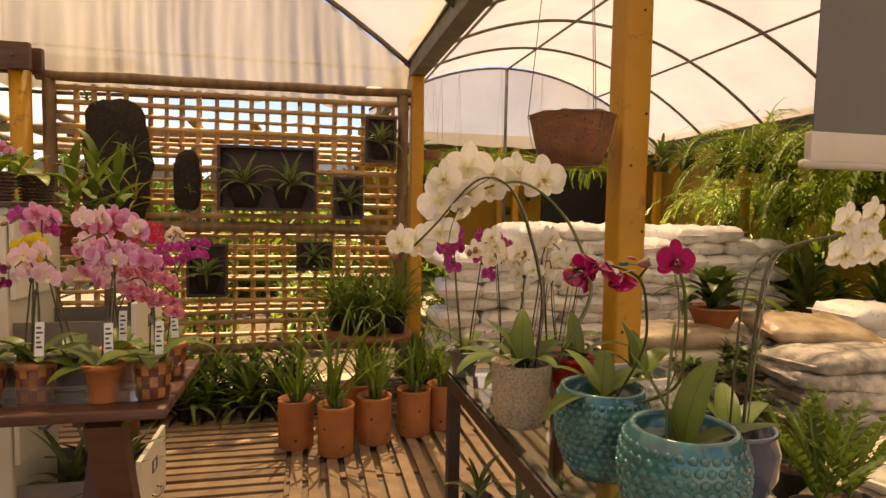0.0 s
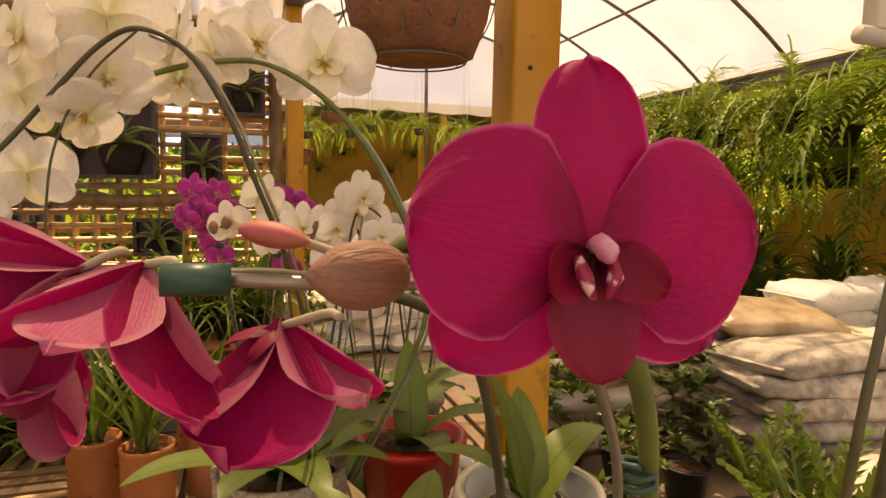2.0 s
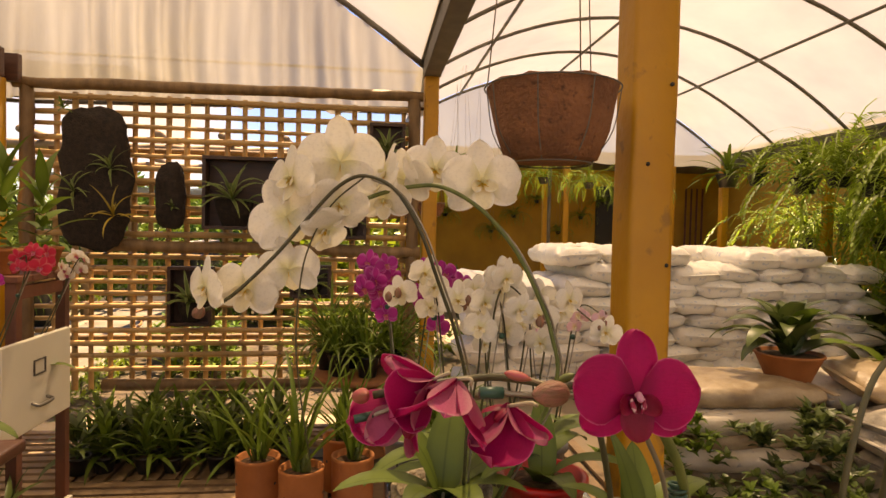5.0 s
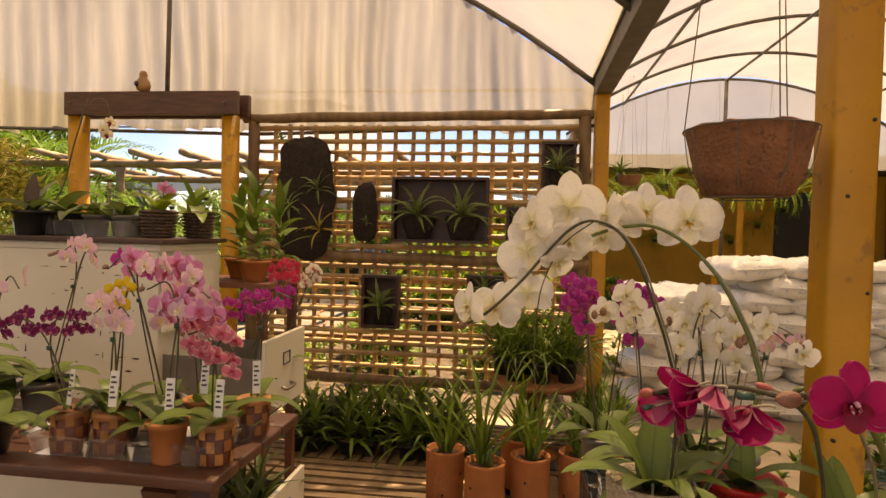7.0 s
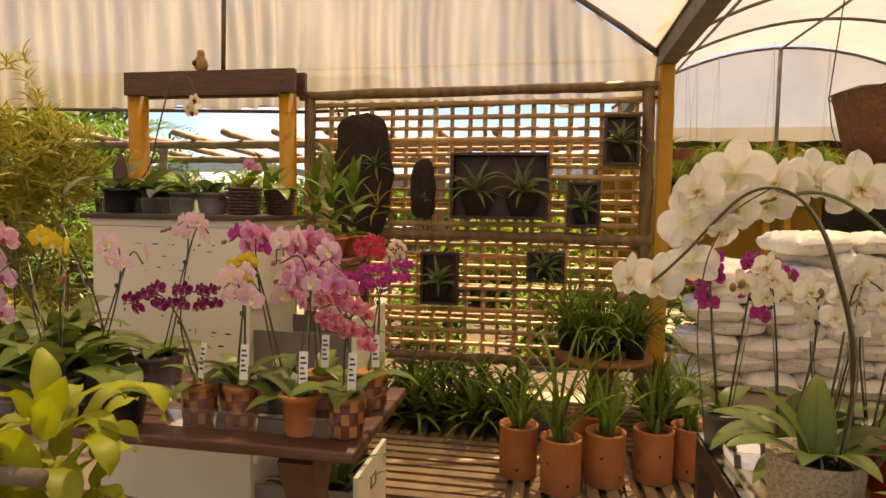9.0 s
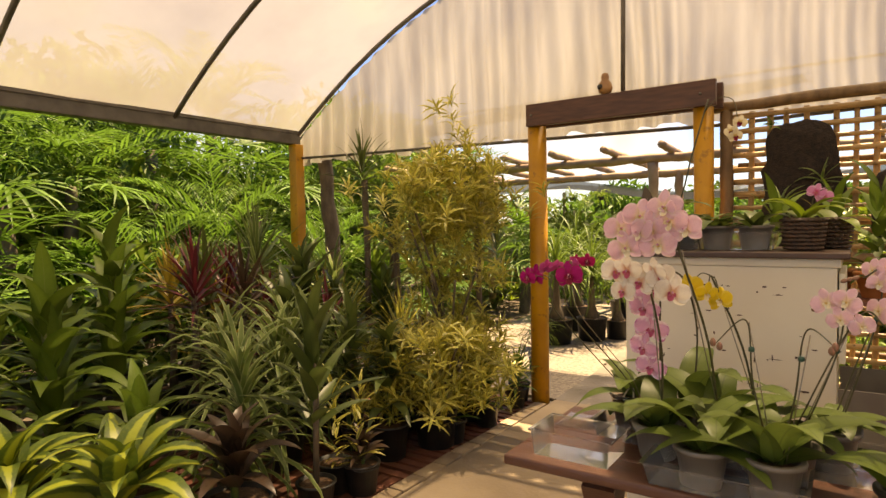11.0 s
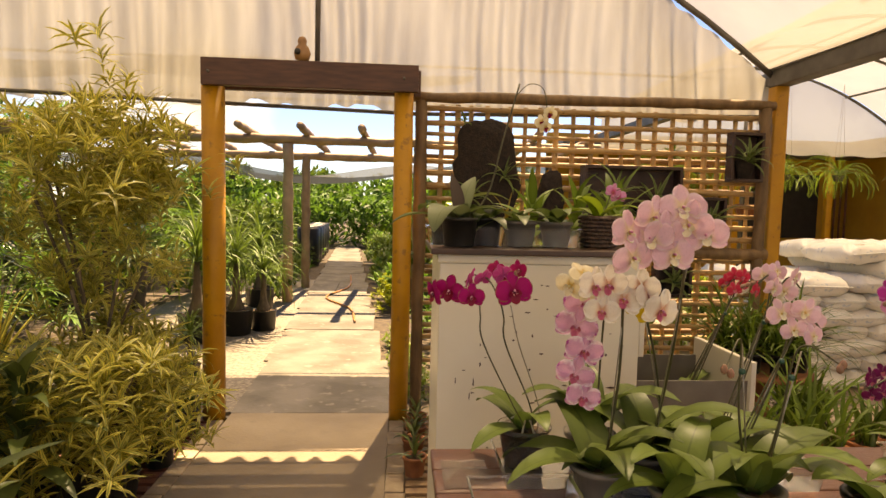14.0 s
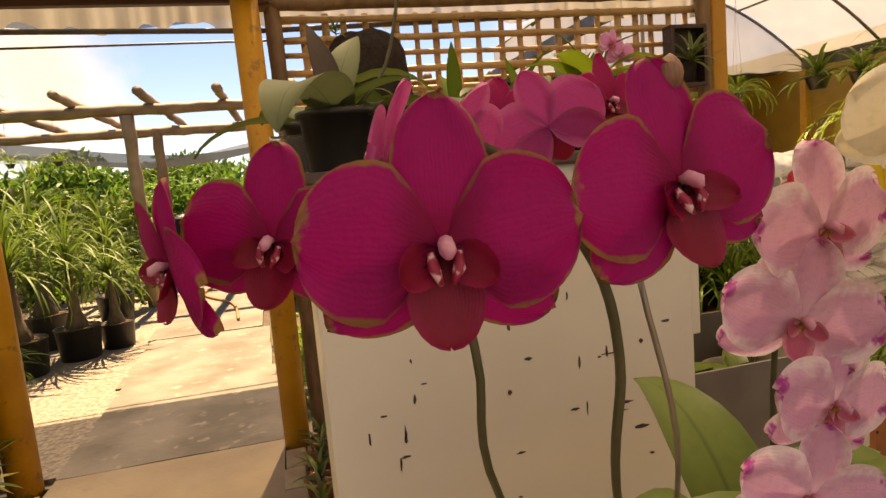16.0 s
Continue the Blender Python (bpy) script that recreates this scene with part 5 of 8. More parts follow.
# white orchid whose stems arch over the stoneware cup
W = thing("white_orchid", "white moth orchid with arching stems in a pocked stoneware cup", "orchid", "orchids on the glass table", at(0.868, 1.095, GT))
cup = lathe(B(), [(0.066, 0), (0.07, 0.004), (0.076, 0.08), (0.082, 0.163), (0.083, 0.168), (0.079, 0.17), (0.073, 0.168), (0.07, 0.13)], 36)
part("pot", cup, M["stoneware"], W)
bm = B()
for j in range(8):
    for k in range(26):
        a, z = 6.2832 * (k + 0.5 * (j % 2)) / 26, 0.018 + j * 0.018
        r = 0.0705 + 0.0115 * z / 0.165
        q = Matrix.Translation((r * math.cos(a), r * math.sin(a), z)) @ pose(0, 0, 0, 0, 0, math.degrees(a)) @ pose(0, 0, 0, 0, 90, 0)
        pts = [q @ Vector((0.0042 * math.cos(6.2832 * i / 8), 0.0042 * math.sin(6.2832 * i / 8), 0)) for i in range(9)]
        tube(bm, pts, 0.0009, 4, False)
part("relief", bm, M["stoneware"], W, "rows of small pressed rings")
part("soil", lathe(B(), [(0.073, 0.135), (0.073, 0.142), (0.03, 0.15), (0.004, 0.152)], 18), M["bark"], W)
for rz, l, w, a0, be in ((195, 0.19, 0.06, 35, 60), (150, 0.17, 0.06, 68, 45), (70, 0.18, 0.065, 74, 40), (15, 0.20, 0.06, 42, 70), (325, 0.16, 0.055, 40, 60), (240, 0.15, 0.055, 40, 60), (285, 0.17, 0.055, 42, 75)):
    single_leaf(W, 0.15, rz, l, w, a0, be)
lw = lambda x, y, z: Vector((x - 0.868, y - 1.095, z - GT))
roots(W, 0.14, 6, 0.06)
arc1 = [lw(0.90, 1.08, 0.91), lw(0.895, 1.03, 1.10), lw(0.872, 1.01, 1.20), lw(0.84, 0.99, 1.285), lw(0.815, 0.985, 1.35), lw(0.78, 0.99, 1.405), lw(0.738, 1.0, 1.425), lw(0.70, 1.02, 1.411), lw(0.655, 1.03, 1.363), lw(0.61, 1.03, 1.309), lw(0.55, 1.03, 1.25), lw(0.507, 1.03, 1.226)]
stem(W, arc1, 0.0028, "stem", 6)
stem(W, [p + Vector((0.008, 0.005, -0.004)) for p in arc1[:7]], 0.0018, "stake", 6, "stake")
stem(W, [lw(0.738, 1.0, 1.425), lw(0.69, 1.03, 1.385), lw(0.66, 1.035, 1.33), lw(0.645, 1.04, 1.27), lw(0.64, 1.045, 1.16), lw(0.66, 1.06, 1.0)], 0.0013, "stem", 5)
arc2 = [lw(0.95, 1.08, 0.91), lw(1.035, 1.05, 1.10), lw(1.03, 1.05, 1.19), lw(1.0, 1.05, 1.265), lw(0.965, 1.06, 1.33), lw(0.918, 1.08, 1.385), lw(0.86, 1.09, 1.418), lw(0.81, 1.09, 1.418), lw(0.752, 1.08, 1.402), lw(0.70, 1.06, 1.374)]
stem(W, arc2, 0.0034, "greenstem", 6)
stem(W, [p + Vector((0.008, 0.004, -0.003)) for p in arc2[:6]], 0.002, "stake", 6, "stake")
for x, y, z, s, f, r in ((0.515, 1.02, 1.262, 0.075, (-0.8, -0.7, 0), 0), (0.565, 1.05, 1.257, 0.085, (-0.25, -1, -0.1), 15), (0.626, 1.055, 1.287, 0.085, (0.2, 0.9, 0.1), 10),
                         (0.628, 1.04, 1.42, 0.085, (-0.7, -0.72, 0.05), -8), (0.622, 1.06, 1.365, 0.10, (0.1, 0.9, -0.1), 30), (0.699, 1.07, 1.450, 0.115, (0.1, 0.95, 0.2), 0),
                         (0.70, 1.05, 1.385, 0.08, (0.3, -0.9, -0.3), 20), (0.765, 1.06, 1.435, 0.08, (-0.9, -0.3, 0.2), 0), (0.765, 1.09, 1.395, 0.075, (-0.2, -0.9, -0.3), 0),
                         (0.848, 1.12, 1.448, 0.095, (0.25, -1, 0.05), 5), (0.80, 1.12, 1.43, 0.085, (0.4, 0.8, 0.2), 0), (0.925, 1.11, 1.430, 0.115, (0.05, -1, 0.0), -4), (0.68, 1.05, 1.345, 0.075, (0.5, -0.6, -0.6), 45)):
    flower(W, lw(x, y, z), s * 1.12, "white", f, r, 2)
bud(W, lw(0.505, 1.03, 1.226), 0.022, pose(0, 0, 0, 60, 0, 40))

# small white glazed pot, red pot, second teal bowl, blue-grey bowl
t = thing("orchid_plant", "leafy orchid in a dimpled white glazed pot", "orchid", "orchids on the glass table", at(1.135, 0.945, GT))
glazed_pot(t, 0.086, 0.172, "whiteglaze", 8, 26, 1.10, 0.75)
part("liner", lathe(B(), [(0.075, 0.12), (0.0772, 0.167), (0.073, 0.169), (0.069, 0.125)], 28), M["blueinside"], t, "pale blue glazed inside")
for rz, l, w, a0, be in ((20, 0.17, 0.06, 55, 80), (75, 0.15, 0.05, 72, 50), (170, 0.15, 0.05, 60, 70), (120, 0.16, 0.045, 80, 30)):
    single_leaf(t, 0.145, rz, l, w, a0, be)
roots(t, 0.135, 9, 0.065)
t = thing("orchid_plant", "orchid leaves in a plain red plastic pot", "orchid", "orchids on the glass table", at(1.045, 1.13, GT))
pm, sm = pot_mesh("red", 0.056, 0.074, 0.172, "redplastic")
part("pot", pm, None, t), part("soil", sm, None, t)
for rz, l, w, a0, be in ((215, 0.17, 0.055, 48, 75), (330, 0.17, 0.055, 52, 80), (80, 0.16, 0.05, 78, 40), (275, 0.15, 0.05, 45, 80)):
    single_leaf(t, 0.15, rz, l, w, a0, be)
t = thing("orchid_plant", "young orchid in a wide scaled teal glazed bowl", "orchid", "orchids on the glass table", at(0.955, 0.50, GT))
glazed_pot(t, 0.094, 0.198, "teal", 9, 34, 1.2, 0.8)
for rz, l, w, a0, be in ((28, 0.20, 0.06, 78, 72), (-12, 0.19, 0.045, 22, 22), (150, 0.20, 0.045, 66, 18), (60, 0.12, 0.04, 60, 40)):
    single_leaf(t, 0.158, rz, l, w, a0, be)
roots(t, 0.10, 5, 0.07)
stem(t, [(-0.03, 0.0, 0.11), (-0.035, 0.0, 0.25), (-0.02, 0.01, 0.38)], 0.0028, "greenstem")
BG = thing("white_orchid", "white orchid on a long arched stake in a blue-grey glazed bowl", "orchid", "orchids on the glass table", at(1.14, 0.61, GT))
part("pot", lathe(B(), [(0.062, 0), (0.068, 0.004), (0.092, 0.06), (0.094, 0.11), (0.086, 0.14), (0.09, 0.148), (0.084, 0.15), (0.078, 0.144), (0.082, 0.11)], 40), M["blueglaze"], BG)
part("soil", lathe(B(), [(0.08, 0.10), (0.08, 0.11), (0.004, 0.12)], 18), M["bark"], BG)
for rz, l, w, a0, be in ((60, 0.17, 0.05, 55, 60), (140, 0.18, 0.05, 62, 50), (20, 0.16, 0.05, 45, 60)):
    single_leaf(BG, 0.115, rz, l, w, a0, be)
lb = lambda x, y, z: Vector((x - 1.14, y - 0.61, z - GT))
for o, c, r in ((0.0, "stem", 0.0034), (0.010, "stake", 0.002)):
    stem(BG, [lb(1.16 + o, 0.60, 0.88), lb(1.155 + o, 0.58, 1.05), lb(1.165 + o, 0.57, 1.20), lb(1.20 + o, 0.585, 1.262), lb(1.27, 0.595, 1.288), lb(1.42, 0.62, 1.31)], r, c, 6, "flower_stem" if c == "stem" else "stake")
stem(BG, [lb(1.13, 0.60, 0.88), lb(1.105, 0.56, 1.08), lb(1.11, 0.55, 1.20), lb(1.16, 0.57, 1.262), lb(1.28, 0.60, 1.288)], 0.0024, "stem", 6)
for x, z, s in ((1.405, 1.335, 0.075), (1.45, 1.31, 0.07), (1.405, 1.265, 0.085), (1.47, 1.35, 0.07), (1.48, 1.27, 0.08)):
    flower(BG, lb(x, 0.615, z), s, "white", (R.uniform(-0.5, 0.3), -1, R.uniform(-0.3, 0.1)), R.uniform(-20, 20), 2)


def small_orchid(x, y, z, colour, hgt, count, size, label, pot=("grey9", 0.04, 0.052, 0.09, "greyplastic"), lean=(0.05, -0.03), leaves=5, stems=1, group="", ll=0.2, lm="orchid", face=(0, -1, 0), tip=0.1, name="moth_orchid", detail=1, tag=False, spread=0.03, lwid=None):
    t = thing(name, label, "orchid", group, at(x, y, z))
    key, r0, r1, h, material = pot
    if material == "rattan":
        rattan_pot(t, r1, h)
    else:
        pm, sm = pot_mesh(key, r0, r1, h, material)
        part("pot", pm, None, t), part("soil", sm, None, t)
    orchid_leaves(t, h - 0.015, leaves, ll, lwid or ll * 0.33, R.randrange(9), lm)
    for s in range(stems):
        a = s * 2.1 + R.uniform(-0.4, 0.4)
        bx, by = 0.012 * math.cos(a), 0.012 * math.sin(a)
        k = 1 if stems == 1 else (-1) ** s
        top = (bx + lean[0] * k, by + lean[1], hgt * R.uniform(0.92, 1.05))
        spray(t, (bx, by, h - 0.02), top, (top[0] + tip * k, top[1] - 0.05, top[2] - 0.04 * R.uniform(-0.5, 1.5)), colour, count, size, spreadx=spread, face=face, detail=detail)
    if tag:
        part("plant_tag", box(B(), -0.011, 0.011, -0.0006, 0.0006, 0, 0.085), M["tag"], t, "white printed plant tag", m=at(0.025, -0.03, h + 0.03, R.uniform(-30, 30), 1, R.uniform(-12, 12)), smooth=False)
        bm = B()
        for i in range(5):
            box(bm, -0.008, 0.008 - 0.003 * (i % 3), -0.0012, -0.0007, 0.02 + i * 0.012, 0.026 + i * 0.012)
        part("print", bm, M["ink"], t, m=at(0.025, -0.03, h + 0.03, 0), smooth=False)
    return t


RAT = {}


def rattan_pot(t, r, h):
    """A pot cover woven of broad rattan strips."""
    if not RAT:
        RAT["core"] = mesh_of("liner", lathe(B(), [(r * 0.80, 0), (r * 0.82, 0.002), (r * 0.97, h), (r * 0.9, h), (r * 0.86, h - 0.02)], 20), M["rattandark"])
        bm = B()
        n = 14
        for k in range(n):
            a = 6.2832 * k / n
            m = pose(0, 0, 0, 0, 0, math.degrees(a))
            for j in range(3):
                z0, z1 = 0.006 + j * h * 0.31, 0.006 + (j + 1) * h * 0.31 - 0.004
                if (k + j) % 2:
                    continue
                vs = [m @ Vector((r * (0.835 + 0.15 * z / h) + 0.002, s, z)) for z, s in ((z0, -r * 0.2), (z0, r * 0.2), (z1, r * 0.2), (z1, -r * 0.2))]
                bm.faces.new([bm.verts.new(v) for v in vs])
        RAT["strip"] = mesh_of("weave", bm, M["rattan"], False)
        RAT["ring"] = mesh_of("rim_band", lathe(B(), [(r * 0.985, h - 0.014), (r * 1.01, h - 0.012), (r * 1.01, h), (r * 0.985, h + 0.001)], 20), M["rattan"])
        RAT["soil"] = mesh_of("soil", lathe(B(), [(r * 0.9, h - 0.022), (r * 0.9, h - 0.012), (0.004, h - 0.008)], 16), M["bark"])
    for nm, k in (("liner", "core"), ("weave", "strip"), ("rim_band", "ring"), ("soil", "soil")):
        part(nm, RAT[k], None, t)


GG = "orchids on the glass table"
small_orchid(0.835, 1.575, GT, "purple", 0.46, 13, 0.056, "small purple orchid in a grey plastic pot", stems=2, group=GG, ll=0.16, tip=0.05)
small_orchid(0.93, 1.42, GT, "white", 0.46, 4, 0.068, "white orchid in a grey plastic pot", stems=2, group=GG, ll=0.22, tip=0.08)
small_orchid(1.06, 1.52, GT, "white", 0.43, 4, 0.06, "cream orchid in a grey plastic pot", stems=2, group=GG, ll=0.20, tip=0.07)
small_orchid(1.06, 1.34, GT, "white", 0.44, 4, 0.070, "white orchid in a grey plastic pot", stems=2, group=GG, ll=0.22, tip=0.07)
small_orchid(1.16, 1.50, GT, "palepink", 0.40, 4, 0.040, "thin stemmed pale pink orchid in a grey plastic pot", stems=2, group=GG, ll=0.18, tip=0.05)
small_orchid(0.93, 1.27, GT, "white", 0.46, 6, 0.07, "cream orchid in a grey plastic pot", stems=1, group=GG, ll=0.2, tip=0.07)


def tray(x, y, z, w, d, h, label="clear plastic carry tray"):
    t = thing("plant_tray", label, "tray", "plastic trays", at(x, y, z))
    bm = B()
    ring = lambda a, b, zz: [bm.verts.new((sx * a / 2, sy * b / 2, zz)) for sx, sy in ((-1, -1), (1, -1), (1, 1), (-1, 1))]
    r = [ring(w * 0.9, d * 0.9, 0), ring(w * 0.97, d * 0.97, h - 0.004), ring(w * 1.02, d * 1.02, h), ring(w * 1.02, d * 1.02, h - 0.006)]
    bm.faces.new(r[0][::-1])
    for a, b in zip(r, r[1:]):
        for k in range(4):
            bm.faces.new((a[k], a[(k + 1) % 4], b[(k + 1) % 4], b[k]))
    o = part("shell", bm, M["clear"], t, smooth=False)
    o.visible_shadow = False
    return t


tray(0.90, 1.50, GT + 0.001, 0.17, 0.2, 0.045)
tray(1.10, 1.46, GT + 0.001, 0.2, 0.2, 0.045)
# black pots on the glass shelf
for x, y in ((0.86, 1.45), (0.95, 1.30), (0.88, 1.18), (1.0, 1.12), (1.08, 1.32), (0.93, 0.98), (1.05, 0.9), (1.15, 1.1)):
    potted("seedling_pot", "small black pot with a dark leafy seedling", "potted plant", "pots on the table shelf", at(x, y, 0.295, R.uniform(0, 360)), ("blk5", 0.036, 0.05, 0.09, "blackplastic"), [("foliage", foliage(rosette(9, 0.13, 0.025, (20, 80), (30, 90), "lance", 0.05)), "dark", 0.075)])

# ---- orchids on the brown table ----
TT = 0.8425
TG = "orchids on the plank table"
RP = ("rattan", 0.04, 0.045, 0.098, "rattan")
TP = ("terr9", 0.034, 0.046, 0.098, "terracotta")
GP = ("grey11", 0.045, 0.060, 0.09, "greyplastic")


def plant_tag(t, h, rz):
    part("plant_tag", box(B(), -0.010, 0.010, -0.0006, 0.0006, 0, 0.085), M["tag"], t, "white printed plant tag", m=at(0.02, -0.03, h + 0.02, rz, 1, -8), smooth=False)
    bm = B()
    for i in range(5):
        box(bm, -0.007, 0.007 - 0.003 * (i % 3), -0.0014, -0.0008, 0.02 + i * 0.012, 0.025 + i * 0.012)
    part("print", bm, M["ink"], t, m=at(0.02, -0.03, h + 0.02, rz, 1, -8), smooth=False)


def table_orchid(x, y, label, pot, colour, a, b, count, size, spread=0.03, leaves=4, ll=0.16, lwid=0.055, tag=False, buds=1, second="", z=0.8425):
    """A potted orchid whose flowers hang along the line from a to b, on stems that rise from the pot."""
    t = thing("moth_orchid", label, "orchid", TG if z > 0.8 else "plants in the open drawers", at(x, y, z))
    key, r0, r1, h, material = pot
    if material == "rattan":
        rattan_pot(t, r1, h)
    else:
        pm, sm = pot_mesh(key, r0, r1, h, material)
        part("pot", pm, None, t), part("soil", sm, None, t)
    orchid_leaves(t, h - 0.015, leaves, ll, lwid, R.randrange(9))
    o = Vector((x, y, z))
    va, vb = Vector(a) - o, Vector(b) - o
    mid = va.lerp(vb, 0.5)
    for k, e in enumerate((va, vb)):
        base = Vector((0.010 * (-1) ** k, 0.0, h - 0.02))
        knee = base.lerp(mid, 0.72) + Vector((0, 0.008, 0.0))
        part("flower_stem", tube(B(), spline([base, knee, mid.lerp(e, 0.35) + Vector((0, 0.006, 0.018)), e], 6), 0.0021, 6), P["stem"], t)
    part("stake", tube(B(), [(0.004, 0.006, h - 0.02), mid + Vector((0.0, 0.012, -0.01))], 0.0015, 6), P["stake"], t)
    part("clip", lathe(B(), [(0.003, -0.006), (0.006, -0.004), (0.006, 0.004), (0.003, 0.006)], 8), P["clip"], t, m=Matrix.Translation(Vector((0.004, 0.006, h)).lerp(mid, 0.75)))
    for i in range(count):
        f = (i + 0.5) / count
        q = va.lerp(vb, f) + Vector((R.uniform(-0.012, 0.012), R.uniform(-0.035, 0.03), 0.012 * math.sin(3.14 * f) + spread * (0.9 * (-1) ** i + R.uniform(-0.35, 0.35))))
        fc = Vector((R.uniform(-0.8, 0.8), -1, R.uniform(-0.45, 0.25)))
        flower(t, q, size * R.uniform(0.85, 1.12), second if second and i % 3 == 0 else colour, fc, R.uniform(-25, 25), 1, None, i % 2)
    for i in range(buds):
        bud(t, va + Vector((-0.014 - 0.012 * i, 0, -0.004 * i)), size * 0.26, pose(0, 0, 0, 0, 60, 0))
    if tag:
        plant_tag(t, h, R.uniform(-25, 25))
    return t


table_orchid(-0.480, 1.246, "wine-red small flowered orchid in a striped rattan pot", RP, "wine", (-0.650, 1.216, 1.135), (-0.420, 1.216, 1.156), 22, 0.036, spread=0.02, tag=True)
table_orchid(-0.371, 1.253, "pale pink orchid in a woven rattan pot", RP, "palepink", (-0.400, 1.223, 1.182), (-0.309, 1.223, 1.180), 8, 0.052, spread=0.03, tag=True)
table_orchid(-0.204, 1.220, "pink orchid in a yellow clay pot", TP, "pink", (-0.241, 1.190, 1.250), (-0.087, 1.190, 1.236), 21, 0.058, spread=0.045, tag=True, second='palepink', ll=0.18, lwid=0.07)
table_orchid(-0.091, 1.233, "coral spotted orchid in a woven rattan pot", RP, "coral", (-0.146, 1.203, 1.148), (-0.029, 1.203, 1.107), 22, 0.044, spread=0.032, tag=True, ll=0.2, lwid=0.075)
table_orchid(-0.094, 1.440, "small flowered purple orchid in a woven rattan pot", RP, "purple", (-0.151, 1.410, 1.176), (0.022, 1.410, 1.216), 20, 0.036, spread=0.018, tag=True)
table_orchid(-0.338, 1.406, "tall violet pink orchid in a grey plastic pot", GP, "pink", (-0.473, 1.376, 1.284), (-0.360, 1.376, 1.287), 5, 0.062, spread=0.02, second='purple')
table_orchid(-0.223, 1.406, "pale pink orchid with violet hearts in a clay pot", TP, "palepink", (-0.325, 1.376, 1.184), (-0.156, 1.376, 1.157), 21, 0.058, spread=0.045, second='pink', tag=True)
table_orchid(-0.778, 1.530, "tall pale pink orchid with dark stems in a grey plastic pot", GP, "palepink", (-0.719, 1.500, 1.312), (-0.608, 1.500, 1.301), 5, 0.055, spread=0.02, buds=3)
table_orchid(-0.860, 1.340, "pale pink orchid in a grey plastic pot", GP, "palepink", (-0.795, 1.310, 1.256), (-0.681, 1.310, 1.225), 5, 0.056, spread=0.022, leaves=5, ll=0.2, lwid=0.07)
table_orchid(-0.42, 1.33, "yellow and pink orchid in a grey plastic pot", GP, "yellow", (-0.44, 1.33, 1.20), (-0.37, 1.33, 1.215), 4, 0.05, spread=0.02)
table_orchid(-0.52, 2.24, "red orchid in a grey pot in the open drawer", GP, "red", (-0.389, 2.220, 1.211), (-0.293, 2.220, 1.218), 8, 0.060, spread=0.025, ll=0.2, z=0.694)
table_orchid(-0.46, 2.36, "small white orchid in a grey pot in the open drawer", GP, "whitered", (-0.307, 2.340, 1.176), (-0.233, 2.340, 1.209), 8, 0.048, spread=0.022, ll=0.2, z=0.694)
small_orchid(-0.645, 1.185, TT, "purple", 0.30, 0, 0.061, "broad leaved orchid without flowers in a dark pot", ("blk9", 0.04, 0.055, 0.085, "blackplastic"), stems=0, group=TG, ll=0.16, leaves=4, lwid=0.085)
small_orchid(-0.78, 1.50, TT, "purple", 0.30, 0, 0.061, "leafy orchid without flowers in a grey pot", GP, stems=0, group=TG, ll=0.18, leaves=4, lwid=0.075)
# large orchids at the west end
def cluster_orchid(x, y, label, colour, base_top, spots, size, face=(0, -1, 0), pot=GP, leaves=6, ll=0.34):
    """A potted orchid whose flowers sit at given places."""
    t = thing("moth_orchid", label, "orchid", TG, at(x, y, TT))
    key, r0, r1, h, material = pot
    pm, sm = pot_mesh(key, r0, r1, h, material)
    part("pot", pm, None, t), part("soil", sm, None, t)
    orchid_leaves(t, h - 0.015, leaves, ll, ll * 0.33, R.randrange(9))
    o = Vector((x, y, TT))
    bt = Vector(base_top) - o
    stem(t, [(0.01, 0, h - 0.02), Vector((0.01, 0, h)).lerp(bt, 0.5) + Vector((0.015, 0.01, 0)), bt], 0.003)
    part("stake", tube(B(), [(0.016, 0.004, h - 0.02), bt + Vector((0.006, 0.005, 0))], 0.0016, 6), P["stake"], t)
    for p in spots:
        q = Vector(p) - o
        part("flower_stem", tube(B(), spline([bt, bt.lerp(q, 0.5) + Vector((0, 0.005, 0.02)), q + Vector((0, 0.008, 0))], 4), 0.0016, 5), P["stem"], t)
        fc = Vector(face) + Vector((R.uniform(-0.5, 0.5), 0, R.uniform(-0.3, 0.3)))
        flower(t, q, size * R.uniform(0.9, 1.1), colour, fc, R.uniform(-20, 20), 2)
    return t


cluster_orchid(-1.03, 1.40, "large pale pink orchid in a plastic pot", "palepink", (-1.068, 1.170, 1.392), ((-1.191, 1.140, 1.443), (-1.148, 1.140, 1.471), (-1.125, 1.140, 1.440), (-1.094, 1.140, 1.489), (-1.049, 1.140, 1.441), (-1.107, 1.140, 1.404), (-1.181, 1.140, 1.397), (-1.152, 1.140, 1.433), (-1.082, 1.140, 1.459)), 0.080, ll=0.28)
cluster_orchid(-1.16, 1.33, "white orchid with a red lip in a plastic pot", "whitered", (-1.158, 1.240, 1.322), ((-1.093, 1.210, 1.289), (-1.136, 1.210, 1.335), (-1.200, 1.210, 1.338), (-1.169, 1.210, 1.310), (-1.211, 1.210, 1.287), (-1.119, 1.210, 1.326), (-1.225, 1.210, 1.335)), 0.074, ll=0.26)
cluster_orchid(-0.95, 1.50, "small yellow orchid in a plastic pot", "yellow", (-1.048, 1.440, 1.312), ((-1.055, 1.420, 1.264), (-1.098, 1.420, 1.284), (-1.024, 1.420, 1.251)), 0.062, ll=0.22)
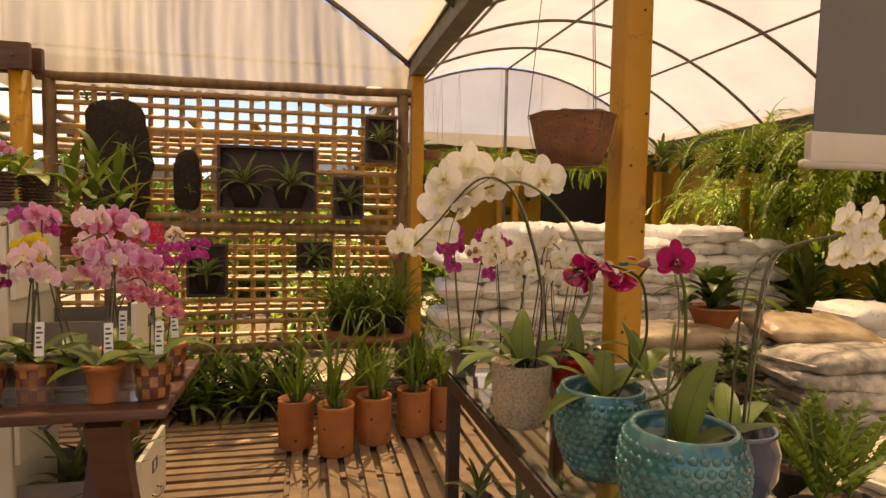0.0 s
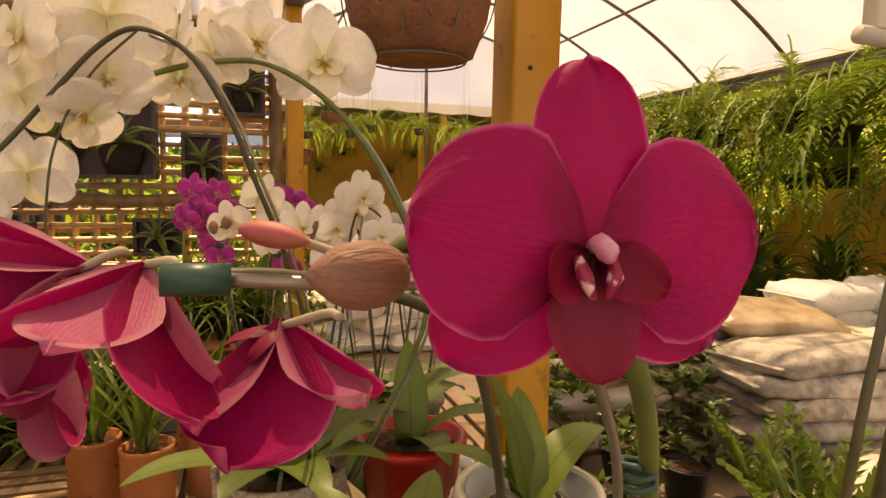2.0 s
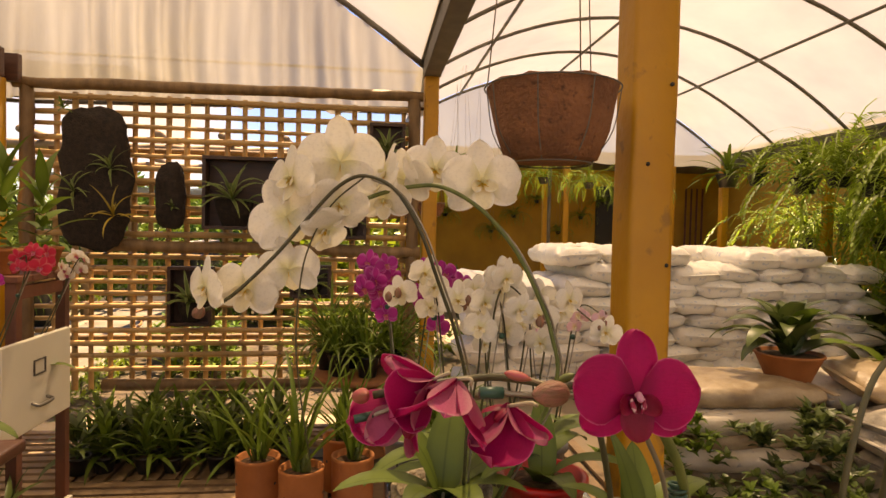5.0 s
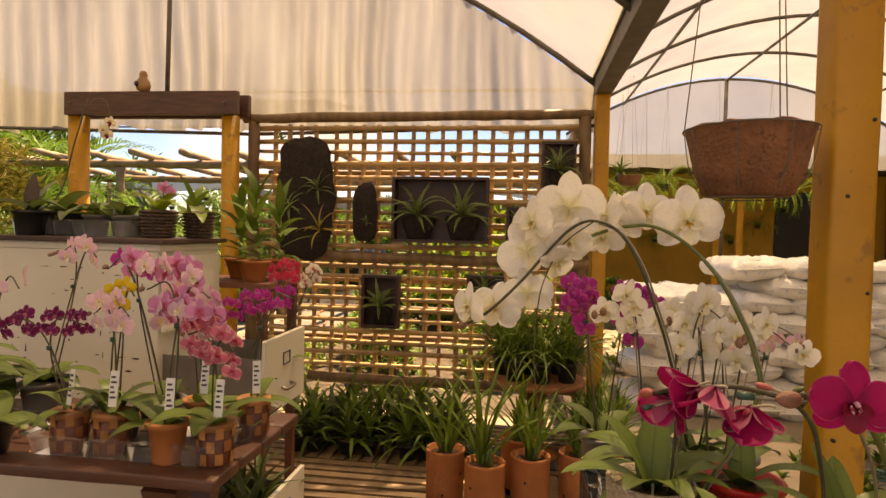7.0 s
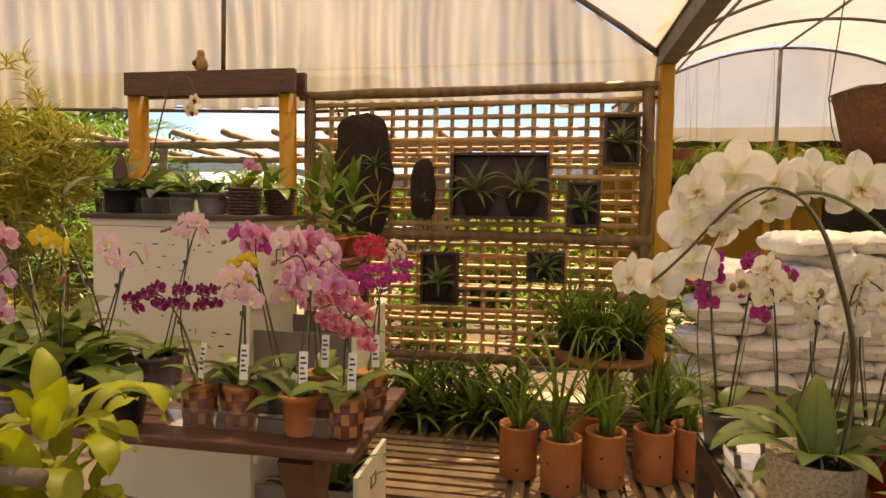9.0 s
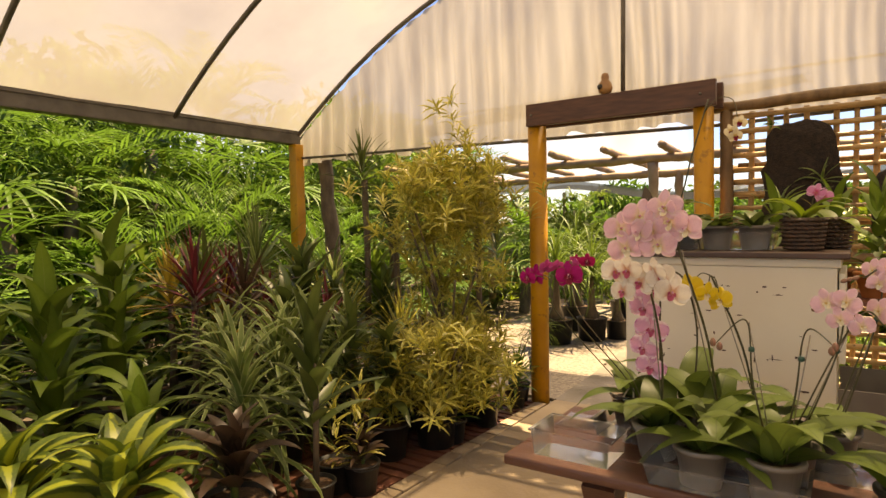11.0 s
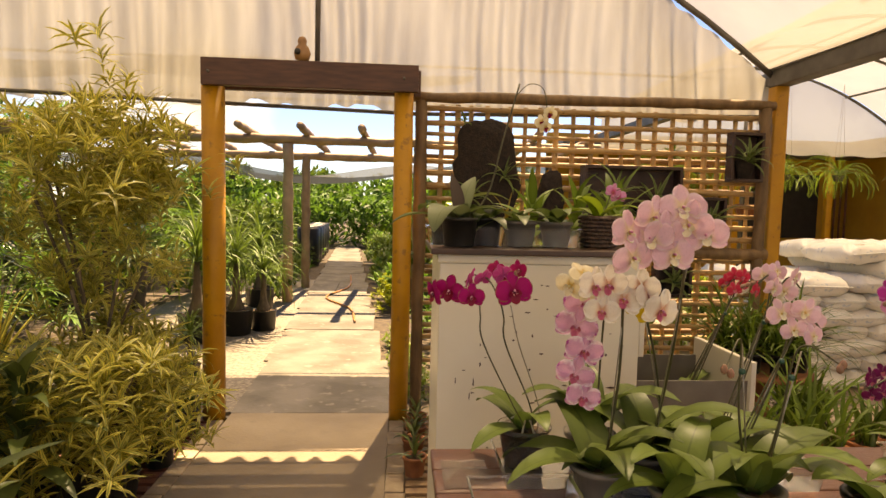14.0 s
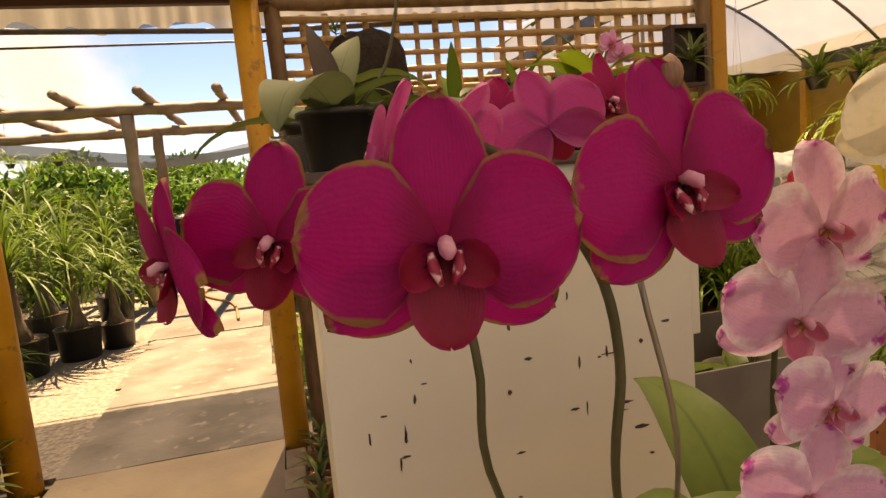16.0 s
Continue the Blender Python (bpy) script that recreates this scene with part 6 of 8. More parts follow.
small_orchid(-0.88, 1.22, TT, "pink", 0.40, 0, 0.06, "large leaved orchid with bare stems in a plastic pot", GP, stems=2, group=TG, ll=0.27, leaves=6, lwid=0.085, tip=0.06)
small_orchid(-1.03, 1.22, TT, "cream", 0.40, 0, 0.055, "large leaved orchid in a plastic pot", GP, stems=0, group=TG, ll=0.25, leaves=6, lwid=0.085)
small_orchid(-0.92, 1.36, TT, "cream", 0.40, 0, 0.055, "broad leaved orchid in a plastic pot", GP, stems=0, group=TG, ll=0.24, leaves=5, lwid=0.08)
# hanging column of ruffled pink flowers with a cream bloom above it
C = thing("pink_orchid", "ruffled pink orchid hanging in a column of flowers", "orchid", TG, at(-1.12, 1.52, TT))
pm, sm = pot_mesh("grey11", 0.05, 0.066, 0.10, "greyplastic")
part("pot", pm, None, C), part("soil", sm, None, C)
orchid_leaves(C, 0.085, 5, 0.26, 0.085, 3)
lc = lambda x, y, z: Vector((x + 1.12, y - 1.52, z - TT))
stem(C, [lc(-1.11, 1.51, 0.92), lc(-1.10, 1.52, 1.15), lc(-1.12, 1.45, 1.30), lc(-1.16, 1.40, 1.31), lc(-1.17, 1.40, 1.2), lc(-1.17, 1.40, 1.05)], 0.0026, "stem", 6)
for i, z in enumerate((1.275, 1.222, 1.168, 1.115, 1.065)):
    flower(C, lc(-1.198 + 0.010 * (-1) ** i, 1.385 - 0.003 * i, z), 0.096 - 0.004 * i, "ruffle", (-0.15 + 0.2 * (-1) ** i, -1, -0.1), R.uniform(-15, 15), 2)
for q, f in (((-1.237, 1.250, 1.355), (0.2, -0.7, 0.7)), ((-1.258, 1.270, 1.328), (-0.6, -0.8, -0.2)), ((-1.209, 1.280, 1.318), (0.5, -0.8, -0.3))):
    flower(C, lc(*q), 0.062, "cream", f, R.uniform(-20, 20), 2, "lipyellow")
# magenta orchid that leans out over the edge
D = thing("magenta_orchid", "magenta orchid with browned petal edges in a clear plastic pot", "orchid", TG, at(-1.285, 1.53, TT))
o = part("pot", lathe(B(), [(0.045, 0), (0.047, 0.003), (0.064, 0.095), (0.068, 0.097), (0.068, 0.102), (0.062, 0.102), (0.06, 0.09)], 28), M["clear"], D, "clear plastic pot")
o.visible_shadow = False
part("soil", lathe(B(), [(0.043, 0.004), (0.058, 0.08), (0.03, 0.09), (0.004, 0.092)], 18), M["bark"], D)
orchid_leaves(D, 0.09, 5, 0.21, 0.07, 7)
roots(D, 0.09, 5, 0.05)
ld = lambda x, y, z: Vector((x + 1.285, y - 1.53, z - TT))
for pts, r, c in (([ld(-1.275, 1.52, 0.925), ld(-1.33, 1.45, 1.02), ld(-1.425, 1.31, 1.20), ld(-1.437, 1.285, 1.265), ld(-1.445, 1.30, 1.302), ld(-1.50, 1.335, 1.312), ld(-1.535, 1.335, 1.305)], 0.0016, "stem"),
                  ([ld(-1.265, 1.52, 0.925), ld(-1.29, 1.45, 1.02), ld(-1.38, 1.30, 1.20), ld(-1.39, 1.275, 1.26), ld(-1.402, 1.272, 1.30), ld(-1.42, 1.31, 1.335), ld(-1.45, 1.345, 1.34)], 0.0018, "stem"),
                  ([ld(-1.255, 1.52, 0.925), ld(-1.27, 1.45, 1.02), ld(-1.352, 1.30, 1.20), ld(-1.375, 1.285, 1.285)], 0.0012, "stake")):
    stem(D, pts, r, c, 6, "stake" if c == "stake" else "flower_stem")
for q, s, f, r, v, c in (((-1.466, 1.200, 1.314), 0.049, (-0.1, -1, -0.1), 2, 1, "magenta_worn"),
                         ((-1.373, 1.262, 1.317), 0.075, (0.1, -1, 0.05), -8, 2, "magenta_worn"),
                         ((-1.499, 1.315, 1.308), 0.064, (-0.35, -0.9, -0.1), 10, 1, "magenta_worn"),
                         ((-1.532, 1.310, 1.304), 0.056, (-0.9, -0.4, -0.15), 20, 2, "magenta_worn"),
                         ((-1.460, 1.300, 1.333), 0.050, (-0.85, 0.3, 0.25), 0, 0, "worn_back"),
                         ((-1.431, 1.310, 1.337), 0.045, (-0.5, 0.7, 0.5), 0, 1, "worn_back"),
                         ((-1.385, 1.330, 1.342), 0.046, (0.5, 0.8, 0.2), 20, 0, "worn_back"),
                         ((-1.351, 1.340, 1.351), 0.042, (0.3, -0.9, 0.1), 0, 2, "magenta"),
                         ((-1.395, 1.360, 1.350), 0.038, (-0.2, -0.9, 0.3), 0, 1, "magenta")):
    flower(D, ld(*q), s, c, f, r, 2, "lip", v)
for a, b in (((-1.466, 1.200, 1.314), (-1.445, 1.275, 1.302)), ((-1.373, 1.262, 1.317), (-1.402, 1.272, 1.300))):
    stem(D, [ld(*a) + Vector((0, 0.004, 0)), (ld(*a) + ld(*b)) * 0.5 + Vector((0, 0.01, 0.006)), ld(*b)], 0.0011, "stem", 4, "flower_stalk")
bud(D, ld(-1.37, 1.27, 1.352), 0.010)
for x, y, w, d in ((-1.24, 1.47, 0.24, 0.2), (-1.0, 1.44, 0.2, 0.24), (-0.98, 1.22, 0.34, 0.16), (-0.32, 1.26, 0.48, 0.14), (-0.72, 1.46, 0.22, 0.2), (-0.2, 1.45, 0.28, 0.18)):
    tray(x, y, TT + 0.001, w, d, 0.05)
tray(-1.34, 1.24, TT + 0.001, 0.22, 0.15, 0.07, "empty clear plastic box on the table end")
tagged(link_mesh("plant_crate", box(B(), -1.49, -1.38, 1.40, 1.55, TT, TT + 0.004), M["clear"], smooth=False), "flattened clear plastic sheet on the table", "sheet")

# ---- on top of the cabinets ----
CT = 1.346
CG = "pots on the filing cabinet"
for i, x in enumerate((-1.43, -1.30, -1.17, -1.04)):
    t = small_orchid(x, 2.33 if i == 0 else 2.24, CT, "white", 0.45, 0, 0.045, "black plastic pot of young orchid leaves", ("blk11", 0.052, 0.064, 0.10, "blackplastic" if i < 2 else "greyplastic") if i < 2 else GP, stems=0, group=CG, ll=0.2 if i else 0.26, leaves=6, lm="dark" if i in (1, 3) else "orchid", lean=(0.05, 0.0), tip=0.12)
t = thing("orchid_plant", "large grey-leaved orchid with a tall flower stem", "orchid", CG, at(-1.40, 2.14, CT))
pm, sm = pot_mesh("blk11", 0.052, 0.064, 0.10, "blackplastic")
part("pot", pm, None, t), part("soil", sm, None, t)
for rz, l, w, a0, be, lm in ((243, 0.26, 0.115, 34, 115, "grey_leaf"), (60, 0.20, 0.07, 66, 40, "grey_leaf"), (340, 0.18, 0.06, 35, 60, "dark"), (120, 0.17, 0.055, 78, 20, "bronze")):
    single_leaf(t, 0.095, rz, l, w, a0, be, lm)
stem(t, [(0.01, 0, 0.08), (0.10, 0.04, 0.18), (0.15, 0.05, 0.37), (0.205, 0.06, 0.57)], 0.0032)
stem(t, [(0.195, 0.06, 0.53), (0.24, 0.06, 0.57), (0.29, 0.06, 0.555), (0.305, 0.06, 0.48), (0.30, 0.06, 0.43)], 0.0016)
for q in ((0.285, 0.05, 0.44), (0.315, 0.05, 0.47), (0.30, 0.05, 0.42)):
    flower(t, Vector(q), 0.05, "cream", (R.uniform(-0.5, 0.5), -1, -0.3), R.uniform(-20, 20))
tray(-1.37, 2.24, CT + 0.001, 0.28, 0.17, 0.065, "clear plastic tray holding four pots")
tray(-1.10, 2.24, CT + 0.001, 0.27, 0.17, 0.065, "clear plastic tray holding pots")


def wicker_basket(x, y, r, label, colour):
    t = thing("wicker_basket", label, "basket", CG, at(x, y, CT))
    part("liner", lathe(B(), [(r * 0.78, 0), (r * 0.8, 0.003), (r, 0.115), (r * 0.93, 0.115), (r * 0.9, 0.1)], 24), M["wicker"], t)
    for j in range(8):
        z = 0.008 + j * 0.014
        rr = r * (0.80 + 0.2 * z / 0.115) + 0.003
        part("wicker_band", tube(B(), [((rr + 0.0035 * math.cos(20 * 6.2832 * k / 80 + 3.1416 * (j % 2))) * math.cos(6.2832 * k / 80), (rr + 0.0035 * math.cos(20 * 6.2832 * k / 80 + 3.1416 * (j % 2))) * math.sin(6.2832 * k / 80), z) for k in range(81)], 0.0058, 5, False), M["wicker"], t)
    orchid_leaves(t, 0.10, 5, 0.18, 0.06, 2, "bright")
    if colour:
        spray(t, (0.01, 0, 0.1), (0.04, -0.02, 0.20), (0.09, -0.04, 0.22), colour, 2, 0.055, buds=0, stake=False)


wicker_basket(-0.885, 2.22, 0.066, "dark woven wicker basket with a pink orchid", "pink")
wicker_basket(-0.80, 2.38, 0.06, "dark woven wicker basket with orchid leaves", None)
for x, y, h in ((-0.66, 2.64, 0.30), (-0.80, 2.78, 0.28), (-1.02, 2.72, 0.28), (-0.62, 2.84, 0.26)):
    potted("cane_orchid", "leafy cane orchid in a terracotta pot", "potted plant", "terracotta pots on the low cabinet", at(x, y, 1.141, R.uniform(0, 360)), ("terr12", 0.05, 0.075, 0.10, "terracotta"),
           [("foliage", foliage(rosette(16, 0.20, 0.05, (10, 75), (20, 80), "lance", h, 6, 0.2)), "green", 0.08)])
for x, y in ((-0.62, 2.20), (-0.48, 2.34), (-0.46, 2.18), (-0.60, 2.38)):
    potted("orchid_plant", "leafy orchid plant in the bottom drawer", "potted plant", "plants in the open drawers", at(x, y, 0.074, R.uniform(0, 360)), ("terr10", 0.045, 0.06, 0.09, "blackplastic"), [("foliage", foliage(rosette(11, 0.30, 0.04, (30, 85), (30, 80), "lance", 0.05)), "dark", 0.08)])

# ---- terracotta cylinders and floor plants ----
def clay_cylinder(x, y, r, h, label, rz):
    t = thing("clay_planter", label, "planter", "terracotta cylinder planters", at(x, y, 0, rz))
    if "cyl" not in POTMESH:
        POTMESH["cyl"] = mesh_of("pot", lathe(B(), [(0.092, 0), (0.097, 0.006), (0.099, 0.13), (0.100, 0.253), (0.1025, 0.258), (0.1025, 0.27), (0.098, 0.272), (0.088, 0.27), (0.086, 0.22)], 36), M["terracotta"])
        POTMESH["cylsoil"] = mesh_of("soil", lathe(B(), [(0.088, 0.225), (0.088, 0.24), (0.04, 0.25), (0.004, 0.252)], 20), M["bark"])
        POTMESH["hole"] = mesh_of("drain_hole", tube(B(), [(0.0985, 0, 0), (0.1, 0, 0)], 0.0075, 10), M["blackplastic"])
    part("pot", POTMESH["cyl"], None, t), part("soil", POTMESH["cylsoil"], None, t)
    for i in range(6):
        part("drain_hole", POTMESH["hole"], None, t, m=pose(0, 0, 0.06 + 0.10 * (i % 2), 0, 0, 60 * i - 90))
    for k in range(3):
        part("pseudobulb", lathe(B(), [(0.01, 0), (0.017, 0.02), (0.012, 0.06), (0.006, 0.09)], 10), P["greenstem"], t, m=at(R.uniform(-0.03, 0.03), R.uniform(-0.03, 0.03), 0.24, 0, 1, R.uniform(-12, 12)))
    part("foliage", mesh_of("foliage", foliage(rosette(17, h, 0.022, (50, 88), (15, 75), "strap", 0.02, 8, 0.35, radius=0.035)), L["green"]), None, t, "long strap leaves", at(0, 0, 0.25))


for x, y, h, rz in ((0.24, 3.0, 0.42, 0), (0.455, 2.86, 0.56, 20), (0.68, 2.99, 0.42, 45), (0.93, 3.08, 0.34, 70), (1.13, 3.16, 0.36, 100), (0.62, 3.26, 0.40, 10)):
    clay_cylinder(x, y, 0.1, h, "tall terracotta cylinder planter with strap-leaved orchid", rz)
fl = [mesh_of("foliage", foliage(rosette(20, 0.24, 0.034, (10, 85), (40, 110), "lance", 0.10, 6, 0.25, radius=0.02)), L["green"]) for _ in range(3)]
fl += [mesh_of("foliage", foliage(rosette(22, 0.26, 0.022, (10, 85), (40, 110), "strap", 0.06, 6, 0.25, radius=0.02)), L["green"]) for _ in range(2)]
fl += [mesh_of("foliage", foliage(rosette(18, 0.22, 0.04, (10, 80), (40, 110), "lance", 0.10, 6, 0.25, radius=0.02)), L["dark"]) for _ in range(2)]
for j in range(4):
    for i in range(9):
        if R.random() < 0.08:
            continue
        x, y = -0.80 + i * 0.125 + R.uniform(-0.02, 0.02), 3.52 + j * 0.16 + R.uniform(-0.02, 0.02)
        potted("young_orchid", "leafy young orchid in a small black pot", "potted plant", "young plants along the trellis", at(x, y, 0.001, R.uniform(0, 360), R.uniform(0.85, 1.15)), ("blk7", 0.042, 0.058, 0.085, "blackplastic"), [("foliage", fl[R.randrange(7)], "green", 0.07)])
for i in range(8):
    tagged(link_mesh("pot_tray", box(B(), -0.07, 0.07, -0.07, 0.07, 0, 0.012, 0.003), M["blackplastic"], m=at(0.35 + 0.14 * (i % 4), 3.55 + 0.16 * (i // 4), 0.001), smooth=False), "flat black seed tray on the slats", "tray", "seed trays")
# round side table with grassy pots
t = thing("round_table", "round terracotta coloured plant table", "table", m=at(0.72, 3.72))
part("tabletop", lathe(B(), [(0.29, 0.47), (0.30, 0.475), (0.30, 0.497), (0.29, 0.502), (0.004, 0.502)], 40), M["terracotta_old"], t)
part("pedestal", lathe(B(), [(0.15, 0), (0.15, 0.02), (0.06, 0.06), (0.05, 0.3), (0.09, 0.47)], 20), M["terracotta_old"], t)
for x, y in ((0.58, 3.60), (0.74, 3.56), (0.90, 3.62), (0.66, 3.80), (0.86, 3.84), (0.5, 3.76)):
    potted("grassy_plant", "arching grassy plant in a black pot", "potted plant", "pots on the round table", at(x, y, 0.503, R.uniform(0, 360)), ("blk8", 0.05, 0.065, 0.12, "blackplastic"),
           [("foliage", foliage(rosette(54, 0.46, 0.014, (20, 88), (40, 130), "strap", 0.02, 6, 0.3, radius=0.03)), "green", 0.10)])
for i in range(5):
    potted("grassy_plant", "tall grassy plant in a black pot by the post", "potted plant", "grassy pots by the post", at(1.05 + 0.1 * (i % 3), 3.75 + 0.17 * (i // 2), 0.001, R.uniform(0, 360)), ("blk8", 0.05, 0.065, 0.12, "blackplastic"),
           [("foliage", foliage(rosette(30, 0.40, 0.018, (30, 88), (30, 110), "strap", 0.02, 6, 0.3, radius=0.03)), "green", 0.10)])
# pots beside the gate
for x, y in ((-1.5, 3.55), (-1.48, 3.75), (-1.5, 3.3), (-1.47, 3.95)):
    potted("clay_pot_plant", "small plant in an aged terracotta pot by the gate", "potted plant", "pots by the gate", at(x, y, 0.002, R.uniform(0, 360)), ("terr9b", 0.05, 0.065, 0.11, "terracotta_old"),
           [("foliage", foliage(rosette(12, 0.16, 0.02, (20, 85), (40, 110), "lance", 0.03)), "dark", 0.09)])
# chartreuse plant with a bent wooden handle in the near foreground
t = thing("chartreuse_plant", "lime green floppy leaved plant in a basket with a handle", "potted plant", "", at(-0.44, 0.745, 0.0))
part("stand", lathe(B(), [(0.12, -0.035), (0.11, 0.02), (0.07, 0.06), (0.06, 0.55), (0.10, 0.62), (0.13, 0.84), (0.12, 0.84), (0.10, 0.7)], 20), M["wicker"], t)
for i in range(64):
    v = ("chart", i % 4)
    if v not in LEAFM:
        LEAFM[v] = leaf_mesh("leaf", L["yellowgreen"], 1.0, 0.42, 82 - 22 * (i % 4), 60 + 25 * (i % 4), 0.25, 9, "oval", 0.13)
    s = R.uniform(0.075, 0.135)
    q = R.uniform(0.0, 0.10)
    part("leaf", LEAFM[v], None, t, m=at(q * math.cos(2.4 * i), q * math.sin(2.4 * i), 0.78 + 0.0042 * i + R.uniform(-0.03, 0.03), i * 137.5) @ Matrix.Scale(s, 4))
part("handle", tube(B(), spline([(-0.12, -0.04, 0.80), (-0.12, -0.09, 0.93), (-0.06, -0.11, 0.975), (0.10, -0.12, 0.985)], 5), 0.013, 10), M["trunk"], t, "bent brown wooden handle")

# ---- plant bed west of the walkway ----
def bed_plant(name, label, x, y, s, pot, fols, z=0.0, group="potted plants in the west bed"):
    return potted(name, label, "potted plant", group, at(x, y, z, R.uniform(0, 360), s), pot, fols)


BK = ("blk20", 0.10, 0.13, 0.22, "blackplastic")
BS = ("blk15", 0.075, 0.10, 0.17, "blackplastic")
TC = ("terr20", 0.09, 0.125, 0.2, "terracotta_old")
FM = {}


def fmesh(key, lm, *fns):
    """A few shared crowns of each kind."""
    v = R.randrange(len(fns))
    k = (key, v)
    if k not in FM:
        FM[k] = mesh_of("foliage", foliage(fns[v]), L[lm])
    return FM[k]


def leafparts(t, z, count, length, width, lm, a0, bend, rise, kind="lance", wave=0.02):
    for i in range(count):
        v = i % 4
        key = (lm, kind, "bed", v)
        if key not in LEAFM:
            LEAFM[key] = leaf_mesh("leaf", L[lm], 1.0, width / length, a0[0] + (a0[1] - a0[0]) * v / 3, R.uniform(*bend), 0.25, 9, kind, wave, R.uniform(-0.3, 0.3))
        tt = i / count
        part("leaf", LEAFM[key], None, t, m=at(0, 0, z + rise * tt, i * 137.5 + R.uniform(-12, 12)) @ pose(0, 0, 0, 0, -25 * tt, 0) @ Matrix.Scale(length * R.uniform(0.8, 1.1) * (1 - 0.3 * tt), 4))


# corn plants with broad leaves, striped ones in front
for x, y, s, lm, rise, n in ((-3.22, 0.98, 1.25, "stripe", 0.10, 19), (-4.25, 1.15, 1.35, "green", 0.55, 28), (-4.75, 1.75, 1.5, "green", 0.6, 28), (-4.05, 0.55, 1.3, "green", 0.5, 26), (-3.15, 2.62, 1.0, "dark", 0.5, 26), (-4.7, 0.4, 1.5, "green", 0.7, 26), (-4.3, 2.9, 1.0, "green", 0.45, 24), (-2.99, 1.36, 1.25, "bronze", 0.16, 20), (-2.95, 2.15, 0.7, "bronze", 0.12, 16), (-3.62, 0.72, 1.25, "stripe", 0.12, 17), (-3.55, 1.25, 1.1, "green", 0.25, 20)):
    t = thing("corn_plant", {"stripe": "corn plant with yellow striped leaves in a black pot", "green": "broad leaved green corn plant in a black pot", "dark": "dark broad leaved plant in a black pot", "bronze": "low bronze leaved plant in a black pot"}[lm], "potted plant", "broad leaved plants in the west bed", at(x, y, 0, R.uniform(0, 360), s))
    pm, sm = pot_mesh("blk20", 0.10, 0.13, 0.22, "blackplastic")
    part("pot", pm, None, t), part("soil", sm, None, t)
    part("stem", tube(B(), [(0, 0, 0.18), (0.01, 0, 0.25 + rise)], [0.016, 0.010], 8), P["greenstem"], t)
    leafparts(t, 0.24, n, 0.46 if lm != "bronze" else 0.32, {"stripe": 0.125, "green": 0.11}.get(lm, 0.09), lm, (25, 70), (60, 110), rise)
# slender striped spider-like mounds
for x, y, s in ((-3.35, 1.68, 1.15), (-3.62, 2.15, 1.2), (-3.95, 2.5, 1.2), (-3.65, 2.75, 1.1), (-4.2, 2.2, 1.15), (-3.95, 2.9, 1.1), (-3.4, 3.1, 0.9)):
    bed_plant("arching_dracaena", "arching grey-green striped dracaena in a black pot", x, y, s, BK, [("foliage", fmesh("arch", "grey", *[rosette(75, 0.46, 0.030, (0, 85), (50, 130), "strap", 0.38, 7, 0.2) for _ in range(3)]), "grey", 0.2)])
# gold-edged shrub beside the gate: bushy crowns on thin stems
def gold_shrub(x, y, h, r, label, tiers):
    t = thing("gold_dracaena", label, "shrub", "gold variegated shrubs", at(x, y))
    pm, sm = pot_mesh("blk24", 0.12, 0.15, 0.26, "blackplastic")
    part("pot", pm, None, t), part("soil", sm, None, t)
    for i in range(7):
        a, e = R.uniform(0, 6.28), R.uniform(0.4, 1.0)
        part("branch", tube(B(), spline([(0.02 * math.cos(a), 0.02 * math.sin(a), 0.2), (0.10 * math.cos(a), 0.10 * math.sin(a), 0.2 + h * e * 0.5), (r * 0.6 * math.cos(a), r * 0.6 * math.sin(a), 0.2 + h * e)], 4), 0.008, 6), M["trunk"], t)
    for z0, zh, rr, cl in tiers:
        def crown(bm, uvl):
            for c in range(cl):
                a, q = R.uniform(0, 6.28), math.sqrt(R.random())
                hz = R.random()
                lump = 0.75 + 0.5 * noise.noise((math.cos(a) * 2, math.sin(a) * 2, hz * 4))
                px, py, pz = rr * q * lump * math.cos(a), rr * q * lump * math.sin(a), z0 + zh * hz
                tilt = pose(px, py, pz, R.uniform(-40, 40), R.uniform(-40, 40), R.uniform(0, 360))
                for i in range(13):
                    add_leaf(bm, uvl, tilt @ at(0, 0, 0.012 * i * 0.6, i * 137.5), R.uniform(0.10, 0.16), 0.017, R.uniform(5, 60), R.uniform(30, 90), 0.3, 3, "lance")
        part("crown", mesh_of("crown", foliage(crown), L["yellow"]), None, t, "dense yellow edged leaves")
    return t


gold_shrub(-3.26, 3.5, 1.7, 0.55, "tall gold variegated shrub beside the gate", ((1.35, 0.50, 0.66, 190), (0.95, 0.45, 0.50, 70), (1.75, 0.22, 0.42, 34), (0.40, 0.6, 0.34, 34), (2.0, 0.42, 0.20, 5)))
gold_shrub(-3.02, 2.95, 0.6, 0.34, "low rounded gold variegated shrub in a black pot", ((0.22, 0.50, 0.52, 210),))
gold_shrub(-3.12, 3.55, 0.6, 0.3, "low rounded gold variegated shrub in a black pot", ((0.28, 0.48, 0.34, 80),))
for x, y in ((-2.92, 3.45), (-2.95, 3.95), (-3.0, 4.12), (-2.95, 3.05)):
    bed_plant("yucca_pot", "small spiky plant in a black pot by the walkway", x, y, 0.9, BS, [("foliage", fmesh("yuc", "green", *[rosette(26, 0.26, 0.032, (10, 85), (20, 60), "lance", 0.12, 5) for _ in range(2)]), "green", 0.16)])
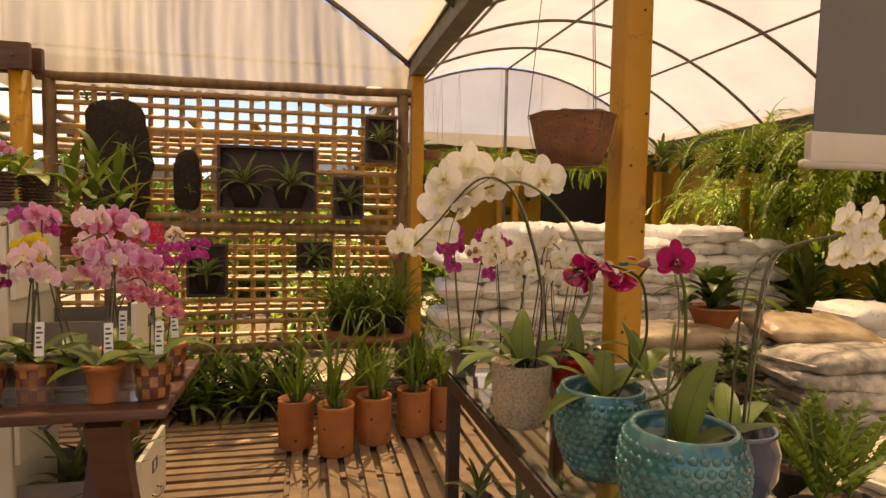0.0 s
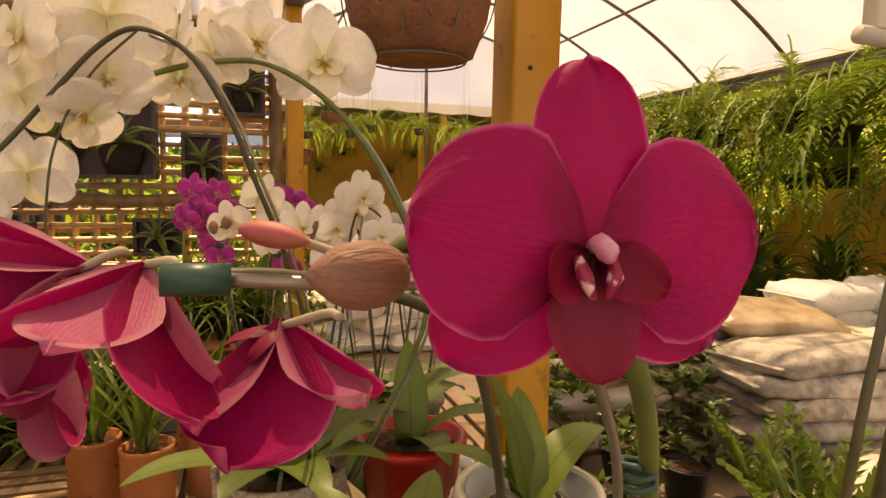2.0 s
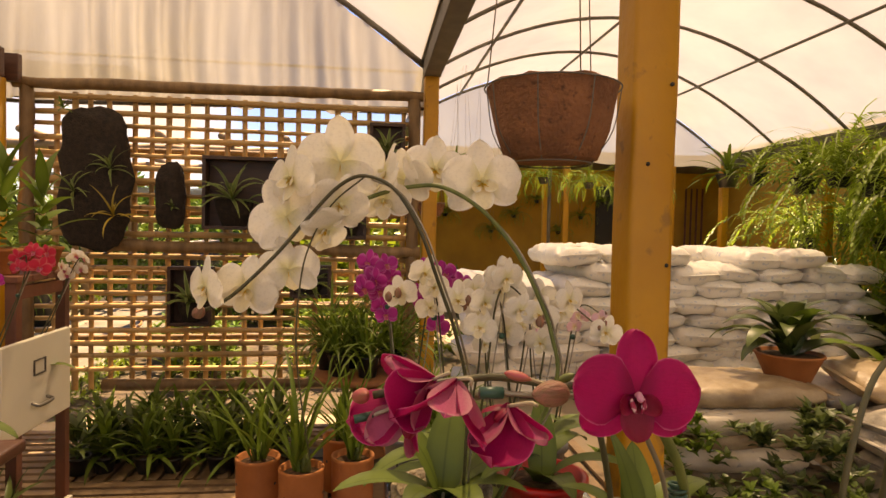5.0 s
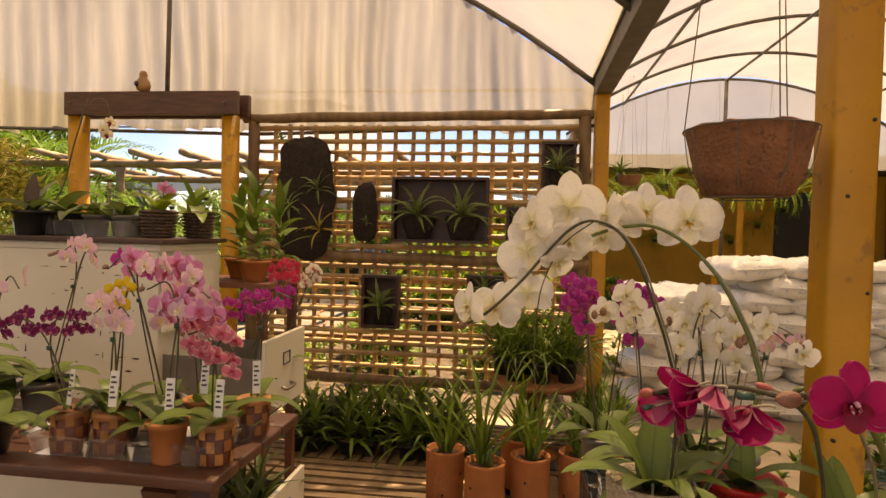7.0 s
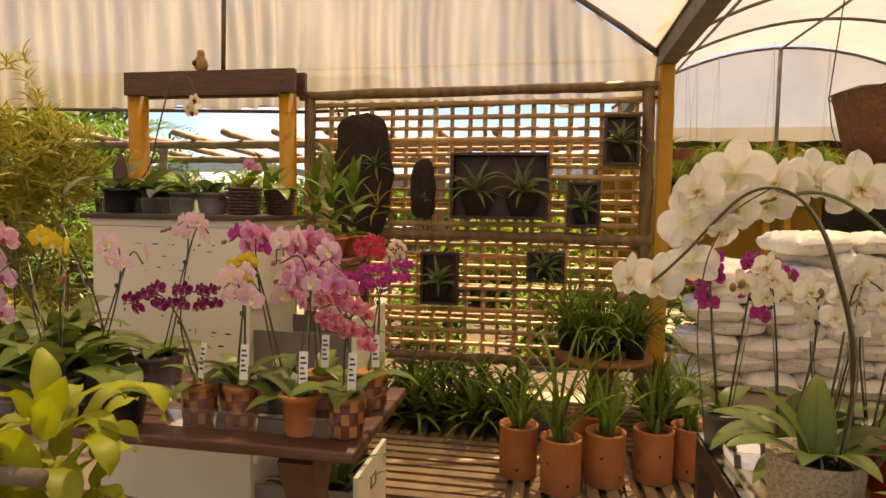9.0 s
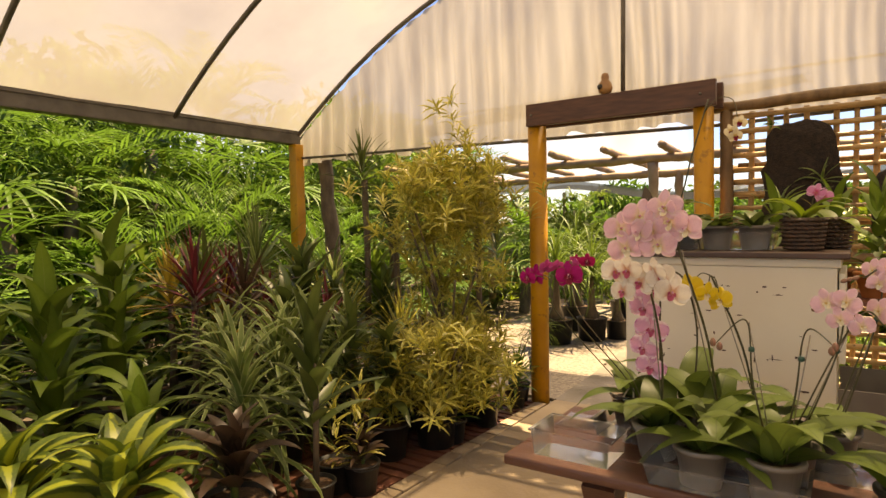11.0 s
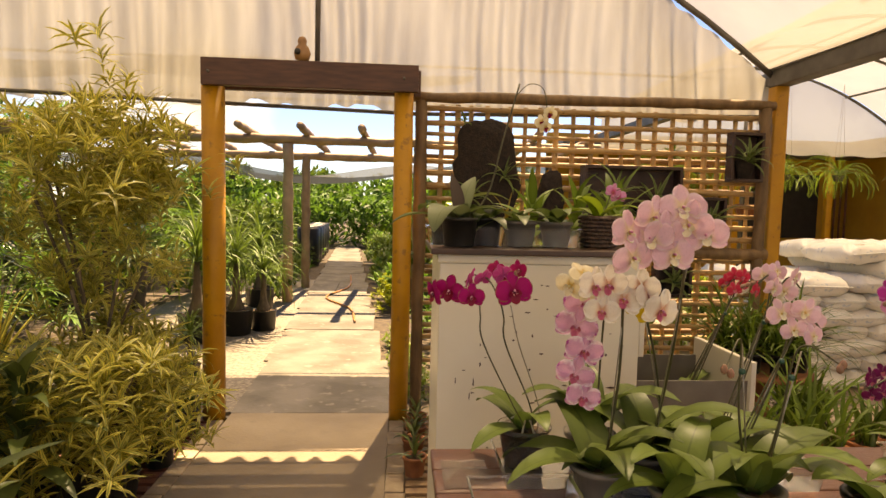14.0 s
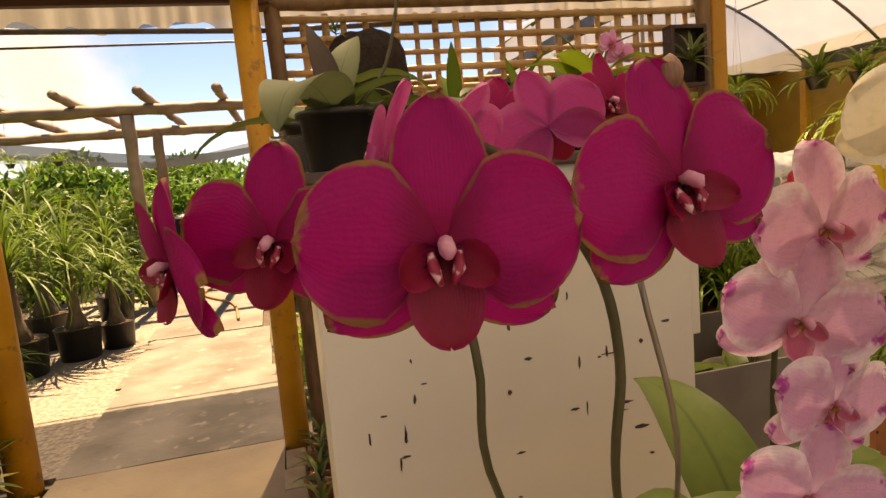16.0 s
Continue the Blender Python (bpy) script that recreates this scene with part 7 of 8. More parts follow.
# cordylines, crotons and agaves
for x, y, s, lm, n in ((-4.6, 2.9, 1.1, "red", "red cordyline"), (-4.35, 3.3, 1.0, "red", "dark red cordyline"), (-4.95, 2.7, 1.1, "gold", "golden striped cordyline"), (-4.2, 2.9, 0.9, "bronze", "bronze cordyline"), (-5.2, 3.4, 1.1, "gold", "golden cordyline")):
    bed_plant("cordyline", n + " in a black pot", x, y, s, BK, [("foliage", fmesh("cord" + lm, lm, *[rosette(36, 0.50, 0.04, (15, 88), (15, 60), "lance", 0.28, 6) for _ in range(2)]), lm, 0.3)])
for x, y, s in ((-4.6, 3.7, 1.0), (-5.0, 3.9, 1.1), (-4.1, 3.95, 0.9)):
    bed_plant("variegated_yucca", "yucca with pale edged sword leaves", x, y, s, BK, [("foliage", fmesh("yucca", "yellow", *[rosette(48, 0.55, 0.035, (0, 88), (10, 30), "lance", 0.18, 4) for _ in range(2)]), "yellow", 0.35)])
# upright dark corn plant at the walkway, spiky heads on stems behind it
for x, y, s in ((-2.99, 1.84, 1.0), (-3.45, 2.62, 0.9)):
    t = bed_plant("upright_corn_plant", "upright dark green corn plant in a black pot", x, y, s, BS, [("foliage", foliage(rosette(24, 0.38, 0.075, (30, 84), (20, 70), "lance", 0.50, 8, 0.35, 0.01)), "dark", 0.42)])
    part("stem", tube(B(), [(0, 0, 0.13), (0.012, 0.0, 0.6), (0.0, 0.01, 1.0)], [0.017, 0.015, 0.010], 8), M["trunk"], t)
for x, y, h, lm, ll, n, label in ((-5.25, 3.3, 0.98, "grey", 0.62, 70, "pale spiky yucca head on a short trunk"), (-5.2, 2.42, 0.80, "gold", 0.46, 44, "golden striped cordyline on a thin stem"), (-4.68, 2.3, 0.86, "red", 0.48, 40, "dark red cordyline on a thin stem"), (-4.45, 2.55, 0.78, "bronze", 0.44, 44, "bronze cordyline on a thin stem"), (-4.9, 2.75, 0.8, "red", 0.42, 36, "dark red cordyline on a thin stem")):
    t = bed_plant("spiky_plant", label + " in a black pot", x, y, 1.0, BK, [("foliage", foliage(rosette(n, ll, 0.034, (-5, 88), (6, 40), "lance", 0.20, 5, 0.3)), lm, h)])
    part("trunk", tube(B(), [(0, 0, 0.15), (0.015, 0.01, h * 0.6), (0, 0, h + 0.12)], [0.035, 0.028, 0.022], 8), M["trunk"], t)
for x, y in ((-2.96, 2.15), (-3.1, 2.08)):
    bed_plant("yellow_seedling", "thin stemmed yellow leaved plant in a black pot", x, y, 1.0, BS, [("foliage", foliage(many(rosette(14, 0.16, 0.022, (15, 70), (20, 60), "lance", 0.42, 4), moved(rosette(10, 0.14, 0.02, (15, 70), (20, 60), "lance", 0.30, 4), at(0.05, 0.03, 0.0)))), "yellow", 0.18)])
# dragon trees with bare stems
for x, y, h in ((-4.58, 4.02, 1.95), (-4.7, 4.55, 1.45), (-4.3, 4.12, 1.40), (-4.0, 5.1, 1.5)):
    t = thing("dragon_tree", "slender dragon tree with spiky leaf heads", "tree", "dragon trees", at(x, y, -0.05))
    part("trunk", tube(B(), spline([(0, 0, 0), (0.03, 0.02, h * 0.5), (0.0, 0.03, h)], 5), 0.03, 8), M["trunk"], t)
    part("crown", mesh_of("crown", foliage(many(rosette(60, 0.42, 0.022, (-20, 88), (10, 50), "lance", 0.25, 4, start=h - 0.1), moved(rosette(45, 0.36, 0.022, (-20, 88), (10, 50), "lance", 0.2, 4), Matrix.Translation((0.2, 0.1, h * 0.75))))), L["dark"]), None, t)
structure("grey_post", rough_log((-5.70, 4.88, -0.06), (-5.75, 4.66, 2.5), 0.085), M["trunk"], "weathered grey log post outside the vault", "post", True)
structure("rope", tube(B(), spline([(-6.000, 1.681, 2.487), (-5.975, 2.993, 2.259), (-5.950, 4.305, 2.111)], 6), 0.004, 6), P["clip"], "thin green rope strung beside the bed", "rope", True)
# bare stems plants and extra greenery to fill the bed
for i in range(26):
    x, y = R.uniform(-5.8, -3.6), R.uniform(-1.4, 4.2)
    if x > -4.0 and y > 0.2:
        x -= 0.9
    k = R.randrange(4)
    lm = ("green", "dark", "grey", "dark")[k]
    bed_plant("foliage_plant", {"green": "leafy green nursery plant in a black pot", "dark": "dark green nursery plant in a black pot", "grey": "grey-green nursery plant in a black pot"}[lm], x, y, R.uniform(0.9, 1.4), BK,
              [("foliage", fmesh("fill%d" % k, lm, *[rosette(40, 0.42, (0.07, 0.03, 0.035, 0.085)[k], (0, 88), (30, 110), "lance", 0.55, 6) for _ in range(2)]), lm, 0.2)])
# bromeliad-like bronze column at the near west edge
t = thing("bronze_croton", "tall bronze-brown croton in a black tub", "potted plant", "", at(-3.62, -0.05))
pm, sm = pot_mesh("blk28", 0.16, 0.20, 0.34, "blackplastic")
part("pot", pm, None, t), part("soil", sm, None, t)
part("foliage", mesh_of("foliage", foliage(rosette(110, 0.22, 0.07, (0, 60), (40, 110), "oval", 1.35, 6, 0.2, 0.08)), L["bronze"]), None, t, "curled bronze-brown leaves", at(0, 0, 0.4))

# ---- garden beyond the vault ----
palm_a = [mesh_of("crown", foliage(pinnate(13, 1.9, 30, 0.42, 0.035, (35, 85), (60, 110), 40)), L["palm"]) for _ in range(2)]
fan_a = [mesh_of("crown", foliage(fan(20, 0.8, 0.62, 17, 0.035, (0, 88))), L["palm"]) for _ in range(2)]


def palm(x, y, h, kind, s=1.0, label=""):
    t = thing("palm_tree", label or ("feather palm with arching fronds" if kind == "p" else "fan palm with pleated fronds"), "palm", "palms of the garden", at(x, y, -0.06, R.uniform(0, 360), s))
    part("trunk", tube(B(), spline([(0, 0, 0), (0.05, 0.02, h * 0.5), (0.02, 0.05, h)], 6), [0.10 - 0.03 * i / 12 for i in range(13)], 10, True, 0.12), M["trunk"], t)
    part("crown", (palm_a if kind == "p" else fan_a)[R.randrange(2)], None, t, m=at(0.02, 0.05, h))


for x, y, h, k, s in ((-7.0, 3.2, 0.9, "p", 0.9), (-7.6, 4.6, 1.2, "p", 1.0), (-8.4, 2.4, 1.4, "f", 1.3), (-9.4, 3.6, 1.8, "p", 1.2), (-7.2, 6.0, 1.0, "p", 0.9), (-8.9, 6.2, 1.5, "f", 1.3), (-6.9, 1.6, 0.7, "f", 1.1), (-10.5, 5.4, 2.2, "p", 1.3), (-7.9, 0.6, 1.3, "p", 1.1), (-6.4, 7.6, 0.8, "f", 1.1), (-9.8, 8.4, 1.8, "p", 1.3), (-6.7, -0.8, 1.0, "f", 1.2), (-5.6, 6.4, 0.4, "f", 0.8), (-5.3, 8.8, 0.9, "f", 1.0), (-8.0, 10.0, 1.6, "p", 1.2), (-11.5, 2.0, 2.0, "f", 1.6), (-12.0, 7.5, 2.4, "p", 1.5)):
    palm(x, y, h, k, s)
ponytail = [mesh_of("crown", foliage(rosette(90, 0.85, 0.022, (0, 88), (70, 150), "strap", 0.1, 8, 0.2)), L["green"]) for _ in range(2)]
for i, (x, y, s) in enumerate(((-3.45, 7.0, 0.85), (-3.2, 7.25, 0.7), (-3.75, 6.6, 0.9), (-3.9, 7.6, 1.0), (-3.35, 5.2, 0.4), (-3.55, 8.6, 0.9))):
    t = thing("ponytail_palm", "ponytail palm with drooping ribbon leaves in a black tub", "potted plant", "ponytail palms by the walkway", at(x, y, -0.03, R.uniform(0, 360), s))
    pm, sm = pot_mesh("blk30", 0.19, 0.22, 0.34, "blackplastic")
    part("pot", pm, None, t), part("soil", sm, None, t)
    part("trunk", lathe(B(), [(0.10, 0.30), (0.11, 0.36), (0.06, 0.5), (0.04, 0.75), (0.03, 0.95)], 14), M["trunk"], t)
    part("crown", ponytail[i % 2], None, t, m=at(0, 0, 0.92))
# low beds on both sides of the outer walkway
hedge = {k: [mesh_of("foliage", foliage(leafy_bush(0.45, 0.65, 9, 0.16, 0.045, "lance", 46)), L[k]) for _ in range(2)] for k in ("green", "palm", "bright", "yellowgreen", "dark")}


def shrub(x, y, s, k, z=-0.05, sz=1.0):
    t = thing("garden_shrub", {"green": "green garden shrub", "palm": "mid green garden shrub", "bright": "fresh light green shrub", "yellowgreen": "lime yellow shrub beside the walkway", "dark": "dark green garden shrub"}[k] + " with small leaves", "shrub", "shrubs of the garden", at(x, y, z, R.uniform(0, 360), s))
    part("stalk", tube(B(), [(0, 0, 0), (0.02, 0.01, 0.35)], 0.02, 6), M["trunk"], t)
    part("crown", hedge[k][R.randrange(2)], None, t)


pl = lambda y: -2.78 - 0.062 * (y - 4.3)
pr = lambda y: -1.64 - 0.085 * (y - 4.3)
for i in range(16):
    y = 9.2 + i * 0.9
    shrub(pl(y) - 0.5, y, R.uniform(0.6, 0.9), ("green", "bright", "palm")[i % 3])
    shrub(pl(y) - 1.6, y + 0.4, R.uniform(0.9, 1.6), ("palm", "dark", "green")[i % 3])
    shrub(pr(y) + 0.6, y, R.uniform(0.7, 1.2), ("green", "palm", "bright")[(i + 1) % 3])
for y in (8.6, 9.1, 9.6):
    shrub(pr(y) + 0.32, y, 0.62, "yellowgreen")
for y in (4.7, 5.1, 5.5, 6.0, 6.5):
    shrub(pr(y) + 0.22, y, 0.38, "bright")
for i in range(26):
    shrub(R.uniform(-1.2, 3.0), R.uniform(5.0, 11.0), R.uniform(0.7, 1.3), ("bright", "palm", "green", "bright")[i % 4])
for i in range(44):
    shrub(R.uniform(-11, -6.2), R.uniform(-2, 13), R.uniform(1.0, 2.0), ("palm", "green", "bright", "dark")[i % 4])
for i in range(5):
    tub = thing("grow_bag", "tall black grow bag beside the walkway", "planter", "grow bags", at(pl(15 + i) - 0.4, 15 + i, -0.05))
    part("bag", lathe(B(), [(0.25, 0), (0.27, 0.05), (0.28, 0.9), (0.25, 0.92), (0.2, 0.85)], 16), M["blackplastic"], tub)


def tree(x, y, h, r, clumps, lm, label):
    t = thing("garden_tree", label, "tree", "trees behind the garden", at(x, y, -0.1, R.uniform(0, 360)))
    part("trunk", tube(B(), spline([(0, 0, 0), (0.1, 0.05, h * 0.3), (0, 0.1, h * 0.65)], 5), [0.16 - 0.009 * i for i in range(11)], 8, True, 0.1), M["trunk"], t)
    for k in range(5):
        a = 1.26 * k + R.uniform(-0.3, 0.3)
        part("limb", tube(B(), spline([(0, 0.05, h * 0.4), (r * 0.4 * math.cos(a), r * 0.4 * math.sin(a), h * 0.6), (r * 0.75 * math.cos(a), r * 0.75 * math.sin(a), h * 0.78)], 3), [0.06, 0.05, 0.045, 0.04, 0.03, 0.02, 0.015], 6), M["trunk"], t)

    def fn(bm, uvl):
        for c in range(clumps):
            v = Vector((R.gauss(0, 1), R.gauss(0, 1), R.gauss(0, 1))).normalized()
            q = R.uniform(0.45, 1.0) * (0.8 + 0.5 * noise.noise(v * 2.5 + Vector((x, y, 0))))
            p = Vector((v.x * r * q, v.y * r * q, h * 0.68 + v.z * h * 0.34 * q))
            for i in range(9):
                add_leaf(bm, uvl, Matrix.Translation(p + Vector((R.uniform(-.25, .25), R.uniform(-.25, .25), R.uniform(-.2, .2)))) @ pose(0, 0, 0, R.uniform(0, 360), R.uniform(0, 360), 0), R.uniform(0.2, 0.36), 0.13, 30, 50, 0.2, 2, "oval")
    part("crown", mesh_of("crown", foliage(fn), L[lm]), None, t)


for x, y, h, r, lm in ((-5.5, 27, 3.0, 2.2, "green"), (-1.5, 27, 2.9, 2.2, "palm"), (-9, 25, 3.1, 2.4, "palm"), (-13, 13, 5.5, 3.0, "green"), (-15, 6, 5.5, 3.0, "palm"), (-16, -1, 5.5, 3.0, "green"), (2.5, 22, 3.0, 2.2, "palm"), (-11.5, -4, 4.5, 2.6, "palm"), (0.3, 15, 2.2, 1.4, "bright")):
    tree(x, y, h, r, 420, lm, "leafy broad crowned tree behind the garden")


def thicket(x0, x1, y0, y1, h, count, lm, label, ll=0.42):
    """Uneven far woods that no one could count."""
    def fn(bm, uvl):
        for i in range(count):
            u, v = R.random(), R.random()
            x, y = x0 + (x1 - x0) * u, y0 + (y1 - y0) * v
            top = h * (0.72 + 0.45 * noise.noise((x * 0.35, y * 0.35, 2)))
            z = top * R.random() ** 0.7
            for k in range(6):
                add_leaf(bm, uvl, Matrix.Translation((x + R.uniform(-.3, .3), y + R.uniform(-.3, .3), z + R.uniform(-.25, .25))) @ pose(0, 0, 0, R.uniform(-50, 50), R.uniform(-50, 50), R.uniform(0, 360)), ll * R.uniform(0.6, 1.2), ll * 0.3, 40, 70, 0.2, 2, "lance")
    tagged(link_mesh("far_woods", mesh_of("far_woods", foliage(fn), L[lm]), None), label, "woods", kind="stuff")


thicket(-15, -11, -8, 18, 5.2, 2300, "palm", "dense green thicket of palms behind the bed")
thicket(-11.5, -9, -7, 12, 3.6, 1300, "green", "dense green thicket of palms behind the bed")
thicket(-12, 5, 21, 25, 2.5, 1900, "palm", "dense far woods at the end of the garden")
thicket(-0.9, 1.0, 8, 20, 1.9, 700, "bright", "sunlit green thicket beside the walkway", 0.3)
thicket(-10, -4.9, 12, 20, 1.7, 900, "green", "low green planting beyond the pergola", 0.3)
structure("wall_west", box(B(), -16.2, -16, -12, 26, -0.1, 3.0), M["gravel"], "grey rendered boundary wall behind the palms", "wall")
# shade net just outside the gate
bm = B()
rows = []
for j in range(7):
    y = 4.75 + j * 0.28
    rows.append([bm.verts.new((-6.5 + i * 0.42, y, 2.52 + 0.03 * j + 0.05 * math.sin(i * 0.9 + j * 0.5) - 0.05 * math.sin(3.14 * j / 6))) for i in range(14)])
for a, b in zip(rows, rows[1:]):
    for i in range(13):
        bm.faces.new((a[i], a[i + 1], b[i + 1], b[i]))
tagged(link_mesh("shade_net", bm, M["net"]), "dark ragged shade net slung outside the gate", "shade net")
for y in (4.75, 6.43):
    structure("net_wire", tube(B(), [(-6.5, y, 2.54), (1.1, y, 2.54)], 0.01, 6), M["steel"], "steel wire that carries the shade net", "wire", True)

# ---- log pergola with shade net ----
t = thing("log_pergola", "round log pergola over the garden walkway", "pergola")
for x, y in ((-3.30, 9.3), (-3.28, 10.9), (-1.35, 9.3), (-1.3, 10.9), (-6.2, 9.3)):
    part("post", rough_log((x, y, -0.06), (x, y, 2.36), 0.075), M["pergola"], t)
for y, z in ((9.3, 2.42), (10.9, 2.30)):
    part("beam", rough_log((-8.5, y, z), (1.8, y, z), 0.07), M["pergola"], t)
for i in range(12):
    x = -8.2 + i * 0.86
    part("rafter", rough_log((x, 8.75, 2.56), (x + 0.06, 11.6, 2.44), 0.055), M["pergola"], t)
bm = B()
rows = []
for j in range(9):
    y = 11.2 + j * 0.7
    rows.append([bm.verts.new((-8.0 + i * 0.55, y, 2.15 + 0.2 * math.sin(i * 0.5 + j * 0.2) - 0.16 * math.sin(3.14 * j / 8) + 0.03 * j)) for i in range(18)])
for a, b in zip(rows, rows[1:]):
    for i in range(17):
        bm.faces.new((a[i], a[i + 1], b[i + 1], b[i]))
tagged(link_mesh("shade_net", bm, M["net"]), "dark sagging shade net slung behind the pergola", "shade net")
for x, y in ((-7.9, 11.3), (1.2, 11.3), (-7.9, 16.7), (1.2, 16.7)):
    structure("net_pole", tube(B(), [(x, y, -0.06), (x, y, 2.35)], 0.04, 8), M["trunk"], "thin wooden pole that holds the net", "pole", True)

tagged(link_mesh("garden_hose", tube(B(), spline([(-2.15, 7.6, 0.005), (-2.3, 8.6, 0.005), (-2.75, 9.6, 0.005), (-2.5, 10.8, 0.005), (-2.6, 12.5, 0.005)], 8), 0.014, 8), M["rattan"]), "pale yellow garden hose lying on the walkway", "hose")

# ---- sacks ----
SACK = {}


def sack_mesh(k, lx, ly, lz, material):
    if (k, material) in SACK:
        return SACK[(k, material)]
    bm = B()
    nt, npz = 36, 12
    pw = lambda c, e: math.copysign(abs(c) ** e, c)
    rings = []
    for i in range(1, npz):
        ph = math.pi * (i / npz - 0.5)
        ring = []
        for j in range(nt):
            th = 2 * math.pi * j / nt
            cx, cy, cz = pw(math.cos(th), 0.42), pw(math.sin(th), 0.42), pw(math.sin(ph), 0.85)
            rr = math.cos(ph) ** 0.5
            ear = 1 + 0.05 * abs(math.sin(2 * th)) * (1 - abs(cz))
            x, y = cx * rr * lx * 0.5 * ear, cy * rr * ly * 0.5 * ear
            z = max(cz, -0.8) * lz * 0.5 * (1 + 0.35 * noise.noise((x * 5 + k * 9, y * 5, k)))
            w = 0.022 * noise.noise((x * 14 + 7 * k, y * 14, z * 20)) + 0.012 * noise.noise((x * 34, y * 34 + 5 * k, z * 40))
            ring.append(bm.verts.new((x * (1 + w * 2), y * (1 + w * 2), z + w + lz * 0.4)))
        rings.append(ring)
    for a, b in zip(rings, rings[1:]):
        for j in range(nt):
            bm.faces.new((a[j], a[(j + 1) % nt], b[(j + 1) % nt], b[j]))
    bm.faces.new(rings[0][::-1])
    bm.faces.new(rings[-1])
    me = mesh_of("sack", bm, M[material])
    bm = B()
    s = 1
    box(bm, s * (lx * 0.5 + 0.012) - 0.016, s * (lx * 0.5 + 0.012) + 0.016, -ly * 0.46, ly * 0.46, lz * 0.5 - 0.003, lz * 0.5 + 0.003)
    sm = mesh_of("seam", bm, M[material], False)
    SACK[(k, material)] = (me, sm)
    return me, sm


def sack(x, y, z, rz, lx, ly, lz, material, label, group, k, rx=0, ry=0):
    t = thing("sack", label, "sack", group, at(x, y, z, rz, 1, rx, ry))
    me, sm = sack_mesh(k, lx, ly, lz, material)
    part("bag", me, None, t)
    part("seam", sm, None, t)
    part("seam", sm, None, t, m=pose(0, 0, 0, 0, 0, 180))


# white pile at the back, sack ends outward, stepped down towards the trellis
for lay in range(9):
    for c in range(9):
        if c < 2 and lay > 6 or lay == 8 and c in (5, 8):
            continue
        for row in range(2 if lay > 5 else 1):
            x = 1.72 + c * 0.405 + (0.2 if lay % 2 else 0) + R.uniform(-0.03, 0.03)
            sack(x, 5.3 + row * 0.62 + R.uniform(-0.06, 0.06), -0.035 + lay * 0.138, 90 + R.uniform(-9, 9), 0.66, 0.43, 0.185, "bagwhite", "plump white woven sack in a stacked pile", "pile of white sacks", R.randrange(4), R.uniform(-5, 5), R.uniform(-4, 4))
# bark sacks under the peace lily
for lay in range(6):
    for c in range(2):
        sack(2.62 + c * 0.74 + (0.08 if lay % 2 else 0) + R.uniform(-0.04, 0.04), 3.12 + R.uniform(-0.05, 0.05), -0.035 + lay * 0.105, R.uniform(-10, 10), 0.76, 0.50, 0.145, "bagbrown" if (lay + c) % 2 else "bag", "plastic sack of pine bark in a stack" if (lay + c) % 2 else "pale woven sack in a stack", "stack of bark sacks", R.randrange(4), R.uniform(-4, 4), R.uniform(-4, 4))
# printed sacks stacked nearer, a plump tan one on top
for lay in range(6):
    for c in range(2):
        sack(3.36 + c * 0.80 + 0.06 * (lay % 2) + R.uniform(-.04, .04), 2.50 + R.uniform(-.05, .05), -0.035 + lay * 0.098, R.uniform(-14, 4), 0.80, 0.52, 0.15, "bagprint" if c == 0 else "bag", "flattened sack with dark print in a stack" if c == 0 else "pale woven sack in a stack", "near stack of printed sacks", R.randrange(4), R.uniform(-4, 4), R.uniform(-4, 4))
sack(3.50, 2.86, 0.56, -8, 0.78, 0.50, 0.22, "bagbrown", "plump tan bark sack on top of the stack", "near stack of printed sacks", 1, 8, 4)
for lay in range(6):
    for c in range(2):
        sack(4.35 + c * 0.66 + R.uniform(-.05, .05), 3.2 + R.uniform(-.06, .06), -0.035 + lay * 0.118, R.uniform(-14, 14), 0.68, 0.48, 0.165, "bagwhite", "white sack with faint stripes in a stack", "stack of white sacks", R.randrange(4), R.uniform(-3, 3), R.uniform(-4, 4))
for i, (x, y, z, rz) in enumerate(((2.92, 1.86, -0.035, 40), (3.45, 1.72, -0.035, 15), (3.2, 1.80, 0.075, 30), (2.75, 1.45, -0.035, 60), (3.62, 1.90, 0.075, -10), (3.9, 1.8, -0.035, 5))):
    sack(x, y, z, rz, 0.66, 0.46, 0.15, "bag", "pale woven sack lying on the floor", "loose sacks", i % 4, R.uniform(-5, 5))
# peace lily on the bark sacks
t = thing("peace_lily", "broad leaved peace lily in a red clay bowl on the sacks", "potted plant", "", at(2.94, 3.04, 0.585))
pm, sm = pot_mesh("redbowl", 0.10, 0.165, 0.16, "terracotta")
part("pot", pm, None, t), part("soil", sm, None, t)
leafparts(t, 0.13, 22, 0.44, 0.15, "dark", (35, 80), (60, 120), 0.10, "oval")
leafparts(t, 0.13, 3, 0.62, 0.10, "green", (80, 88), (10, 30), 0.05)
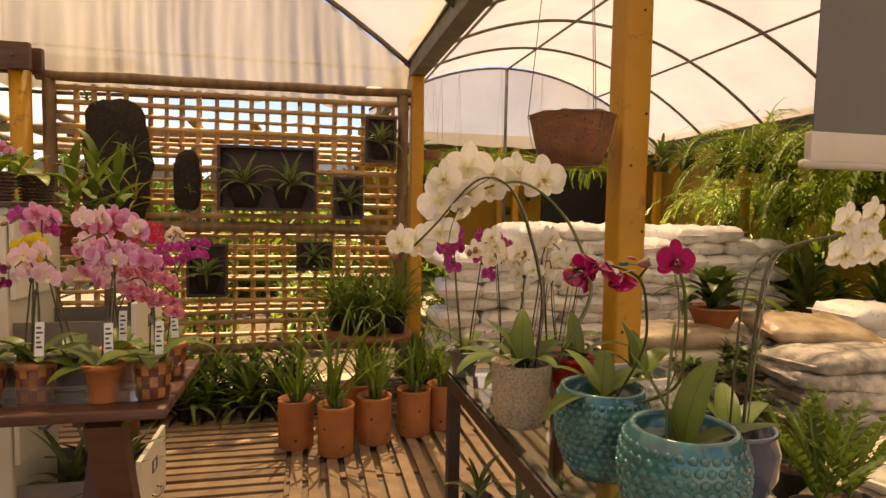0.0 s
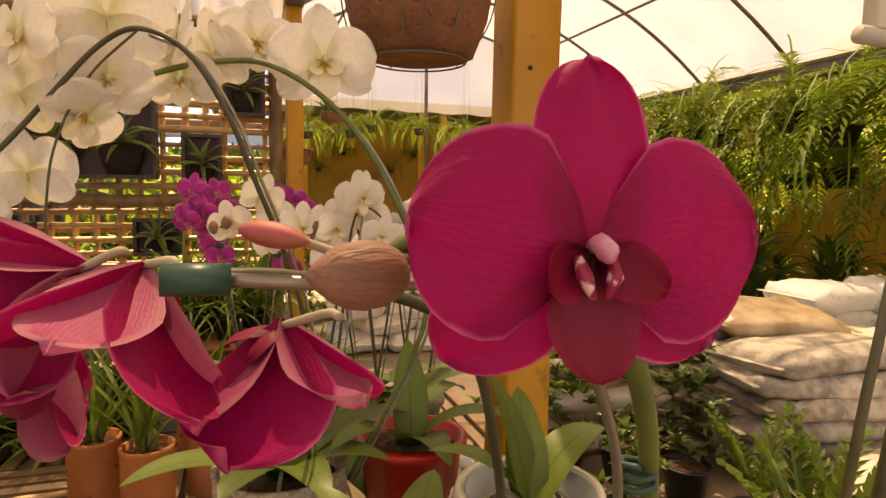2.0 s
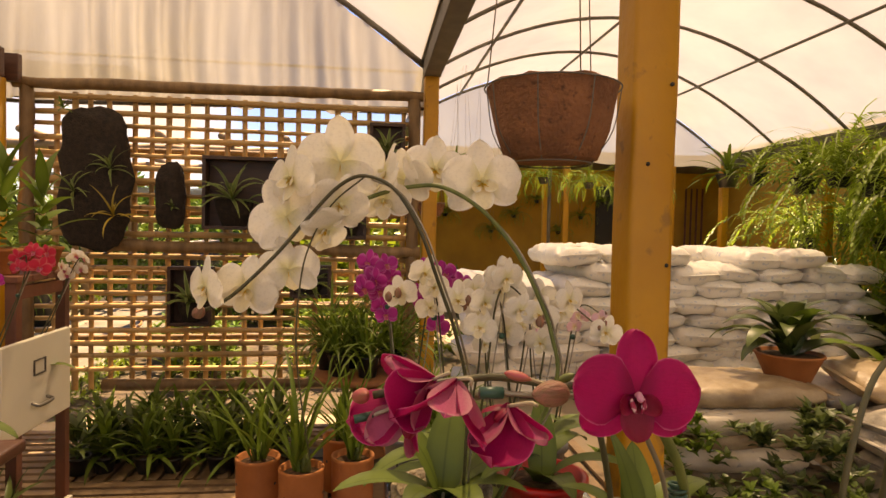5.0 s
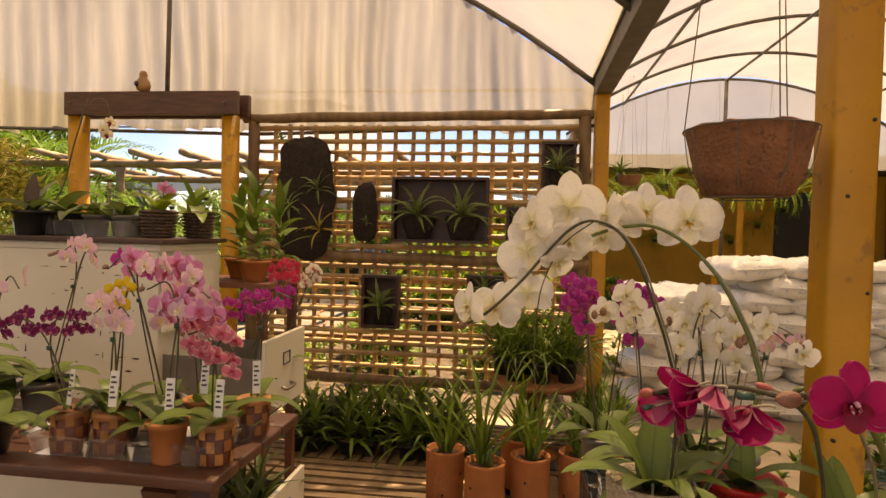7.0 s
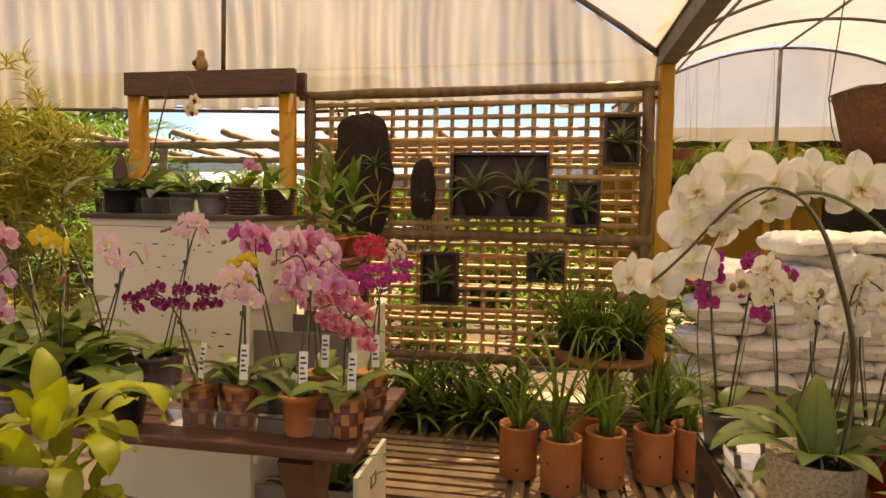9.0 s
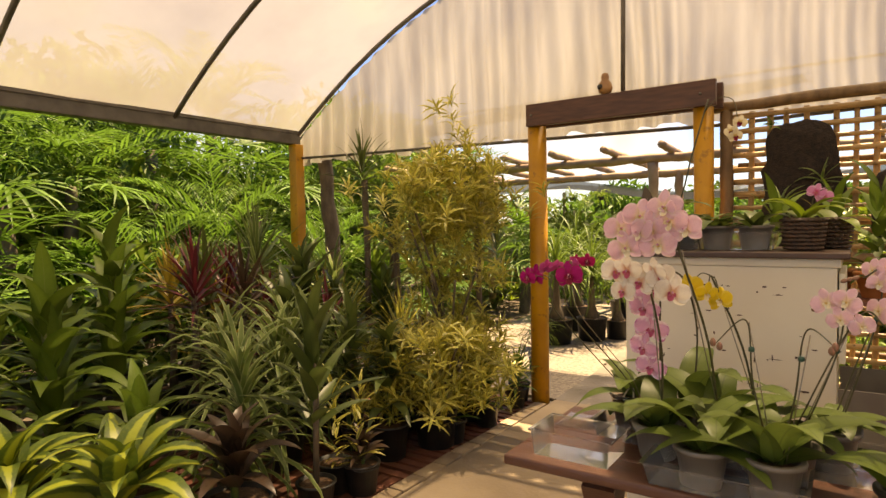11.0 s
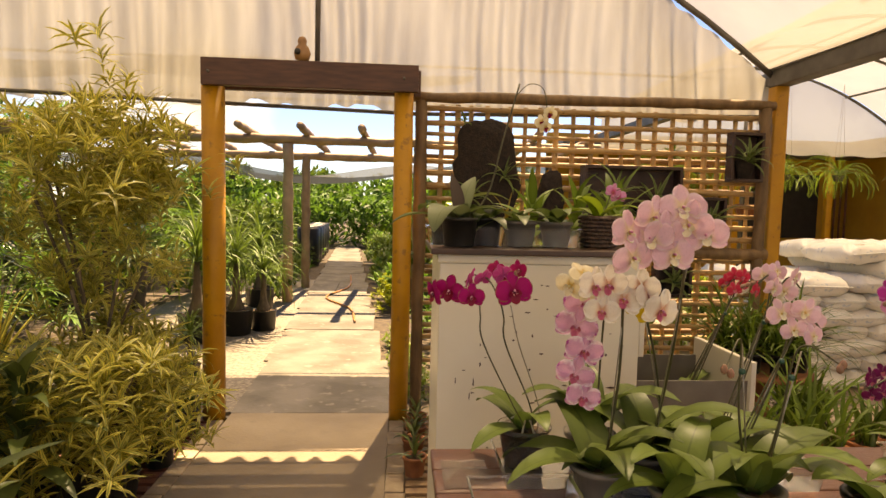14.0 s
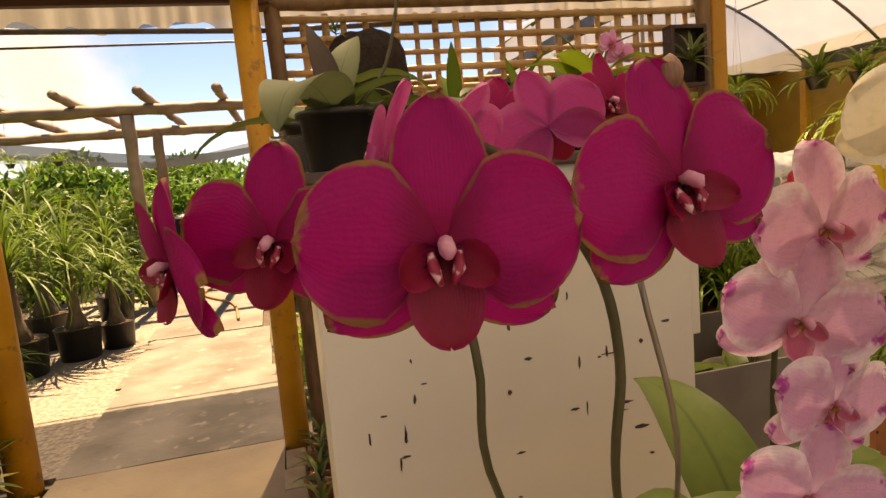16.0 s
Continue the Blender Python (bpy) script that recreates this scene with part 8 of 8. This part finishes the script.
# leafy pots on the floor between table and sacks
zz = [mesh_of("foliage", foliage(lambda bm, uvl: [pinnate(9, 0.42, 12, 0.07, 0.032, (60, 85), (10, 40), 20)(bm, uvl)]), L["green"]) for _ in range(2)]
jade = [mesh_of("foliage", foliage(leafy_bush(0.16, 0.40, 8, 0.07, 0.03, "oval", 28)), L[k]) for k in ("green", "dark")]
for x, y, s, k in ((2.25, 2.75, 1.0, "j0"), (2.05, 3.0, 0.9, "j0"), (2.45, 2.6, 0.95, "j1"), (2.6, 2.35, 1.0, "j1"), (2.75, 2.55, 1.1, "j1"), (2.62, 2.0, 0.9, "z"), (2.35, 1.55, 1.15, "z"), (2.6, 1.65, 1.0, "z"), (2.2, 2.2, 0.8, "j0")):
    bed_plant("zz_plant" if k == "z" else "jade_bush", "glossy zz plant in a black pot" if k == "z" else ("dense green leafy bush in a black pot" if k == "j0" else "dark leafy bush in a black pot"), x, y, s, BS, [("foliage", zz[R.randrange(2)] if k == "z" else jade[int(k[1])], "green", 0.16)], -0.035, "pots by the sacks")

# ---- hanging ferns and the east side ----
fern = [mesh_of("fronds", foliage(hanging(26, 0.85, 22, 0.10, 0.022)), L["fern"]) for _ in range(3)]
longfern = [mesh_of("fronds", foliage(many(hanging(22, 1.15, 30, 0.12, 0.022), rosette(30, 0.5, 0.02, (40, 85), (60, 120)))), L["fern"]) for _ in range(2)]
strapf = [mesh_of("fronds", foliage(rosette(26, 0.42, 0.035, (10, 80), (50, 120), "strap", 0.03)), L["green"]) for _ in range(2)]


def hanger(x, y, z, mesh, label, s, top, group):
    t = thing("hanging_plant", label, "hanging plant", group, at(x, y, z, R.uniform(0, 360), s))
    pm, sm = pot_mesh("hang", 0.07, 0.11, 0.12, "blackplastic")
    part("pot", pm, None, t)
    part("fronds", mesh, None, t, m=at(0, 0, 0.10))
    for k in range(3):
        a = 2.094 * k
        part("hanger_wire", tube(B(), [(0.11 * math.cos(a), 0.11 * math.sin(a), 0.11), (0, 0, (top - z) / s)], 0.002, 5), M["chain"], t)


FG = "hanging ferns along the tunnel side"
for i in range(16):
    y = 7.9 - i * 0.62
    hanger(XR - 0.1 + R.uniform(-0.15, 0.15), y, R.uniform(1.75, 2.05) - 0.02 * i, (strapf if i < 3 else fern + longfern)[R.randrange(2 if i < 3 else 5)], "hanging fern with long drooping fronds" if i >= 3 else "hanging pot of strap leaved orchid", R.uniform(1.25, 1.6), GUT - 0.03, FG)
for i in range(12):
    hanger(XR + 0.5 + R.uniform(-0.2, 0.3), 7.6 - i * 0.75, R.uniform(1.1, 1.6), (fern + longfern)[R.randrange(5)], "hanging fern with long drooping fronds", R.uniform(1.2, 1.6), 2.6, FG)
for x in (-5.9, -5.2, -4.6, -4.1):
    hanger(x, 9.22, R.uniform(1.65, 1.85), fern[R.randrange(3)], "small hanging pot of greenery under the pergola", 0.45, 2.36, "hanging pots under the pergola")
structure("roof_rail", tube(B(), [(XR + 0.5, -7, 2.62), (XR + 0.5, 8.3, 2.62)], 0.03, 8), M["steel"], "steel rail that carries the outer ferns", "rail", True)
for y in (6.9, 4.1, 1.3):
    painted_post(XR + 0.5, y, 2.6, 0.10, "ochre painted square post among the ferns")
for i in range(34):
    x, y = R.uniform(5.6, 7.3), 7.9 - i * 0.27
    bed_plant("shade_plant", "shade plant in a black pot under the ferns", x, y, R.uniform(0.8, 1.3), BK, [("foliage", fmesh("shade%d" % (i % 2), ("dark", "green")[i % 2], *[rosette(34, 0.42, (0.06, 0.08)[i % 2], (0, 85), (40, 110), "lance", 0.40, 6) for _ in range(2)]), "dark", 0.2)], -0.035, "shade plants on the east side")
# plant bench in the middle of the tunnel
for i in range(14):
    bed_plant("shade_plant", "shade plant in a black pot behind the sacks", R.uniform(4.2, 5.6), R.uniform(4.4, 7.6), R.uniform(0.9, 1.4), BK, [("foliage", fmesh("bench%d" % (i % 2), ("green", "dark")[i % 2], *[rosette(30, 0.5, 0.09, (20, 85), (40, 110), "lance", 0.35, 6) for _ in range(2)]), "green", 0.2)], -0.035, "shade plants behind the sacks")
# hanging things under the tunnel end
for i, (x, y, z) in enumerate(((1.75, 7.4, 2.05), (2.4, 8.0, 2.0), (3.0, 7.9, 1.98), (3.7, 8.1, 1.95), (2.1, 7.8, 1.9), (4.4, 8.0, 1.95), (1.6, 8.1, 1.9))):
    hanger(x, y, z, (fern if i else strapf)[R.randrange(2)], "small hanging pot of trailing greenery", 0.7, arch_right(x) - 0.01, "hanging pots under the tunnel end")
coco_basket(1.72, 6.6, 1.95, 0.13, 0.10, 3.12, "small brown coconut fibre basket on thin wires", "small coconut baskets")
coco_basket(1.2, 4.75, 1.45, 0.11, 0.10, 2.42, "small brown coconut fibre basket with an orchid", "small coconut baskets")
for i in range(9):
    hanger(1.7 + i * 0.45, 11.6, 1.3 + 0.3 * (i % 3), fern[i % 3], "small black hanging pot on the ochre wall", 0.5, 2.62, "pots on the ochre wall")
slab("roof_north", 1.2, 12.2, 10.5, 12.2, 2.62, 2.70, M["steel"], "low lean-to roof along the back wall", "roof")
for x in (1.8, 4.2, 6.2, 8.0):
    painted_post(x, 10.6, 2.6, 0.11, "ochre painted square post of the lean-to")
structure("window_1", box(B(), 5.3, 7.0, 11.96, 12.02, 1.0, 2.3), M["blackplastic"], "dark open window in the ochre wall", "window")
for i in range(12):
    structure("window_bar", tube(B(), [(7.2 + i * 0.12, 11.9, 0.9), (7.2 + i * 0.12, 11.9, 2.3)], 0.02, 6), M["redslat"], "red-brown upright bar by the window", "bar", True)

# ---- slatted floor panels and brick edging ----
def deck(x0, x1, y0, y1, along_x, material, label, step=0.088, w=0.058, z=0.0):
    t = thing("slatted_deck", label, "decking", "slatted floor panels", at(x0, y0, z))
    t["kind"] = "structure"
    length, across = (x1 - x0, y1 - y0) if along_x else (y1 - y0, x1 - x0)
    me = mesh_of("slat", box(B(), 0, length - 0.008, -w / 2, w / 2, -0.02, 0, 0.002), M[material], False)
    n = int(across / step)
    for i in range(n):
        c = (i + 0.5) * across / n
        m = at(0, c, R.uniform(-0.002, 0.001), R.uniform(-0.3, 0.3)) if along_x else at(c, 0, R.uniform(-0.002, 0.001), 90 + R.uniform(-0.3, 0.3))
        part("slat", me, None, t, m=m)
    for k in (0.08, 0.5, 0.92):
        c = k * length
        bm = box(B(), c - 0.03, c + 0.03, 0, across, -0.036, -0.02) if along_x else box(B(), 0, across, c - 0.03, c + 0.03, -0.036, -0.02)
        part("bearer", bm, M[material], t, smooth=False)


lab = "weathered wooden slatted floor panel"
deck(-0.78, 0.2, 2.0, 3.42, True, "slat", lab)
deck(0.2, 1.22, 1.8, 3.42, False, "slat", lab)
deck(-0.78, 0.2, 3.42, 4.3, False, "slat", lab)
deck(0.2, 1.22, 3.42, 4.3, True, "slat", lab)
deck(1.22, 2.1, 2.2, 4.1, False, "slat", lab)
deck(-1.55, -0.78, 2.98, 4.25, True, "slat", lab)
deck(-4.4, -2.86, 2.4, 4.2, True, "redslat", "dark red slatted panel under the potted plants")
deck(-4.4, -2.86, 0.6, 2.4, False, "redslat", "dark red slatted panel under the potted plants")
deck(-4.4, -2.86, -1.4, 0.6, True, "redslat", "dark red slatted panel under the potted plants")
edge = thing("brick_edging", "tan brick edging along the walkway", "edging", m=at(0, 0))
edge["kind"] = "structure"
bme = mesh_of("brick", box(B(), -0.05, 0.05, -0.1, 0.1, -0.06, 0.0, 0.006), M["brick"], False)
for i in range(30):
    y = -2.0 + i * 0.208
    part("brick", bme, None, edge, m=at(-1.605 + R.uniform(-0.006, 0.006), y, 0.004 + R.uniform(-0.004, 0.004), R.uniform(-2, 2)))
    part("brick", bme, None, edge, m=at(-2.815 + R.uniform(-0.006, 0.006), y, 0.004 + R.uniform(-0.004, 0.004), R.uniform(-2, 2)))
